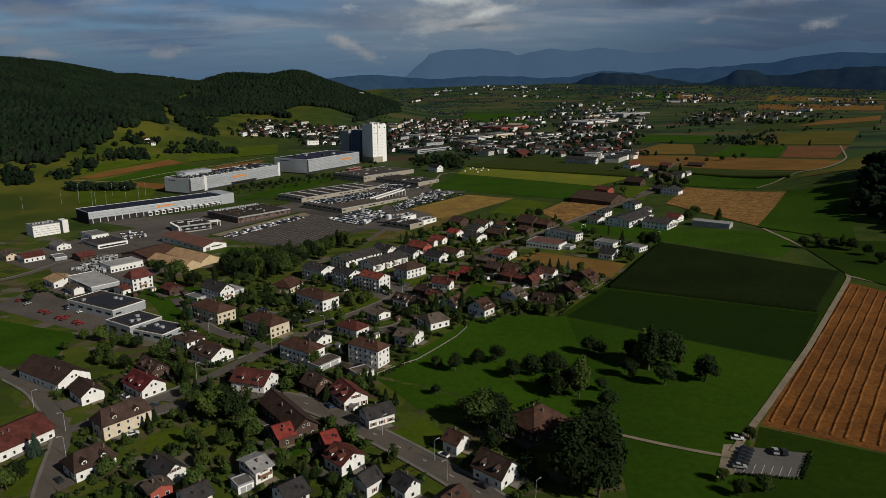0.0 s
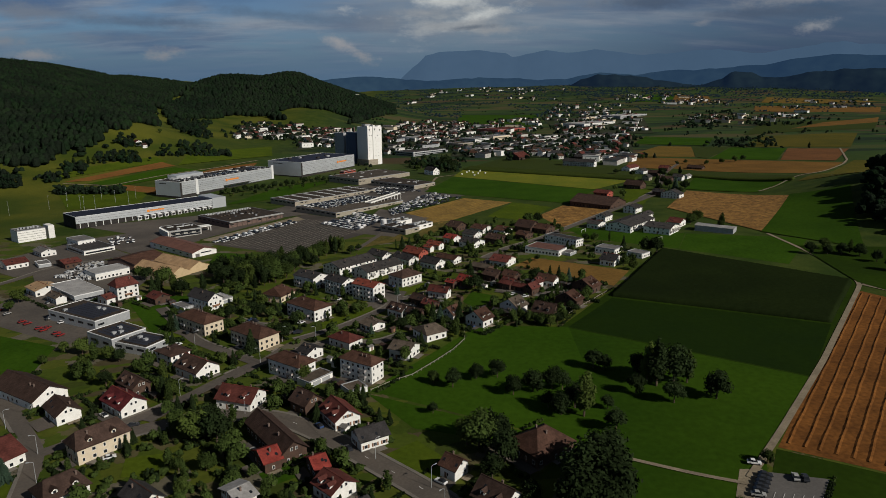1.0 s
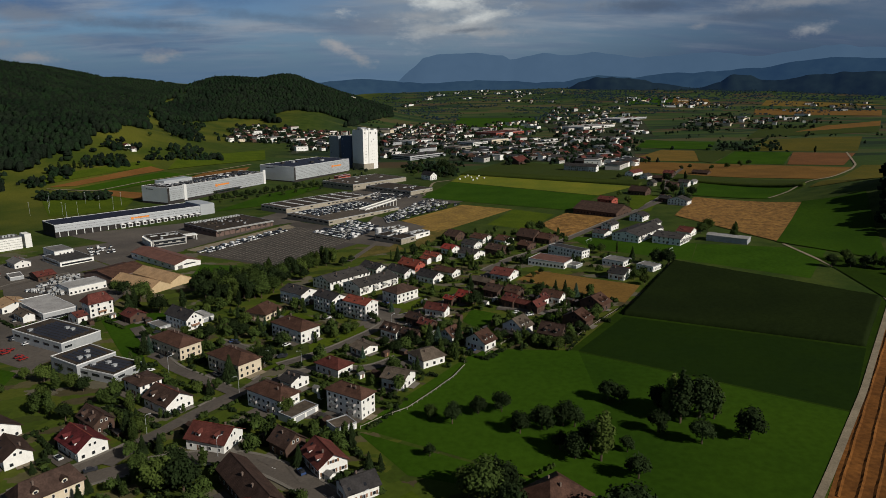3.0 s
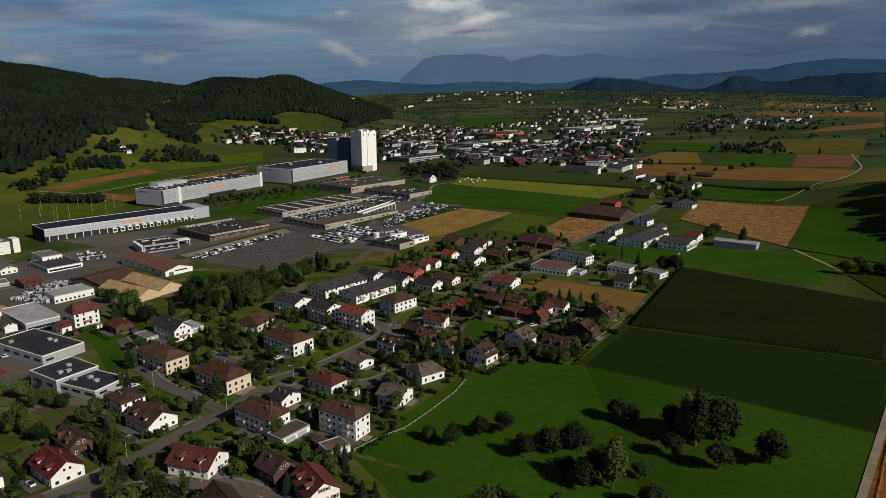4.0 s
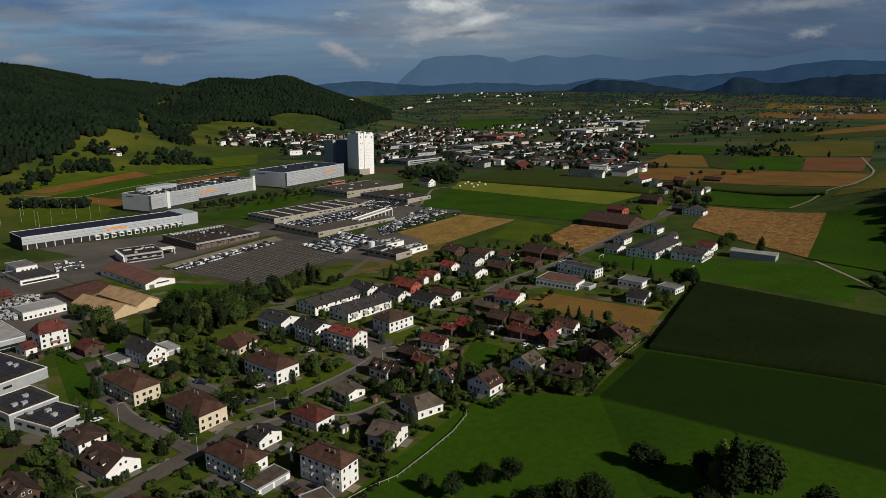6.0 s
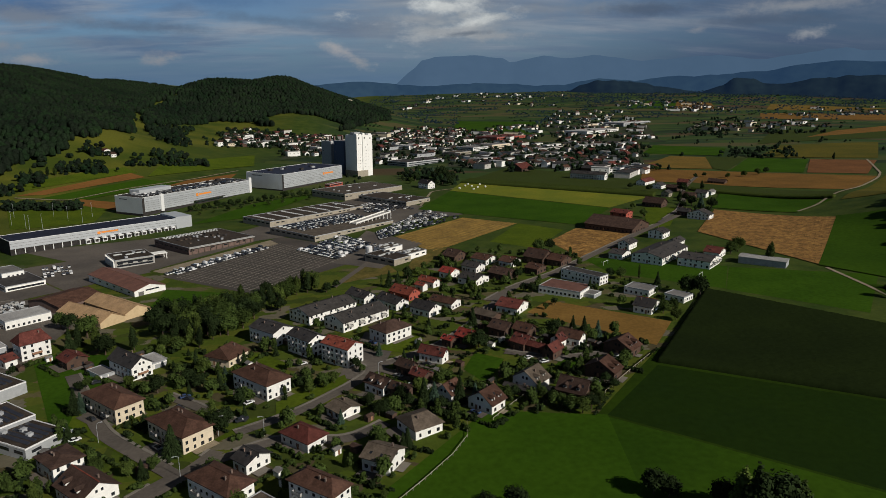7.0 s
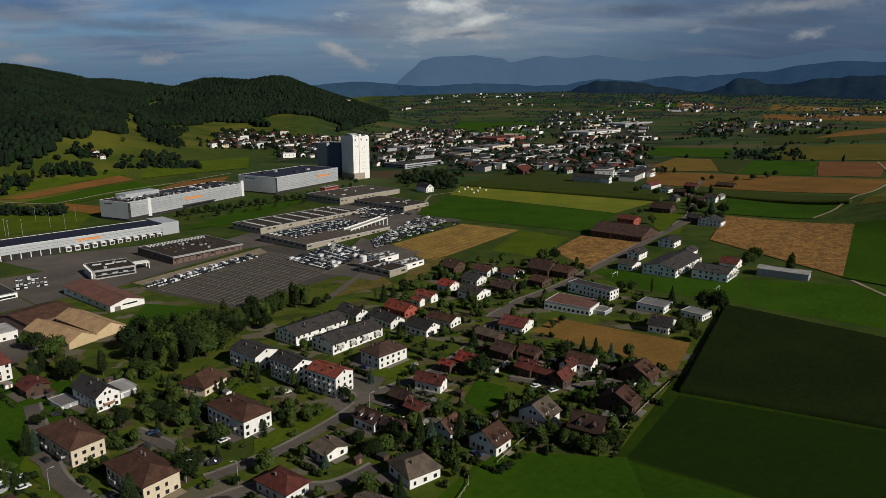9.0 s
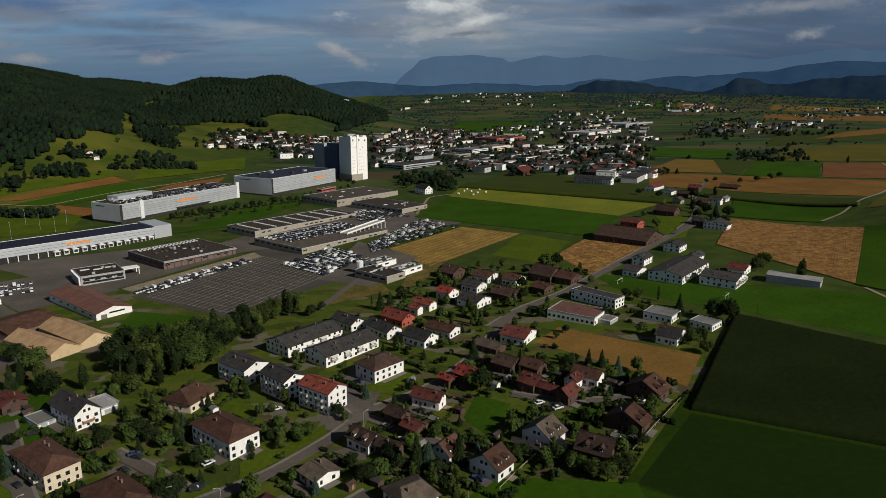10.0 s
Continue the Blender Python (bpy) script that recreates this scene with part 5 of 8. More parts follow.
building("house", 6.1, 473.4, 55, 11.2, 16.7, 4.0, "a", 2.0, "brown", "white")
building("house", -0.3, 393.9, 62, 7.6, 13.5, 4.0, "a", 3.0, "dred", "white")
building("house", -12.0, 380.7, 50, 7.4, 9.3, 4.0, "a", 2.5, "dbrown", "timber")
building("house", -5.6, 370.7, 50, 7.5, 8.3, 4.0, "a", 2.2, "dred", "timber")
building("house", -22.5, 363.5, 50, 8.8, 12.1, 4.0, "a", 3.0, "dbrown", "white")
building("house", -13.4, 356.9, 61, 6.0, 9.8, 4.0, "a", 2.2, "dbrown", "timber")
building("bung", -35.2, 344.4, 45, 11.1, 10.1, 3.2, "a", 1.6, "gbrown", "white")
building("house", -5.3, 329.4, 35, 13.1, 14.0, 4.0, "bh", 2.6, "gbrown", "white")
building("house", 20.4, 345.1, 50, 10.4, 12.7, 4.0, "b", 4.2, "brown", "white")
building("house", 6.0, 353.6, 53, 9.4, 9.4, 4.0, "b", 3.8, "brown", "white")
building("house", 40.1, 363.1, 50, 11.1, 13.2, 4.0, "b", 4.2, "gbrown", "white")
building("flat", 34.4, 355.8, 57, 4.2, 13.6, 2.8, "a", 1.0, "dgrey", "timber")
building("house", 55.7, 350.9, 58, 11.2, 12.5, 4.0, "a", 4.5, "dbrown", "timber")
building("house", 71.9, 370.6, 53, 9.9, 14.6, 4.0, "b", 4.0, "brown", "timber")
building("house", 86.7, 395.5, 49, 11.6, 15.0, 4.0, "b", 4.0, "brown", "timber")
building("house", 42.0, 405.2, 46, 10.4, 9.0, 4.0, "a", 3.0, "dred", "timber")
building("flat", 46.6, 399.8, 51, 4.6, 12.4, 3.2, "a", 2.0, "dred", "timber")
building("house", 54.1, 393.1, 50, 9.8, 7.0, 4.0, "b", 3.0, "dred", "timber")
building("house", 66.0, 409.3, 54, 9.0, 12.7, 4.0, "a", 3.0, "brown", "white")
building("house", 59.0, 405.3, 50, 6.7, 7.0, 4.0, "b", 2.5, "dred", "white")
building("house", 16.6, 414.3, 50, 8.4, 11.5, 4.0, "a", 3.0, "bred", "timber")
building("house", 7.1, 411.2, 50, 6.0, 7.0, 4.0, "a", 1.5, "bred", "timber")
building("house", 34.1, 425.5, 50, 11.4, 11.1, 4.0, "a", 3.0, "dbrown", "timber")
building("house", 44.9, 421.1, 50, 9.6, 10.0, 4.0, "a", 3.0, "brown", "timber")
building("house", 43.4, 461.5, 58, 16.0, 14.3, 4.0, "a", 3.0, "dred", "white")
building("flat", 28.3, 449.7, 51, 10.1, 14.6, 3.0, "a", 1.8, "gbrown", "timber")
building("flat", 78.8, 492.3, 56, 18.6, 26.5, 4.3, "f", 0.0, "rust", "white")
building("flat", 95.2, 515.9, 44, 9.5, 29.0, 5.9, "f", 0.0, "dgrey", "white")
building("flat", 91.9, 483.7, 50, 9.0, 9.9, 2.2, "f", 0.0, "grey", "grey")
building("flat", 122.2, 485.6, 51, 13.0, 15.2, 4.0, "f", 0.0, "grey", "white")
building("flat", 139.4, 470.6, 43, 10.6, 12.0, 3.5, "f", 0.0, "grey", "white")
building("house", 116.0, 453.8, 55, 16.0, 11.5, 4.0, "a", 3.0, "black", "white")
building("house", 14.5, 583.1, 50, 16.0, 13.1, 4.0, "a", 4.0, "dbrown", "timber")
building("house", 35.6, 571.0, 50, 16.0, 14.5, 4.0, "a", 2.5, "brown", "white")
building("house", 52.7, 560.5, 50, 14.1, 11.5, 4.0, "a", 2.5, "brown", "white")
building("house", 26.6, 549.9, 50, 12.1, 13.6, 4.0, "a", 2.6, "dgrey", "white")
building("house", 25.0, 520.7, 50, 15.5, 15.7, 4.0, "a", 2.6, "dgrey", "white")
building("house", 44.9, 529.6, 50, 14.8, 15.5, 4.0, "a", 3.0, "dbrown", "timber")
building("house", 73.8, 567.4, 50, 16.0, 17.0, 4.5, "a", 5.0, "dbrown", "timber")
building("house", 87.3, 559.8, 50, 16.0, 12.9, 4.0, "a", 3.0, "brown", "timber")
building("house", 67.9, 539.6, 50, 13.4, 10.6, 4.0, "a", 2.4, "brown", "timber")
building("house", 9.8, 536.9, 50, 11.2, 11.1, 4.0, "a", 2.8, "bred", "white")
building("house", 133.2, 572.5, 50, 16.0, 11.5, 4.0, "a", 2.0, "dgrey", "white")
building("row", 161.6, 569.9, 50, 49.4, 22.8, 5.2, "b", 2.6, "dgrey", "white")
building("row", 180.0, 546.2, 50, 21.4, 22.6, 5.2, "a", 2.6, "dgrey", "white")
building("house", 146.3, 599.3, 50, 16.0, 10.2, 5.0, "b", 2.4, "dgrey", "white")
building("house", 181.8, 635.1, 50, 16.0, 13.6, 5.0, "b", 2.4, "dgrey", "white")
building("house", 183.0, 599.4, 50, 16.0, 9.4, 5.0, "b", 2.4, "dgrey", "white")
building("hall", 222.5, 542.5, 54, 12.7, 30.3, 4.5, "a", 0.8, "lgrey", "grey")
building("house", 199.9, 568.0, 50, 16.0, 12.0, 4.0, "a", 3.0, "dred", "white")
building("barn", 158.4, 675.8, 50, 35.5, 45.2, 4.2, "a", 6.0, "dbrown", "timber")
building("house", 174.6, 721.0, 50, 16.0, 17.0, 6.0, "a", 2.5, "dred", "red")
building("house", 265, 942, 50, 32, 13, 4.5, "b", 3.4, "dred", "white")
building("house", 270, 906, 50, 17, 13, 4.2, "b", 3.0, "dgrey", "white")
building("house", 279, 883, 50, 11, 14, 4.2, "a", 3.0, "dbrown", "timber")
building("barn", 225, 780, 50, 17, 21, 4.4, "a", 5.0, "dbrown", "timber")
building("house", 306, 923, 50, 13, 14, 5.0, "a", 3.4, "dred", "timber")
building("house", 293, 831, 50, 11, 13, 5.2, "a", 3.2, "dgrey", "white")
building("house", 276, 823, 50, 12, 14, 4.2, "a", 3.0, "dbrown", "timber")
building("house", 258, 842, 50, 12, 10, 4.2, "b", 3.0, "dgrey", "beige")
building("house", 236, 728, 50, 11, 12, 4.0, "a", 3.0, "black", "timber")
building("house", 244, 709, 50, 14, 21, 5.0, "b", 3.8, "dgrey", "white")
building("house", 310, 850, 50, 16, 8, 3.4, "b", 2.0, "grey", "white")
building("barn", 355, 940, 50, 14, 22, 2.6, "a", 3.0, "dbrown", "timber")
building("house", 193, 1015, 50, 11, 16, 7.0, "a", 4.0, "dgrey", "oldwhite")
building("house", 203, 1007, 50, 10, 16, 7.0, "a", 4.0, "dgrey", "oldwhite")
building("house", 212, 1000, 50, 10, 16, 7.0, "a", 4.0, "dgrey", "oldwhite")
building("house", 221, 993, 50, 10, 16, 7.0, "a", 4.0, "dgrey", "white")
building("flat", 261, 1056, 50, 13, 12, 9.0, "f", 0.0, "grey", "white")
building("flat", 285, 1090, 50, 10, 12, 8.0, "f", 0.0, "grey", "white")
building("flat", 302, 1104, 50, 13, 14, 9.0, "f", 0.0, "grey", "grey")
building("house", 270, 1130, 50, 30, 14, 6.0, "b", 4.0, "dred", "white")
building("house", 225, 1085, 50, 18, 16, 6.0, "a", 4.0, "black", "timber")
building("house", -491, 1118, 50, 12, 11, 4.5, "a", 3.0, "dred", "white")
building("house", -479, 1112, 50, 9, 9, 4.0, "b", 2.6, "dbrown", "white")
building("flat", -133, 985, 62, 28, 8, 6.5, "f", 0.0, "dred", "red")
building("flat", -302, 566, 50, 14, 22, 7.0, "f", 0.0, "grey", "white")
building("hallA", -302.5, 705.1, 47, 155.4, 32.0, 11.2, "f", 0.0, "navy", "metal")
building("hallB", -289.1, 889.5, 64, 167.7, 40.8, 17.6, "f", 0.0, "dgrey", "metal")
building("hallC", -191.8, 1033.6, 62, 129.4, 60.9, 20.0, "f", 0.0, "navy", "metal")
building("tower", -113.0, 1105.6, 50, 30.0, 24.0, 60.3, "f", 0.0, "grey", "white")
building("silo", -136.7, 1133.4, 50, 26.0, 22.0, 50.1, "f", 0.0, "grey", "blue")
building("silo", -159.2, 1157.4, 50, 26.0, 22.0, 47.2, "f", 0.0, "grey", "grey")
building("works", -134.2, 793.9, 50, 122.3, 43.5, 4.6, "s", 0.0, "bitumen", "beige")
building("works", -94.5, 719.0, 50, 96.5, 62.0, 4.5, "s", 0.0, "felt", "beige")
building("works", -196.7, 666.8, 50, 60.7, 53.4, 6.0, "s", 0.0, "bitumen", "rustwall")
building("works", -95.8, 937.1, 50, 98.0, 58.2, 6.9, "f", 0.0, "felt", "beige")
building("works", -47.0, 866.8, 50, 39.7, 75.0, 5.3, "f", 0.0, "bitumen", "beige")
building("works", -34.7, 586.0, 50, 17.7, 29.9, 5.0, "f", 0.0, "bitumen", "beige")
building("works", -36.6, 618.3, 50, 19.7, 12.2, 4.5, "f", 0.0, "felt", "white")
building("works", -17.0, 597.1, 50, 21.0, 10.2, 4.5, "f", 0.0, "felt", "white")
building("works", -233.0, 606.0, 38, 28.0, 27.0, 6.6, "f", 0.0, "bitumen", "concrete")
building("shop", -207.7, 541.9, 50, 21.6, 65.6, 4.4, "a", 3.0, "rust", "white")
building("tan", -195.6, 470.5, 59, 15.9, 41.2, 3.8, "a", 4.0, "tan", "tan")
building("tan", -187.8, 486.3, 55, 16.9, 43.3, 3.9, "a", 4.0, "tan", "tan")
building("hall", -226.4, 502.4, 63, 30.5, 29.8, 4.4, "b", 3.0, "brown", "rustwall")
building("flat", -233.8, 470.0, 50, 23.6, 16.9, 5.0, "f", 0.0, "lgrey", "white")
building("flat", -231.7, 424.8, 50, 18.3, 39.2, 5.0, "f", 0.0, "lgrey", "grey")
building("house", -197.9, 417.7, 50, 14.8, 11.9, 8.3, "bh", 4.5, "dred", "white")
building("house", -203.1, 405.1, 59, 7.0, 10.7, 4.0, "b", 2.0, "dred", "white")
building("house", -170.9, 403.8, 50, 10.9, 11.7, 4.0, "a", 2.6, "dred", "timber")
building("works", -198.3, 375.0, 61, 21.2, 41.5, 5.6, "s", 0.0, "bitumen", "grey")
building("works", -164.9, 337.6, 58, 18.9, 20.8, 6.6, "s", 0.0, "bitumen", "grey")
building("works", -148.3, 328.9, 66, 16.2, 22.1, 4.5, "s", 0.0, "bitumen", "grey")
building("villa", -125.5, 309.7, 53, 11.4, 13.7, 5.6, "h", 1.2, "dbrown", "white")
building("house", -108.9, 294.5, 54, 13.4, 17.0, 4.0, "a", 4.0, "dbrown", "white")
building("house", -130.1, 278.4, 51, 9.3, 14.5, 4.0, "a", 3.6, "dbrown", "timber")
building("house", -126.7, 261.6, 52, 12.0, 17.0, 4.0, "a", 4.0, "wine", "white")
building("house", -79.9, 262.3, 72, 12.9, 17.0, 4.0, "a", 4.0, "dred", "white")
building("house", -52.6, 256.1, 50, 10.2, 10.5, 4.0, "a", 4.0, "dbrown", "timber")
building("gable", -61.0, 308.6, 52, 11.2, 8.6, 4.0, "a", 2.4, "black", "white")
building("flat", -54.0, 281.7, 53, 13.4, 7.8, 2.8, "f", 0.0, "gbrown", "white")
building("flat", -35.7, 269.8, 37, 8.3, 7.6, 2.8, "f", 0.0, "gbrown", "white")
building("house", -46.3, 322.9, 53, 10.6, 15.3, 4.0, "h", 2.8, "dred", "white")
building("house", -16.7, 306.3, 64, 12.5, 11.6, 4.6, "a", 2.6, "gbrown", "white")
building("house", -37.9, 244.9, 34, 11.6, 15.0, 4.0, "a", 3.8, "dred", "white")
building("house", -24.9, 227.7, 32, 12.0, 9.6, 4.0, "b", 3.0, "black", "white")
building("barn", -58.3, 229.2, 38, 10.7, 30.8, 4.2, "a", 4.0, "dbrown", "timber")
building("house", -57.9, 216.1, 36, 7.2, 11.3, 4.0, "b", 2.6, "bred", "timber")
building("house", -40.2, 210.4, 31, 6.0, 10.2, 4.0, "b", 2.4, "bred", "timber")
building("house", -32.8, 198.2, 46, 10.9, 10.7, 4.0, "a", 3.0, "dred", "white")
building("house", -61.1, 194.2, 46, 7.5, 11.8, 4.8, "b", 1.5, "lgrey", "white")
building("flat", -63.5, 187.3, 40, 5.2, 5.7, 3.0, "f", 0.0, "grey", "white")
building("house", -46.0, 177.7, 44, 8.5, 10.9, 5.0, "b", 3.0, "black", "white")
building("house", -11.7, 180.9, 44, 7.8, 8.0, 4.0, "a", 3.0, "black", "white")
building("house", -23.8, 183.7, 50, 7.8, 8.1, 4.5, "b", 2.6, "black", "white")
building("house", -121.0, 229.6, 50, 19.5, 11.0, 5.9, "bh", 4.4, "dbrown", "cream")
building("house", -119.0, 201.5, 50, 14.5, 12.0, 4.0, "bh", 4.2, "dbrown", "white")
building("house", -90.5, 194.8, 52, 9.0, 12.9, 4.0, "a", 3.4, "black", "white")
building("flat", -88.9, 184.5, 45, 8.3, 7.1, 4.0, "a", 1.5, "gbrown", "red")
building("house", -75.1, 178.0, 45, 9.0, 9.6, 5.0, "b", 2.6, "black", "white")
building("house", -148.4, 256.3, 47, 10.4, 14.9, 4.0, "a", 3.5, "dbrown", "white")
building("barn", -173.2, 276.3, 59, 15.9, 32.3, 4.2, "a", 4.5, "dbrown", "white")
building("barn", -156.2, 219.9, 61, 20.9, 19.2, 4.2, "b", 4.0, "dred", "white")
building("barn", 33.5, 218.0, 37, 18.5, 15.5, 4.2, "h", 5.0, "brown", "timber")
building("house", 4.2, 206.3, 50, 8.4, 7.4, 4.0, "a", 2.8, "brown", "white")
building("house", 16.5, 188.2, 48, 11.0, 12.6, 4.0, "a", 4.5, "dbrown", "white")
building("house", 1.9, 171.0, 50, 9.2, 8.8, 5.0, "b", 2.5, "brown", "white")
building("flat", -363.6, 595.4, 50, 22.5, 16.2, 10.3, "f", 0.0, "grey", "white")
building("flat", -286.6, 551.0, 50, 24.5, 33.0, 3.8, "f", 0.0, "dgrey", "white")
building("house", -318.4, 500.5, 50, 16.0, 17.0, 4.0, "b", 2.5, "dred", "white")
building("house", -338.1, 504.5, 50, 9.8, 17.0, 4.0, "a", 2.5, "gbrown", "cream")
building("house", -276.7, 499.4, 50, 12.9, 17.0, 4.0, "b", 2.0, "dred", "timber")
building("house", -316.2, 537.2, 50, 12.6, 17.0, 4.0, "a", 2.5, "grey", "white")
building("house", -256.9, 431.3, 50, 16.0, 17.0, 4.2, "a", 2.2, "tan", "white")
building("house", -236.2, 410.3, 50, 7.7, 14.9, 4.0, "a", 2.2, "gbrown", "white")
building("flat", -297.7, 502.1, 41, 8.4, 13.7, 2.7, "f", 0.0, "grey", "grey")
building("gable", -10.7, 965.0, 38, 12.8, 21.7, 6.0, "a", 5.0, "black", "white")
building("barn", 129.6, 1119.6, 50, 32.2, 26.0, 5.0, "b", 7.0, "dred", "timber")
building("flat", 438.9, 1997.2, 50, 192.7, 68.0, 9.0, "f", 0.0, "lgrey", "white")
building("flat", 620.3, 2290.9, 50, 205.3, 66.5, 9.0, "f", 0.0, "lgrey", "grey")
building("flat", 166.0, 1817.7, 50, 128.3, 66.1, 9.0, "f", 0.0, "dred", "red")
building("flat", 125.1, 1512.3, 50, 63.1, 30.9, 12.0, "f", 0.0, "grey", "cream")
building("flat", -42.8, 1579.7, 50, 86.4, 41.6, 9.0, "f", 0.0, "lgrey", "white")
building("flat", -32.8, 1258.6, 50, 96.0, 46.6, 7.0, "f", 0.0, "dgrey", "grey")
building("flat", 75.8, 1477.9, 50, 51.4, 43.3, 10.0, "f", 0.0, "grey", "white")
building("flat", 216.4, 1455.3, 50, 102.3, 30.9, 7.0, "f", 0.0, "grey", "oldwhite")
building("flat", 165.1, 1323.4, 50, 50.7, 26.9, 7.0, "f", 0.0, "dgrey", "white")
building("flat", 42.8, 1390.9, 50, 50.0, 28.9, 8.0, "f", 0.0, "gbrown", "beige")

# ---- the towns further off: houses of a few patterns ----


def far_pattern(seed):
    rnd = random.Random(seed)
    w, d, he, rise = rnd.uniform(10, 18), rnd.uniform(9, 12), rnd.uniform(4.5, 8.5), rnd.uniform(2, 4)
    roof = rnd.choice(("brown", "dbrown", "dred", "dbrown", "dgrey", "gbrown", "brown", "dgrey"))
    wall = rnd.choice(("white", "white", "oldwhite", "cream", "white", "timber", "oldwhite"))
    if seed % 7 == 3:
        w, d, he, rise, roof, wall = 26, 13, 9.5, 0.4, "lgrey", "white"
    if seed % 7 == 5:
        w, d, he, rise, roof, wall = 46, 22, 7.5, 0.6, rnd.choice(("grey", "dgrey")), rnd.choice(("grey", "oldwhite"))
    return w, d, he, rise, roof, wall


FAR = {}


def far_house(x, y, turn, seed):
    if seed not in FAR:
        w, d, he, rise, roof, wall = far_pattern(seed)
        ob = thing("town_house", x, y, turn, f"distant {WALLS[wall]} town house with a {ROOFS[roof]} roof", "house", "houses of the town")
        body = part("wall", house_walls(w, d, he, rise, 0, 0.5, 0.24, "x"), "wall_" + wall, ob)
        part("roof", gable_roof(w, d, he, rise, 0, 0.24, "x"), "tiles_" + roof, ob)
        for k in (-.3, 0, .3):
            part("window", shared(("far", 1.6, 1.5), lambda: boxes_mesh("window", (-.8, -.05, 0, .8, .05, 1.5))), "glass", body, m=pose(k * w, -d / 2 + .5, he * .5))
        FAR[seed] = ob
        return ob
    return copy_thing(FAR[seed], pose(x, y, ground_z(x, y), 0, 0, turn))


def quarter(count, kind, a, b, c, d):
    rnd = random.Random(count * 13 + int(a[0]))
    taken = []
    count = int(count * (1.3 if kind == "town" else 1.0))
    for _ in range(count * 12):
        if len(taken) >= count:
            break
        x, y = bilinear(a, b, c, d, rnd.random(), rnd.random())
        if any(math.hypot(x - p, y - q) < (15 if kind == "town" else 22) for p, q in taken):
            continue
        taken.append((x, y))
        turn, seed = rnd.choice((50, 140, 40, 60, -20)) + rnd.uniform(-6, 6), rnd.randrange(14)
        PLOTS.append((x, y, 9))
        if kind == "town" and y < 1560:
            far_house(x, y, turn, seed)
        else:
            DISTANT.append((x, y, turn, seed))


DISTANT = []
quarter(48, "town", (-421, 1405), (-248, 1581), (-271, 1724), (-468, 1645))
quarter(26, "town", (-269, 1268), (-183, 1456), (-227, 1778), (-318, 1696))
quarter(70, "town", (-96, 1223), (36, 1448), (73, 2214), (-147, 1959))
quarter(70, "town", (-97, 1649), (219, 1576), (327, 2303), (-131, 2182))
quarter(55, "town", (21, 1208), (201, 1170), (265, 1566), (41, 1628))
quarter(44, "town", (201, 1170), (304, 1139), (436, 1541), (327, 1758))
quarter(36, "town", (297, 1673), (513, 1630), (677, 2272), (355, 2369))
quarter(24, "town", (135, 1190), (280, 985), (330, 1110), (160, 1270))
quarter(10, "town", (60, 1160), (115, 1180), (140, 1250), (50, 1240))
quarter(40, "far", (355, 2369), (677, 2272), (772, 2868), (495, 2964))
quarter(22, "far", (764, 3105), (1178, 3032), (1280, 3424), (852, 3345))
quarter(26, "far", (685, 1958), (870, 1789), (1095, 2219), (865, 2394))
quarter(16, "far", (83, 3296), (570, 3114), (599, 3933), (163, 3969))
quarter(12, "far", (971, 2216), (1185, 1977), (1586, 2676), (1199, 2665))
quarter(6, "town", (-486, 1748), (-352, 1737), (-344, 1697), (-483, 1654))
quarter(16, "far", (-350, 2201), (-23, 3694), (40, 4170), (-307, 2382))
quarter(12, "far", (-25, 3868), (652, 3551), (732, 3975), (41, 4338))
quarter(22, "far", (925, 2851), (1174, 2801), (1277, 3095), (1050, 3151))
quarter(12, "far", (1490, 2810), (1708, 2707), (1917, 3054), (1678, 3108))


def joined_houses():
    """The houses too far off to tell apart, joined by their colours."""
    for tone, (wall_mat, roof_mat) in enumerate((("wall_white", "tiles_dbrown"), ("wall_oldwhite", "tiles_dred"), ("wall_cream", "tiles_dgrey"))):
        for which, mat, name in (("wall", wall_mat, "distant_house_walls"), ("roof", roof_mat, "distant_house_roofs")):
            v, f = [], []
            for x, y, turn, seed in DISTANT:
                if seed % 3 != tone:
                    continue
                w, d, he, rise, roof, wall = far_pattern(seed)
                me = house_walls(w, d, he, rise, 0, 0.5, 0.24, "x") if which == "wall" else gable_roof(w, d, he, rise, 0, 0.24, "x")
                m = pose(x, y, ground_z(x, y), 0, 0, turn)
                b = len(v)
                v += [tuple(m @ q.co) for q in me.vertices]
                f += [tuple(b + i for i in p.vertices) for p in me.polygons]
                bpy.data.meshes.remove(me)
            tagged(part(name, raw_mesh(name, v, f), mat, None), "clustered small houses of towns far down the valley", "houses", kind="stuff")


joined_houses()

# ---- trees ----


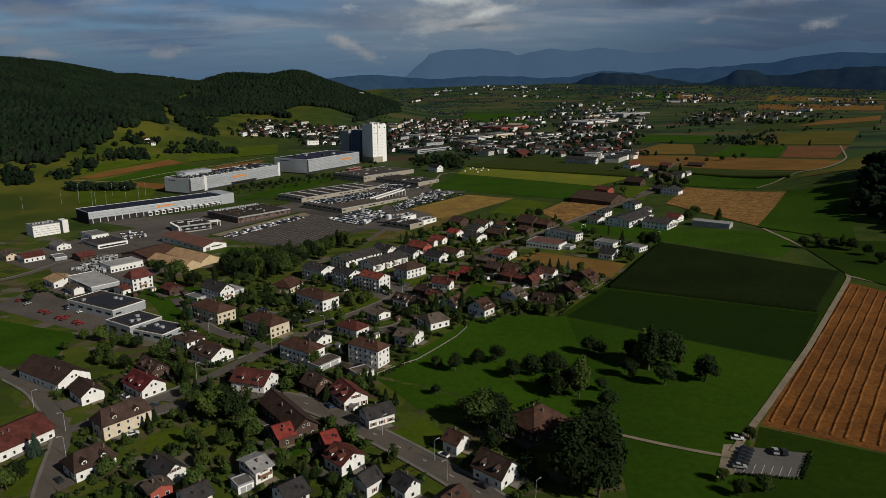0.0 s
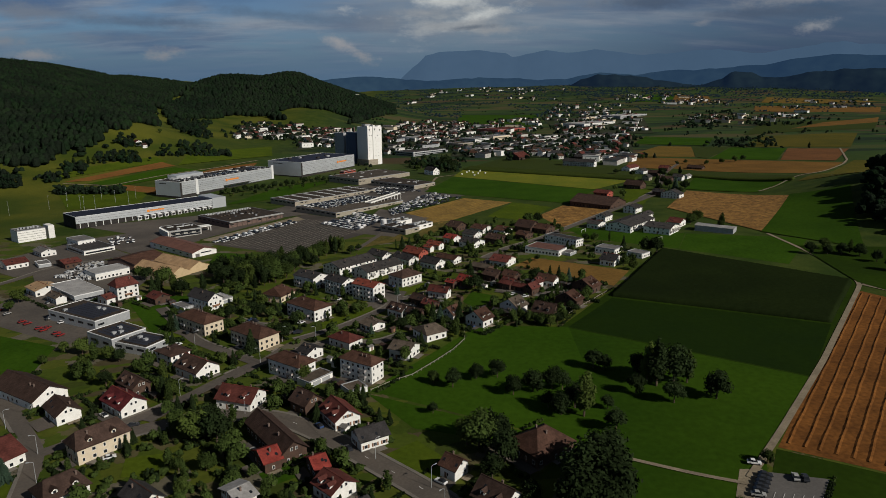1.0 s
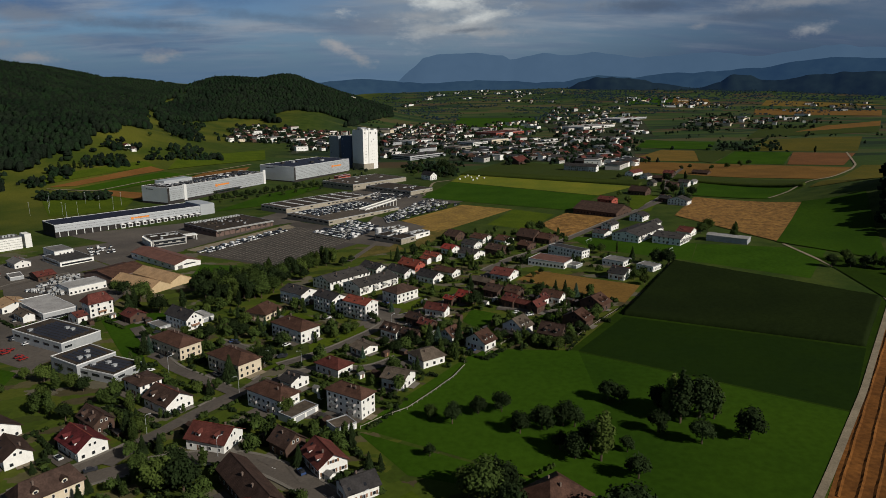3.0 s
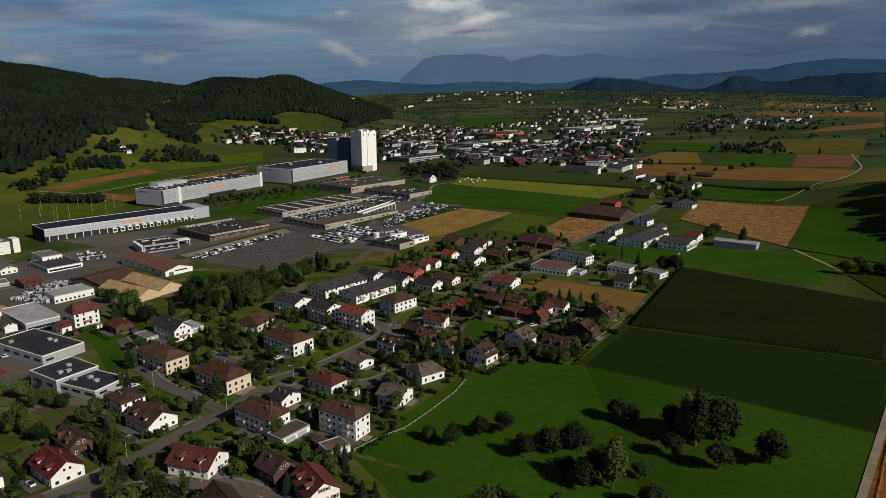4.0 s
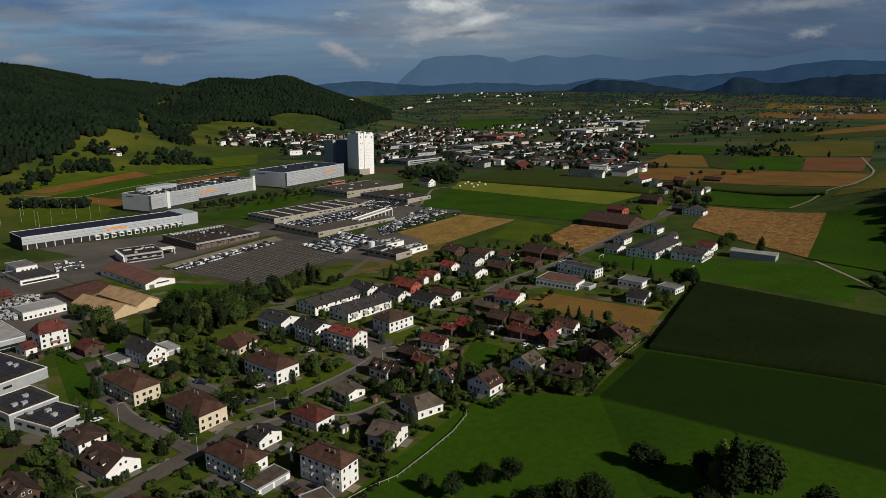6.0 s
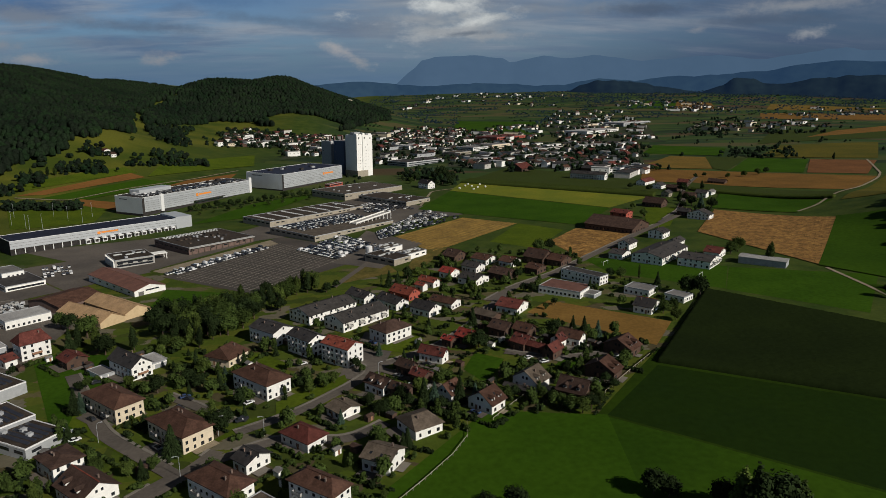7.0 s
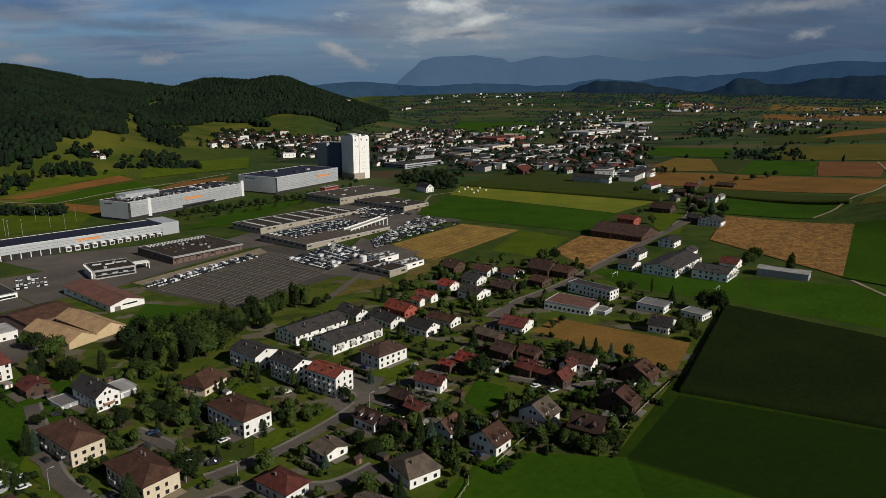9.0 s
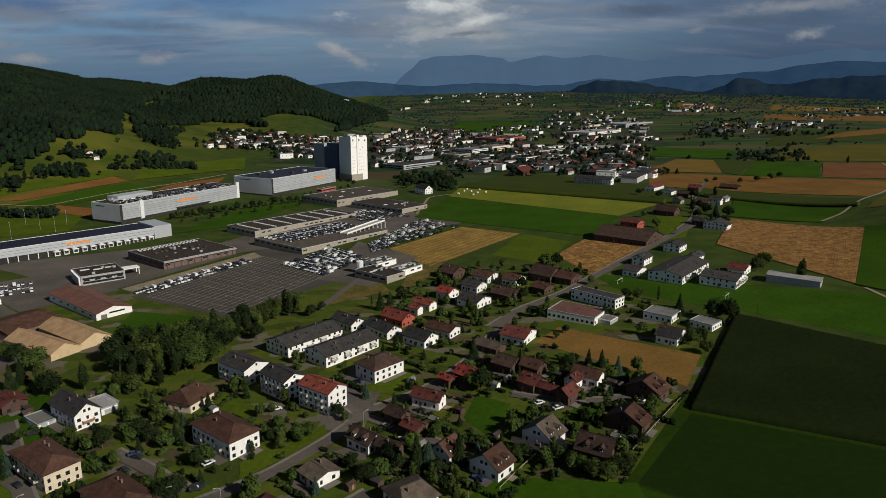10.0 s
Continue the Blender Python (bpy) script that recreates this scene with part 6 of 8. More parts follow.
def leaf_mesh(name, lobes, count, size, rnd, flat=1.0, droop=0.0):
    """A crown of many small leaf clumps, set in the outer part of several lobes (x, y, z, rx, rz)."""
    v, f = [], []
    weights = [l[3] ** 2 * l[4] for l in lobes]
    for _ in range(count):
        lx, ly, lz, rx, rz = rnd.choices(lobes, weights)[0]
        a, u = rnd.uniform(0, 2 * pi), rnd.uniform(-0.75, 1)
        s = math.sqrt(max(0, 1 - u * u))
        r = rnd.uniform(0.62, 1.08)
        cx, cy, cz = lx + rx * r * s * cos(a), ly + rx * r * s * sin(a), lz + rz * r * u
        n = Vector((s * cos(a), s * sin(a), u + 0.5)).normalized()
        n = (n + Vector((rnd.uniform(-.7, .7), rnd.uniform(-.7, .7), rnd.uniform(-.5, .5)))).normalized()
        t1 = n.orthogonal().normalized()
        t1.rotate(Matrix.Rotation(rnd.uniform(0, 2 * pi), 3, n))
        t2 = n.cross(t1)
        k = size * rnd.uniform(0.6, 1.35)
        c0 = Vector((cx, cy, cz))
        b = len(v)
        v += [tuple(c0 + t1 * k - n * k * .15), tuple(c0 + t2 * k * .75), tuple(c0 - t1 * k - n * k * .15), tuple(c0 - t2 * k * .75)]
        f += [(b, b + 1, b + 3), (b + 1, b + 2, b + 3)]
    # a dense, ragged heart, so that the crown is not seen through everywhere
    for lx, ly, lz, rx, rz in lobes:
        b, rings = len(v), 4
        for i in range(rings):
            u = -0.9 + 1.8 * i / (rings - 1)
            s = math.sqrt(max(0.05, 1 - u * u))
            for k in range(7):
                q = rnd.uniform(0.45, 0.78)
                v.append((lx + rx * q * s * cos(k * 2 * pi / 7), ly + rx * q * s * sin(k * 2 * pi / 7), lz + rz * 0.75 * u))
        f += [(b + i * 7 + k, b + i * 7 + (k + 1) % 7, b + i * 7 + 7 + (k + 1) % 7, b + i * 7 + 7 + k) for i in range(rings - 1) for k in range(7)]
        f += [tuple(b + k for k in range(6, -1, -1)), tuple(b + (rings - 1) * 7 + k for k in range(7))]
    return raw_mesh(name, v, f)


def trunk_mesh(rnd, tall, r, limbs):
    """A tapered trunk with limbs."""
    v, f = [], []

    def tube(p, q, r0, r1):
        p, q = Vector(p), Vector(q)
        ax = (q - p).normalized()
        s = ax.orthogonal().normalized()
        t = ax.cross(s)
        b = len(v)
        for c, rad in ((p, r0), (q, r1)):
            v.extend(tuple(c + (s * cos(k * pi / 3) + t * sin(k * pi / 3)) * rad) for k in range(6))
        f.extend((b + k, b + (k + 1) % 6, b + 6 + (k + 1) % 6, b + 6 + k) for k in range(6))
    tube((0, 0, -0.3), (0, 0, tall * .5), r, r * .7)
    tube((0, 0, tall * .5), (0.02, 0.01, tall), r * .7, r * .2)
    for k in range(limbs):
        a = k * 2.4 + rnd.uniform(-.3, .3)
        z = tall * rnd.uniform(.4, .75)
        tube((0, 0, z), (cos(a) * tall * .3, sin(a) * tall * .3, z + tall * .28), r * .45, r * .12)
    return raw_mesh("trunk", v, f)


# all tree patterns are one metre tall and scaled as they are planted
PATTERN = {}


def tree_patterns():
    rnd = random.Random(5)
    for i in range(5):
        lobes = [(0, 0, 0.60, 0.33, 0.36)] + [(cos(k * 1.26 + i) * .25, sin(k * 1.26 + i) * .25, rnd.uniform(.34, .72), rnd.uniform(.17, .25), rnd.uniform(.18, .26)) for k in range(5)]
        PATTERN["broad", i] = (leaf_mesh("crown", lobes, 1150, 0.038, rnd), trunk_mesh(rnd, 0.6, 0.035, 5))
    for i in range(3):
        lobes = [(rnd.uniform(-.05, .05), rnd.uniform(-.05, .05), z, r, .2) for z, r in ((.3, .17), (.45, .2), (.62, .18), (.78, .14), (.9, .08))]
        PATTERN["tall", i] = (leaf_mesh("crown", lobes, 1150, 0.030, rnd), trunk_mesh(rnd, 0.7, 0.025, 4))
    for i in range(2):
        lobes = [(0, 0, z, .09 - abs(z - .45) * .07, .16) for z in (.2, .35, .5, .65, .8, .9)]
        PATTERN["poplar", i] = (leaf_mesh("crown", lobes, 900, 0.025, rnd), trunk_mesh(rnd, 0.8, 0.018, 2))
    for i in range(3):
        v, f = [], []
        for k in range(620):
            z = 0.1 + 0.9 * rnd.random() ** 1.25
            tier = 0.85 + 0.3 * ((z * 9) % 1)
            r = (1.03 - z) * 0.30 * (1.25 - 0.4 * tier) * rnd.uniform(.55, 1.1)
            a = rnd.uniform(0, 2 * pi)
            c0 = Vector((r * cos(a), r * sin(a), z - r * .25))
            out = Vector((cos(a), sin(a), -0.45)).normalized()
            side = Vector((-sin(a), cos(a), 0))
            s = 0.05 * rnd.uniform(.6, 1.3) * (1.2 - z * .6)
            b = len(v)
            v += [tuple(c0 - out * s), tuple(c0 + side * s * .6), tuple(c0 + out * s * 1.4), tuple(c0 - side * s * .6), tuple(c0 + Vector((0, 0, s * .5)))]
            f += [(b, b + 1, b + 4), (b + 1, b + 2, b + 4), (b + 2, b + 3, b + 4), (b + 3, b, b + 4)]
        b = len(v)
        for z, r in ((.1, .2), (.35, .15), (.6, .1), (.98, .01)):
            v += [(r * cos(k * pi / 4) * rnd.uniform(.7, 1), r * sin(k * pi / 4) * rnd.uniform(.7, 1), z) for k in range(8)]
        f += [(b + j * 8 + k, b + j * 8 + (k + 1) % 8, b + j * 8 + 8 + (k + 1) % 8, b + j * 8 + 8 + k) for j in range(3) for k in range(8)]
        PATTERN["conifer", i] = (raw_mesh("crown", v, f), trunk_mesh(rnd, 0.7, 0.022, 0))
    for i in range(3):
        lobes = [(rnd.uniform(-.35, .35), rnd.uniform(-.35, .35), .42, rnd.uniform(.3, .42), .45) for k in range(3)]
        PATTERN["shrub", i] = (leaf_mesh("crown", lobes, 70, 0.18, rnd), trunk_mesh(rnd, 0.5, 0.03, 3))


tree_patterns()
LIGHT = {}
for n_light in range(3):
    r_light = random.Random(40 + n_light)
    LIGHT["broad", n_light] = leaf_mesh("crown", [(0, 0, .6, .33, .36), (.2, .1, .45, .24, .24), (-.2, -.12, .5, .24, .25)], 360, 0.064, r_light)
    LIGHT["tall", n_light] = leaf_mesh("crown", [(0, 0, .35, .19, .22), (.03, .02, .6, .19, .22), (0, 0, .82, .12, .16)], 320, 0.050, r_light)
TREES = []
TONES = dict(broad=("leaf_mid", "leaf_dark", "leaf_mid", "leaf_light", "leaf_dark"), tall=("leaf_mid", "leaf_light", "leaf_dark"), poplar=("leaf_light", "leaf_mid"), conifer=("leaf_dark", "leaf_blue", "leaf_dark"), shrub=("leaf_mid", "leaf_dark", "leaf_mid"))
SAYS = dict(broad="round-crowned broadleaf tree with dense green leaves", tall="tall narrow broadleaf tree with loose green leaves", poplar="slim upright columnar tree with light leaves", conifer="dark pointed conifer in a garden", shrub="low rounded garden shrub with green leaves")


def tree(kind, x, y, h):
    i = len(TREES)
    dark, kind = kind == "dark", "broad" if kind == "dark" else kind
    n = sum(1 for k in PATTERN if k[0] == kind)
    pick = (i * 7 + int(abs(x))) % n
    crown, trunk = PATTERN[kind, pick]
    tone = TONES[kind][pick % len(TONES[kind])]
    ob = thing("shrub" if kind == "shrub" else "conifer_tree" if kind == "conifer" else "broadleaf_tree", x, y, (i * 137) % 360, SAYS[kind], "shrub" if kind == "shrub" else "tree", "garden shrubs" if kind == "shrub" else "")
    ob.scale = (h * (0.92 + 0.2 * ((i * 37) % 10) / 10),) * 2 + (h,)
    top = part("crown", crown, None, ob)
    if not crown.materials:
        crown.materials.append(MATS[tone])
    if dark:
        top.data = shared(("dark", pick), lambda: crown.copy())
        top.data.materials[0] = MATS["leaf_dark"]
    part("trunk", trunk, "bark", ob)
    TREES.append((x, y))
    return ob


tree("dark", 5, 270, 8.8)
tree("dark", 15, 277, 7.5)
tree("dark", 24, 278, 8.8)
tree("dark", 29, 261, 8.8)
tree("dark", 37, 263, 10.0)
tree("dark", 45, 265, 10.0)
tree("dark", 49, 264, 8.8)
tree("dark", 66, 284, 8.8)
tree("dark", 70, 282, 7.5)
tree("dark", 77, 258, 8.8)
tree("dark", 83, 274, 11.2)
tree("tall", 87, 264, 18.8)
tree("tall", 85, 270, 16.2)
tree("dark", 95, 267, 17.5)
tree("tall", 100, 266, 13.8)
tree("dark", 89, 249, 10.0)
tree("dark", 106, 251, 12.5)
tree("tall", 53, 241, 17.5)
tree("dark", 51, 248, 11.2)
tree("dark", 45, 243, 10.0)
tree("dark", 41, 249, 7.5)
tree("broad", 13, 222, 14)
tree("broad", 9, 224, 11)
tree("broad", 20, 224, 12)
tree("tall", 17, 227, 11)
tree("conifer", -19, 241, 6)
tree("dark", 43, 193, 19)
tree("dark", 50, 201, 17)
tree("dark", 49, 185, 17)
tree("dark", 39, 182, 18)
tree("dark", 53, 196, 14)
tree("dark", 62, 230, 9)
tree("dark", 48, 194, 18)
tree("dark", 21, 212, 12)
tree("dark", 16, 203, 9)
tree("dark", 46, 176, 15)
tree("dark", 42, 179, 15)
tree("dark", 26, 188, 8)
tree("broad", 104, 206, 5)
tree("broad", 85, 182, 5)
tree("broad", 87, 174, 6)
tree("broad", 95, 176, 6)
tree("broad", -89, 234, 13)
tree("dark", -80, 232, 14)
tree("broad", -99, 244, 8)
tree("dark", -87, 244, 10)
tree("broad", -73, 221, 9)
tree("conifer", -143, 211, 9)
tree("broad", -140, 195, 8)
tree("broad", -140, 190, 9)
tree("tall", -154, 289, 10)
tree("broad", -160, 292, 9)
tree("broad", -145, 284, 8)
tree("tall", -122, 289, 9)
tree("broad", -260, 410, 9)
tree("broad", -255, 393, 7)
tree("broad", -186, 326, 6)
tree("broad", -188, 311, 5)
tree("broad", -81, 187, 5)
tree("tall", -102, 194, 5)
tree("broad", -87, 214, 6)
tree("broad", -81, 201, 6)
tree("broad", -78, 214, 7)
tree("broad", -68, 209, 5)
tree("broad", -47, 194, 5)
tree("broad", -41, 190, 5)
tree("broad", -35, 187, 5)
tree("broad", -20, 186, 5)
tree("broad", -3, 248, 5)
tree("broad", 272, 474, 9)
tree("tall", 281, 459, 10)
tree("broad", -90, 510, 12)
tree("broad", -79, 519, 13)
tree("tall", -85, 524, 12)
tree("broad", -98, 496, 10)
tree("broad", -128, 440, 15)
tree("dark", -123, 446, 15)
tree("broad", -116, 449, 14)
tree("tall", -132, 437, 13)
tree("dark", -141, 445, 12)
tree("tall", -111, 459, 14)
tree("broad", -108, 476, 12)
tree("broad", -108, 438, 13)
tree("tall", -114, 432, 13)
tree("broad", -101, 463, 11)
tree("tall", -103, 490, 10)
tree("broad", -89, 476, 9)
tree("broad", -103, 448, 12)
tree("tall", -133, 464, 14)
tree("broad", -125, 471, 14)
tree("broad", -121, 479, 13)
tree("tall", -116, 491, 12)
tree("broad", -133, 419, 9)
tree("broad", -127, 418, 8)
tree("tall", -123, 424, 11)
tree("tall", -117, 421, 10)
tree("tall", -91, 489, 10)
tree("broad", -107, 514, 8)
tree("broad", -68, 510, 7)
tree("broad", -63, 519, 6)
tree("tall", -84, 340, 10)
tree("broad", -79, 338, 8)
tree("broad", -117, 369, 9)
tree("broad", -78, 355, 8)
tree("broad", -106, 376, 8)
tree("broad", -101, 373, 7)
tree("conifer", -90, 375, 9)
tree("broad", -104, 389, 8)
tree("broad", -52, 364, 5)
tree("broad", -47, 369, 7)
tree("broad", -43, 373, 6)
tree("broad", -57, 370, 5)
tree("broad", -35, 387, 6)
tree("conifer", -26, 402, 7)
tree("dark", 21, 405, 10)
tree("broad", 17, 406, 8)
tree("poplar", 24, 485, 11)
tree("conifer", 20, 439, 10)
tree("broad", 60, 423, 8)
tree("conifer", 80, 415, 9)
tree("broad", 59, 493, 7)
tree("broad", 54, 496, 6)
tree("conifer", 19, 345, 10)
tree("conifer", 16, 348, 9)
tree("conifer", 10, 350, 11)
tree("conifer", -4, 348, 12)
tree("broad", -6, 359, 8)
tree("conifer", 0, 348, 10)
tree("broad", 3, 344, 6)
tree("broad", 148, 481, 12)
tree("dark", 154, 476, 13)
tree("broad", 126, 436, 7)
tree("broad", 123, 447, 8)
tree("broad", 129, 450, 8)
tree("broad", 119, 517, 8)
tree("poplar", 130, 515, 9)
tree("broad", 221, 578, 12)
tree("broad", 213, 572, 10)
tree("broad", 113, 520, 7)
tree("broad", 133, 487, 5)
tree("broad", 56, 547, 9)
tree("broad", 78, 595, 11)
tree("broad", 87, 601, 10)
tree("broad", -18, 535, 9)
tree("conifer", -29, 517, 11)
tree("poplar", -34, 518, 8)
tree("broad", -11, 537, 8)
tree("conifer", -24, 525, 8)
tree("conifer", 39, 565, 6)
tree("poplar", 15, 561, 6)
tree("broad", 48, 533, 8)
tree("broad", 54, 526, 7)
tree("conifer", 29, 524, 6)
tree("conifer", 21, 514, 7)
tree("poplar", 11, 474, 7)
tree("broad", 52, 339, 7)
tree("broad", 56, 337, 7)
tree("broad", 60, 340, 7)
tree("broad", 64, 343, 6)
tree("broad", 49, 343, 6)
tree("broad", 46, 346, 6)
tree("broad", 43, 352, 5)
tree("broad", 32, 352, 6)
tree("broad", 29, 351, 6)
tree("broad", 73, 357, 5)
tree("broad", 71, 363, 5)
tree("broad", 57, 376, 5)
tree("conifer", 72, 396, 5)
tree("broad", 68, 468, 5)
tree("broad", 62, 461, 4)
tree("broad", -21, 341, 7)
tree("broad", -19, 342, 7)
tree("broad", -16, 345, 6)
tree("broad", -10, 348, 6)
tree("broad", -13, 354, 7)
tree("broad", -26, 350, 6)
tree("conifer", -35, 336, 6)
tree("conifer", -9, 386, 6)
tree("conifer", -14, 394, 6)
tree("broad", -32, 383, 4)
tree("tall", -149, 420, 12)
tree("broad", -183, 441, 13)
tree("conifer", -181, 428, 12)
tree("conifer", -182, 422, 12)
tree("tall", -168, 421, 13)
tree("broad", -161, 415, 12)
tree("broad", -205, 456, 10)
tree("dark", -200, 455, 10)
tree("tall", -122, 395, 6)
tree("tall", -119, 392, 5)
tree("broad", -133, 413, 6)
tree("broad", -152, 373, 5)
tree("broad", -151, 377, 5)
tree("broad", -132, 376, 6)
tree("broad", -127, 371, 5)
tree("conifer", -143, 352, 11)
tree("conifer", -141, 353, 9)
tree("conifer", -91, 317, 12)
tree("broad", -94, 309, 5)
tree("tall", -110, 265, 9)
tree("tall", -114, 268, 10)
tree("broad", -111, 272, 8)
tree("broad", -59, 283, 8)
tree("broad", -62, 285, 7)
tree("dark", -80, 331, 10)
tree("broad", -87, 337, 8)
tree("broad", -101, 305, 6)
tree("broad", -113, 308, 6)
tree("tall", -164, 312, 10)
tree("broad", -175, 322, 9)
tree("broad", -158, 314, 8)
tree("broad", -152, 311, 7)
tree("broad", -164, 302, 8)
tree("broad", -140, 292, 5)
tree("broad", -171, 332, 6)
tree("broad", 2, 367, 6)
tree("broad", -25, 288, 4)
tree("broad", -3, 275, 6)
tree("broad", -19, 283, 3)
tree("broad", -15, 287, 3)
tree("dark", 10, 994, 10)
tree("dark", 20, 977, 12)
tree("dark", 3, 972, 10)
tree("broad", 25, 1016, 10)
tree("broad", -53, 1086, 8)
tree("broad", -21, 1093, 8)
tree("tall", -511, 994, 13)
tree("tall", -505, 1001, 11)
tree("dark", -514, 981, 12)
tree("dark", -485, 1030, 12)
tree("tall", -475, 1040, 13)
tree("dark", -472, 1064, 10)
tree("tall", -491, 1022, 11)
tree("broad", -426, 1136, 9)
tree("broad", -418, 1155, 9)
tree("broad", -495, 1220, 8)
tree("broad", -405, 1187, 7)
tree("tall", -526, 966, 14)
tree("tall", -523, 978, 14)
tree("broad", -257, 860, 5)
tree("broad", -239, 878, 5)
tree("broad", -221, 900, 5)
tree("broad", -206, 917, 5)
tree("broad", -190, 931, 5)
tree("broad", -180, 945, 5)
tree("broad", -168, 953, 5)
tree("broad", -228, 883, 5)
tree("broad", -247, 865, 5)
tree("broad", -155, 960, 5)
tree("broad", 221, 786, 6)
tree("broad", 214, 781, 6)
tree("conifer", 249, 734, 9)
tree("broad", 245, 762, 6)
tree("conifer", 259, 746, 7)
tree("broad", 415, 999, 9)
tree("broad", 387, 985, 8)
tree("broad", 443, 1020, 10)
tree("broad", 462, 1035, 9)
tree("broad", 363, 1004, 7)
tree("broad", 346, 989, 7)
tree("tall", 636, 1172, 12)
tree("broad", 323, 1081, 8)
tree("dark", -151, 451, 14)
tree("dark", -150, 462, 15)
tree("tall", -141, 454, 15)
tree("broad", -139, 461, 15)
tree("broad", -130, 450, 15)
tree("tall", -129, 460, 15)
tree("tall", -122, 453, 15)
tree("broad", -119, 462, 15)
tree("broad", -112, 454, 14)
tree("tall", -113, 470, 14)
tree("broad", -107, 466, 13)
tree("broad", -104, 478, 13)
tree("tall", -100, 477, 12)
tree("tall", -96, 483, 12)
tree("broad", -96, 498, 11)
tree("broad", -91, 501, 12)
tree("tall", -86, 507, 12)
tree("tall", -80, 511, 13)
tree("tall", -75, 514, 12)
tree("dark", -142, 438, 13)
tree("tall", -131, 427, 12)
tree("broad", -128, 433, 13)
tree("tall", -122, 435, 13)
tree("dark", -119, 439, 13)
tree("broad", -112, 438, 12)
tree("dark", -266, 828, 7)
tree("broad", -261, 833, 9)
tree("broad", -250, 812, 5)
tree("dark", -254, 835, 8)
tree("dark", -249, 841, 6)
tree("broad", -238, 820, 4)
tree("broad", -243, 847, 10)
tree("dark", -237, 852, 7)
tree("broad", -226, 830, 6)
tree("dark", -231, 858, 9)
tree("broad", -225, 864, 8)
tree("broad", -215, 841, 5)
tree("dark", -218, 867, 6)
tree("dark", -212, 873, 10)
tree("broad", -202, 849, 4)
tree("broad", -205, 879, 7)
tree("dark", -199, 885, 9)
tree("broad", -189, 861, 6)
tree("dark", -192, 891, 8)
tree("broad", -186, 898, 6)
tree("broad", -176, 873, 5)
tree("dark", -179, 904, 10)
tree("dark", -171, 907, 7)
tree("broad", -162, 881, 4)
tree("broad", -164, 914, 9)
tree("dark", -157, 920, 8)
tree("broad", -148, 894, 6)
tree("dark", -150, 927, 6)
tree("tall", -143, 934, 10)
tree("broad", -134, 907, 5)
tree("dark", -27, 1032, 14)
tree("tall", -22, 1067, 12)
tree("dark", 0, 1026, 16)
tree("dark", 6, 1003, 17)
tree("dark", 13, 1035, 18)
tree("dark", 18, 1011, 16)
tree("dark", 11, 1072, 17)
tree("broad", -32, 1010, 9)
tree("dark", -40, 1058, 12)
tree("tall", -45, 1035, 10)
tree("conifer", -4, 1088, 14)
tree("conifer", 4, 1113, 13)
tree("dark", 24, 1045, 12)
tree("dark", -26, 1133, 12)
tree("dark", 274, 758, 12)
tree("dark", 256, 463, 9)
tree("dark", 266, 459, 8)
tree("dark", 275, 458, 9)
tree("dark", 283, 451, 10)
tree("dark", 285, 436, 9)
tree("dark", 281, 415, 9)
tree("dark", 63, 246, 6)
tree("tall", 254, 792, 13)
tree("broad", 195, 720, 9)
tree("dark", 285, 868, 12)
tree("broad", 199, 768, 7)
tree("tall", 310, 875, 12)
tree("dark", 262, 778, 11)
tree("conifer", 268, 770, 14)
tree("dark", 247, 760, 9)
tree("broad", 250, 880, 9)
tree("dark", 235, 905, 8)
tree("dark", 258, 727, 9)
tree("dark", 266, 806, 10)
tree("tall", 228, 545, 14)


def inside(x, y, quad):
    """Whether a spot lies in a quadrilateral."""
    turns = [(b[0] - a[0]) * (y - a[1]) - (b[1] - a[1]) * (x - a[0]) for a, b in zip(quad, quad[1:] + quad[:1])]
    return all(t > 0 for t in turns) or all(t < 0 for t in turns)


def clear(x, y, r):
    """Whether a spot is off the roads and away from buildings."""
    if any(math.hypot(x - p, y - q) < s * 0.85 + r for p, q, s in PLOTS):
        return False
    if any(inside(x, y, q) for q in CROPS):
        return False
    return all(math.hypot(x - p, y - q) > w / 2 + 1.6 for w, line in ROADS for p, q in line)


def gardens(count, a, b, c, d, small=0.7, seed=3):
    """Trees and shrubs scattered over the gardens between the houses."""
    rnd = random.Random(seed)
    for _ in range(count * 6):
        if count <= 0:
            break
        x, y = bilinear(a, b, c, d, rnd.random(), rnd.random())
        if not clear(x, y, 2.0):
            continue
        if rnd.random() < small:
            SHRUBS.append((x, y, rnd.uniform(1.4, 3.2), rnd.randrange(3)))
        elif len(TREES) > 330:
            SPARE.append((rnd.choice(("broad", "broad", "conifer", "tall")), rnd.randrange(3), x, y, rnd.uniform(4, 8.5)))
        else:
            tree(rnd.choice(("broad", "broad", "broad", "conifer", "tall")), x, y, round(rnd.uniform(4, 8.5), 1))
        count -= 1


SHRUBS = []
SPARE = []
HEDGES += [(109.2 + 1.02 * k * 1.02, 182.0 + 1.38 * k, 1.2) for k in range(11)] + [(108 - 1.5 * k, 181.4 + .33 * k, 1.0) for k in range(12)]
for n_hedge, (hx, hy, hh) in enumerate(HEDGES):
    if all(math.hypot(hx - p, hy - q) > s * 0.8 + .6 for p, q, s in PLOTS) and all(math.hypot(hx - p, hy - q) > w / 2 + .8 for w, line in ROADS for p, q in line):
        SHRUBS.append((hx, hy, hh, (n_hedge // 9) % 2))
gardens(300, (-30, 285), (60, 345), (120, 430), (-10, 520), seed=3)
gardens(270, (-130, 170), (0, 170), (-30, 270), (-140, 270), seed=4)
gardens(260, (-140, 270), (-35, 270), (-30, 420), (-150, 420), seed=5)
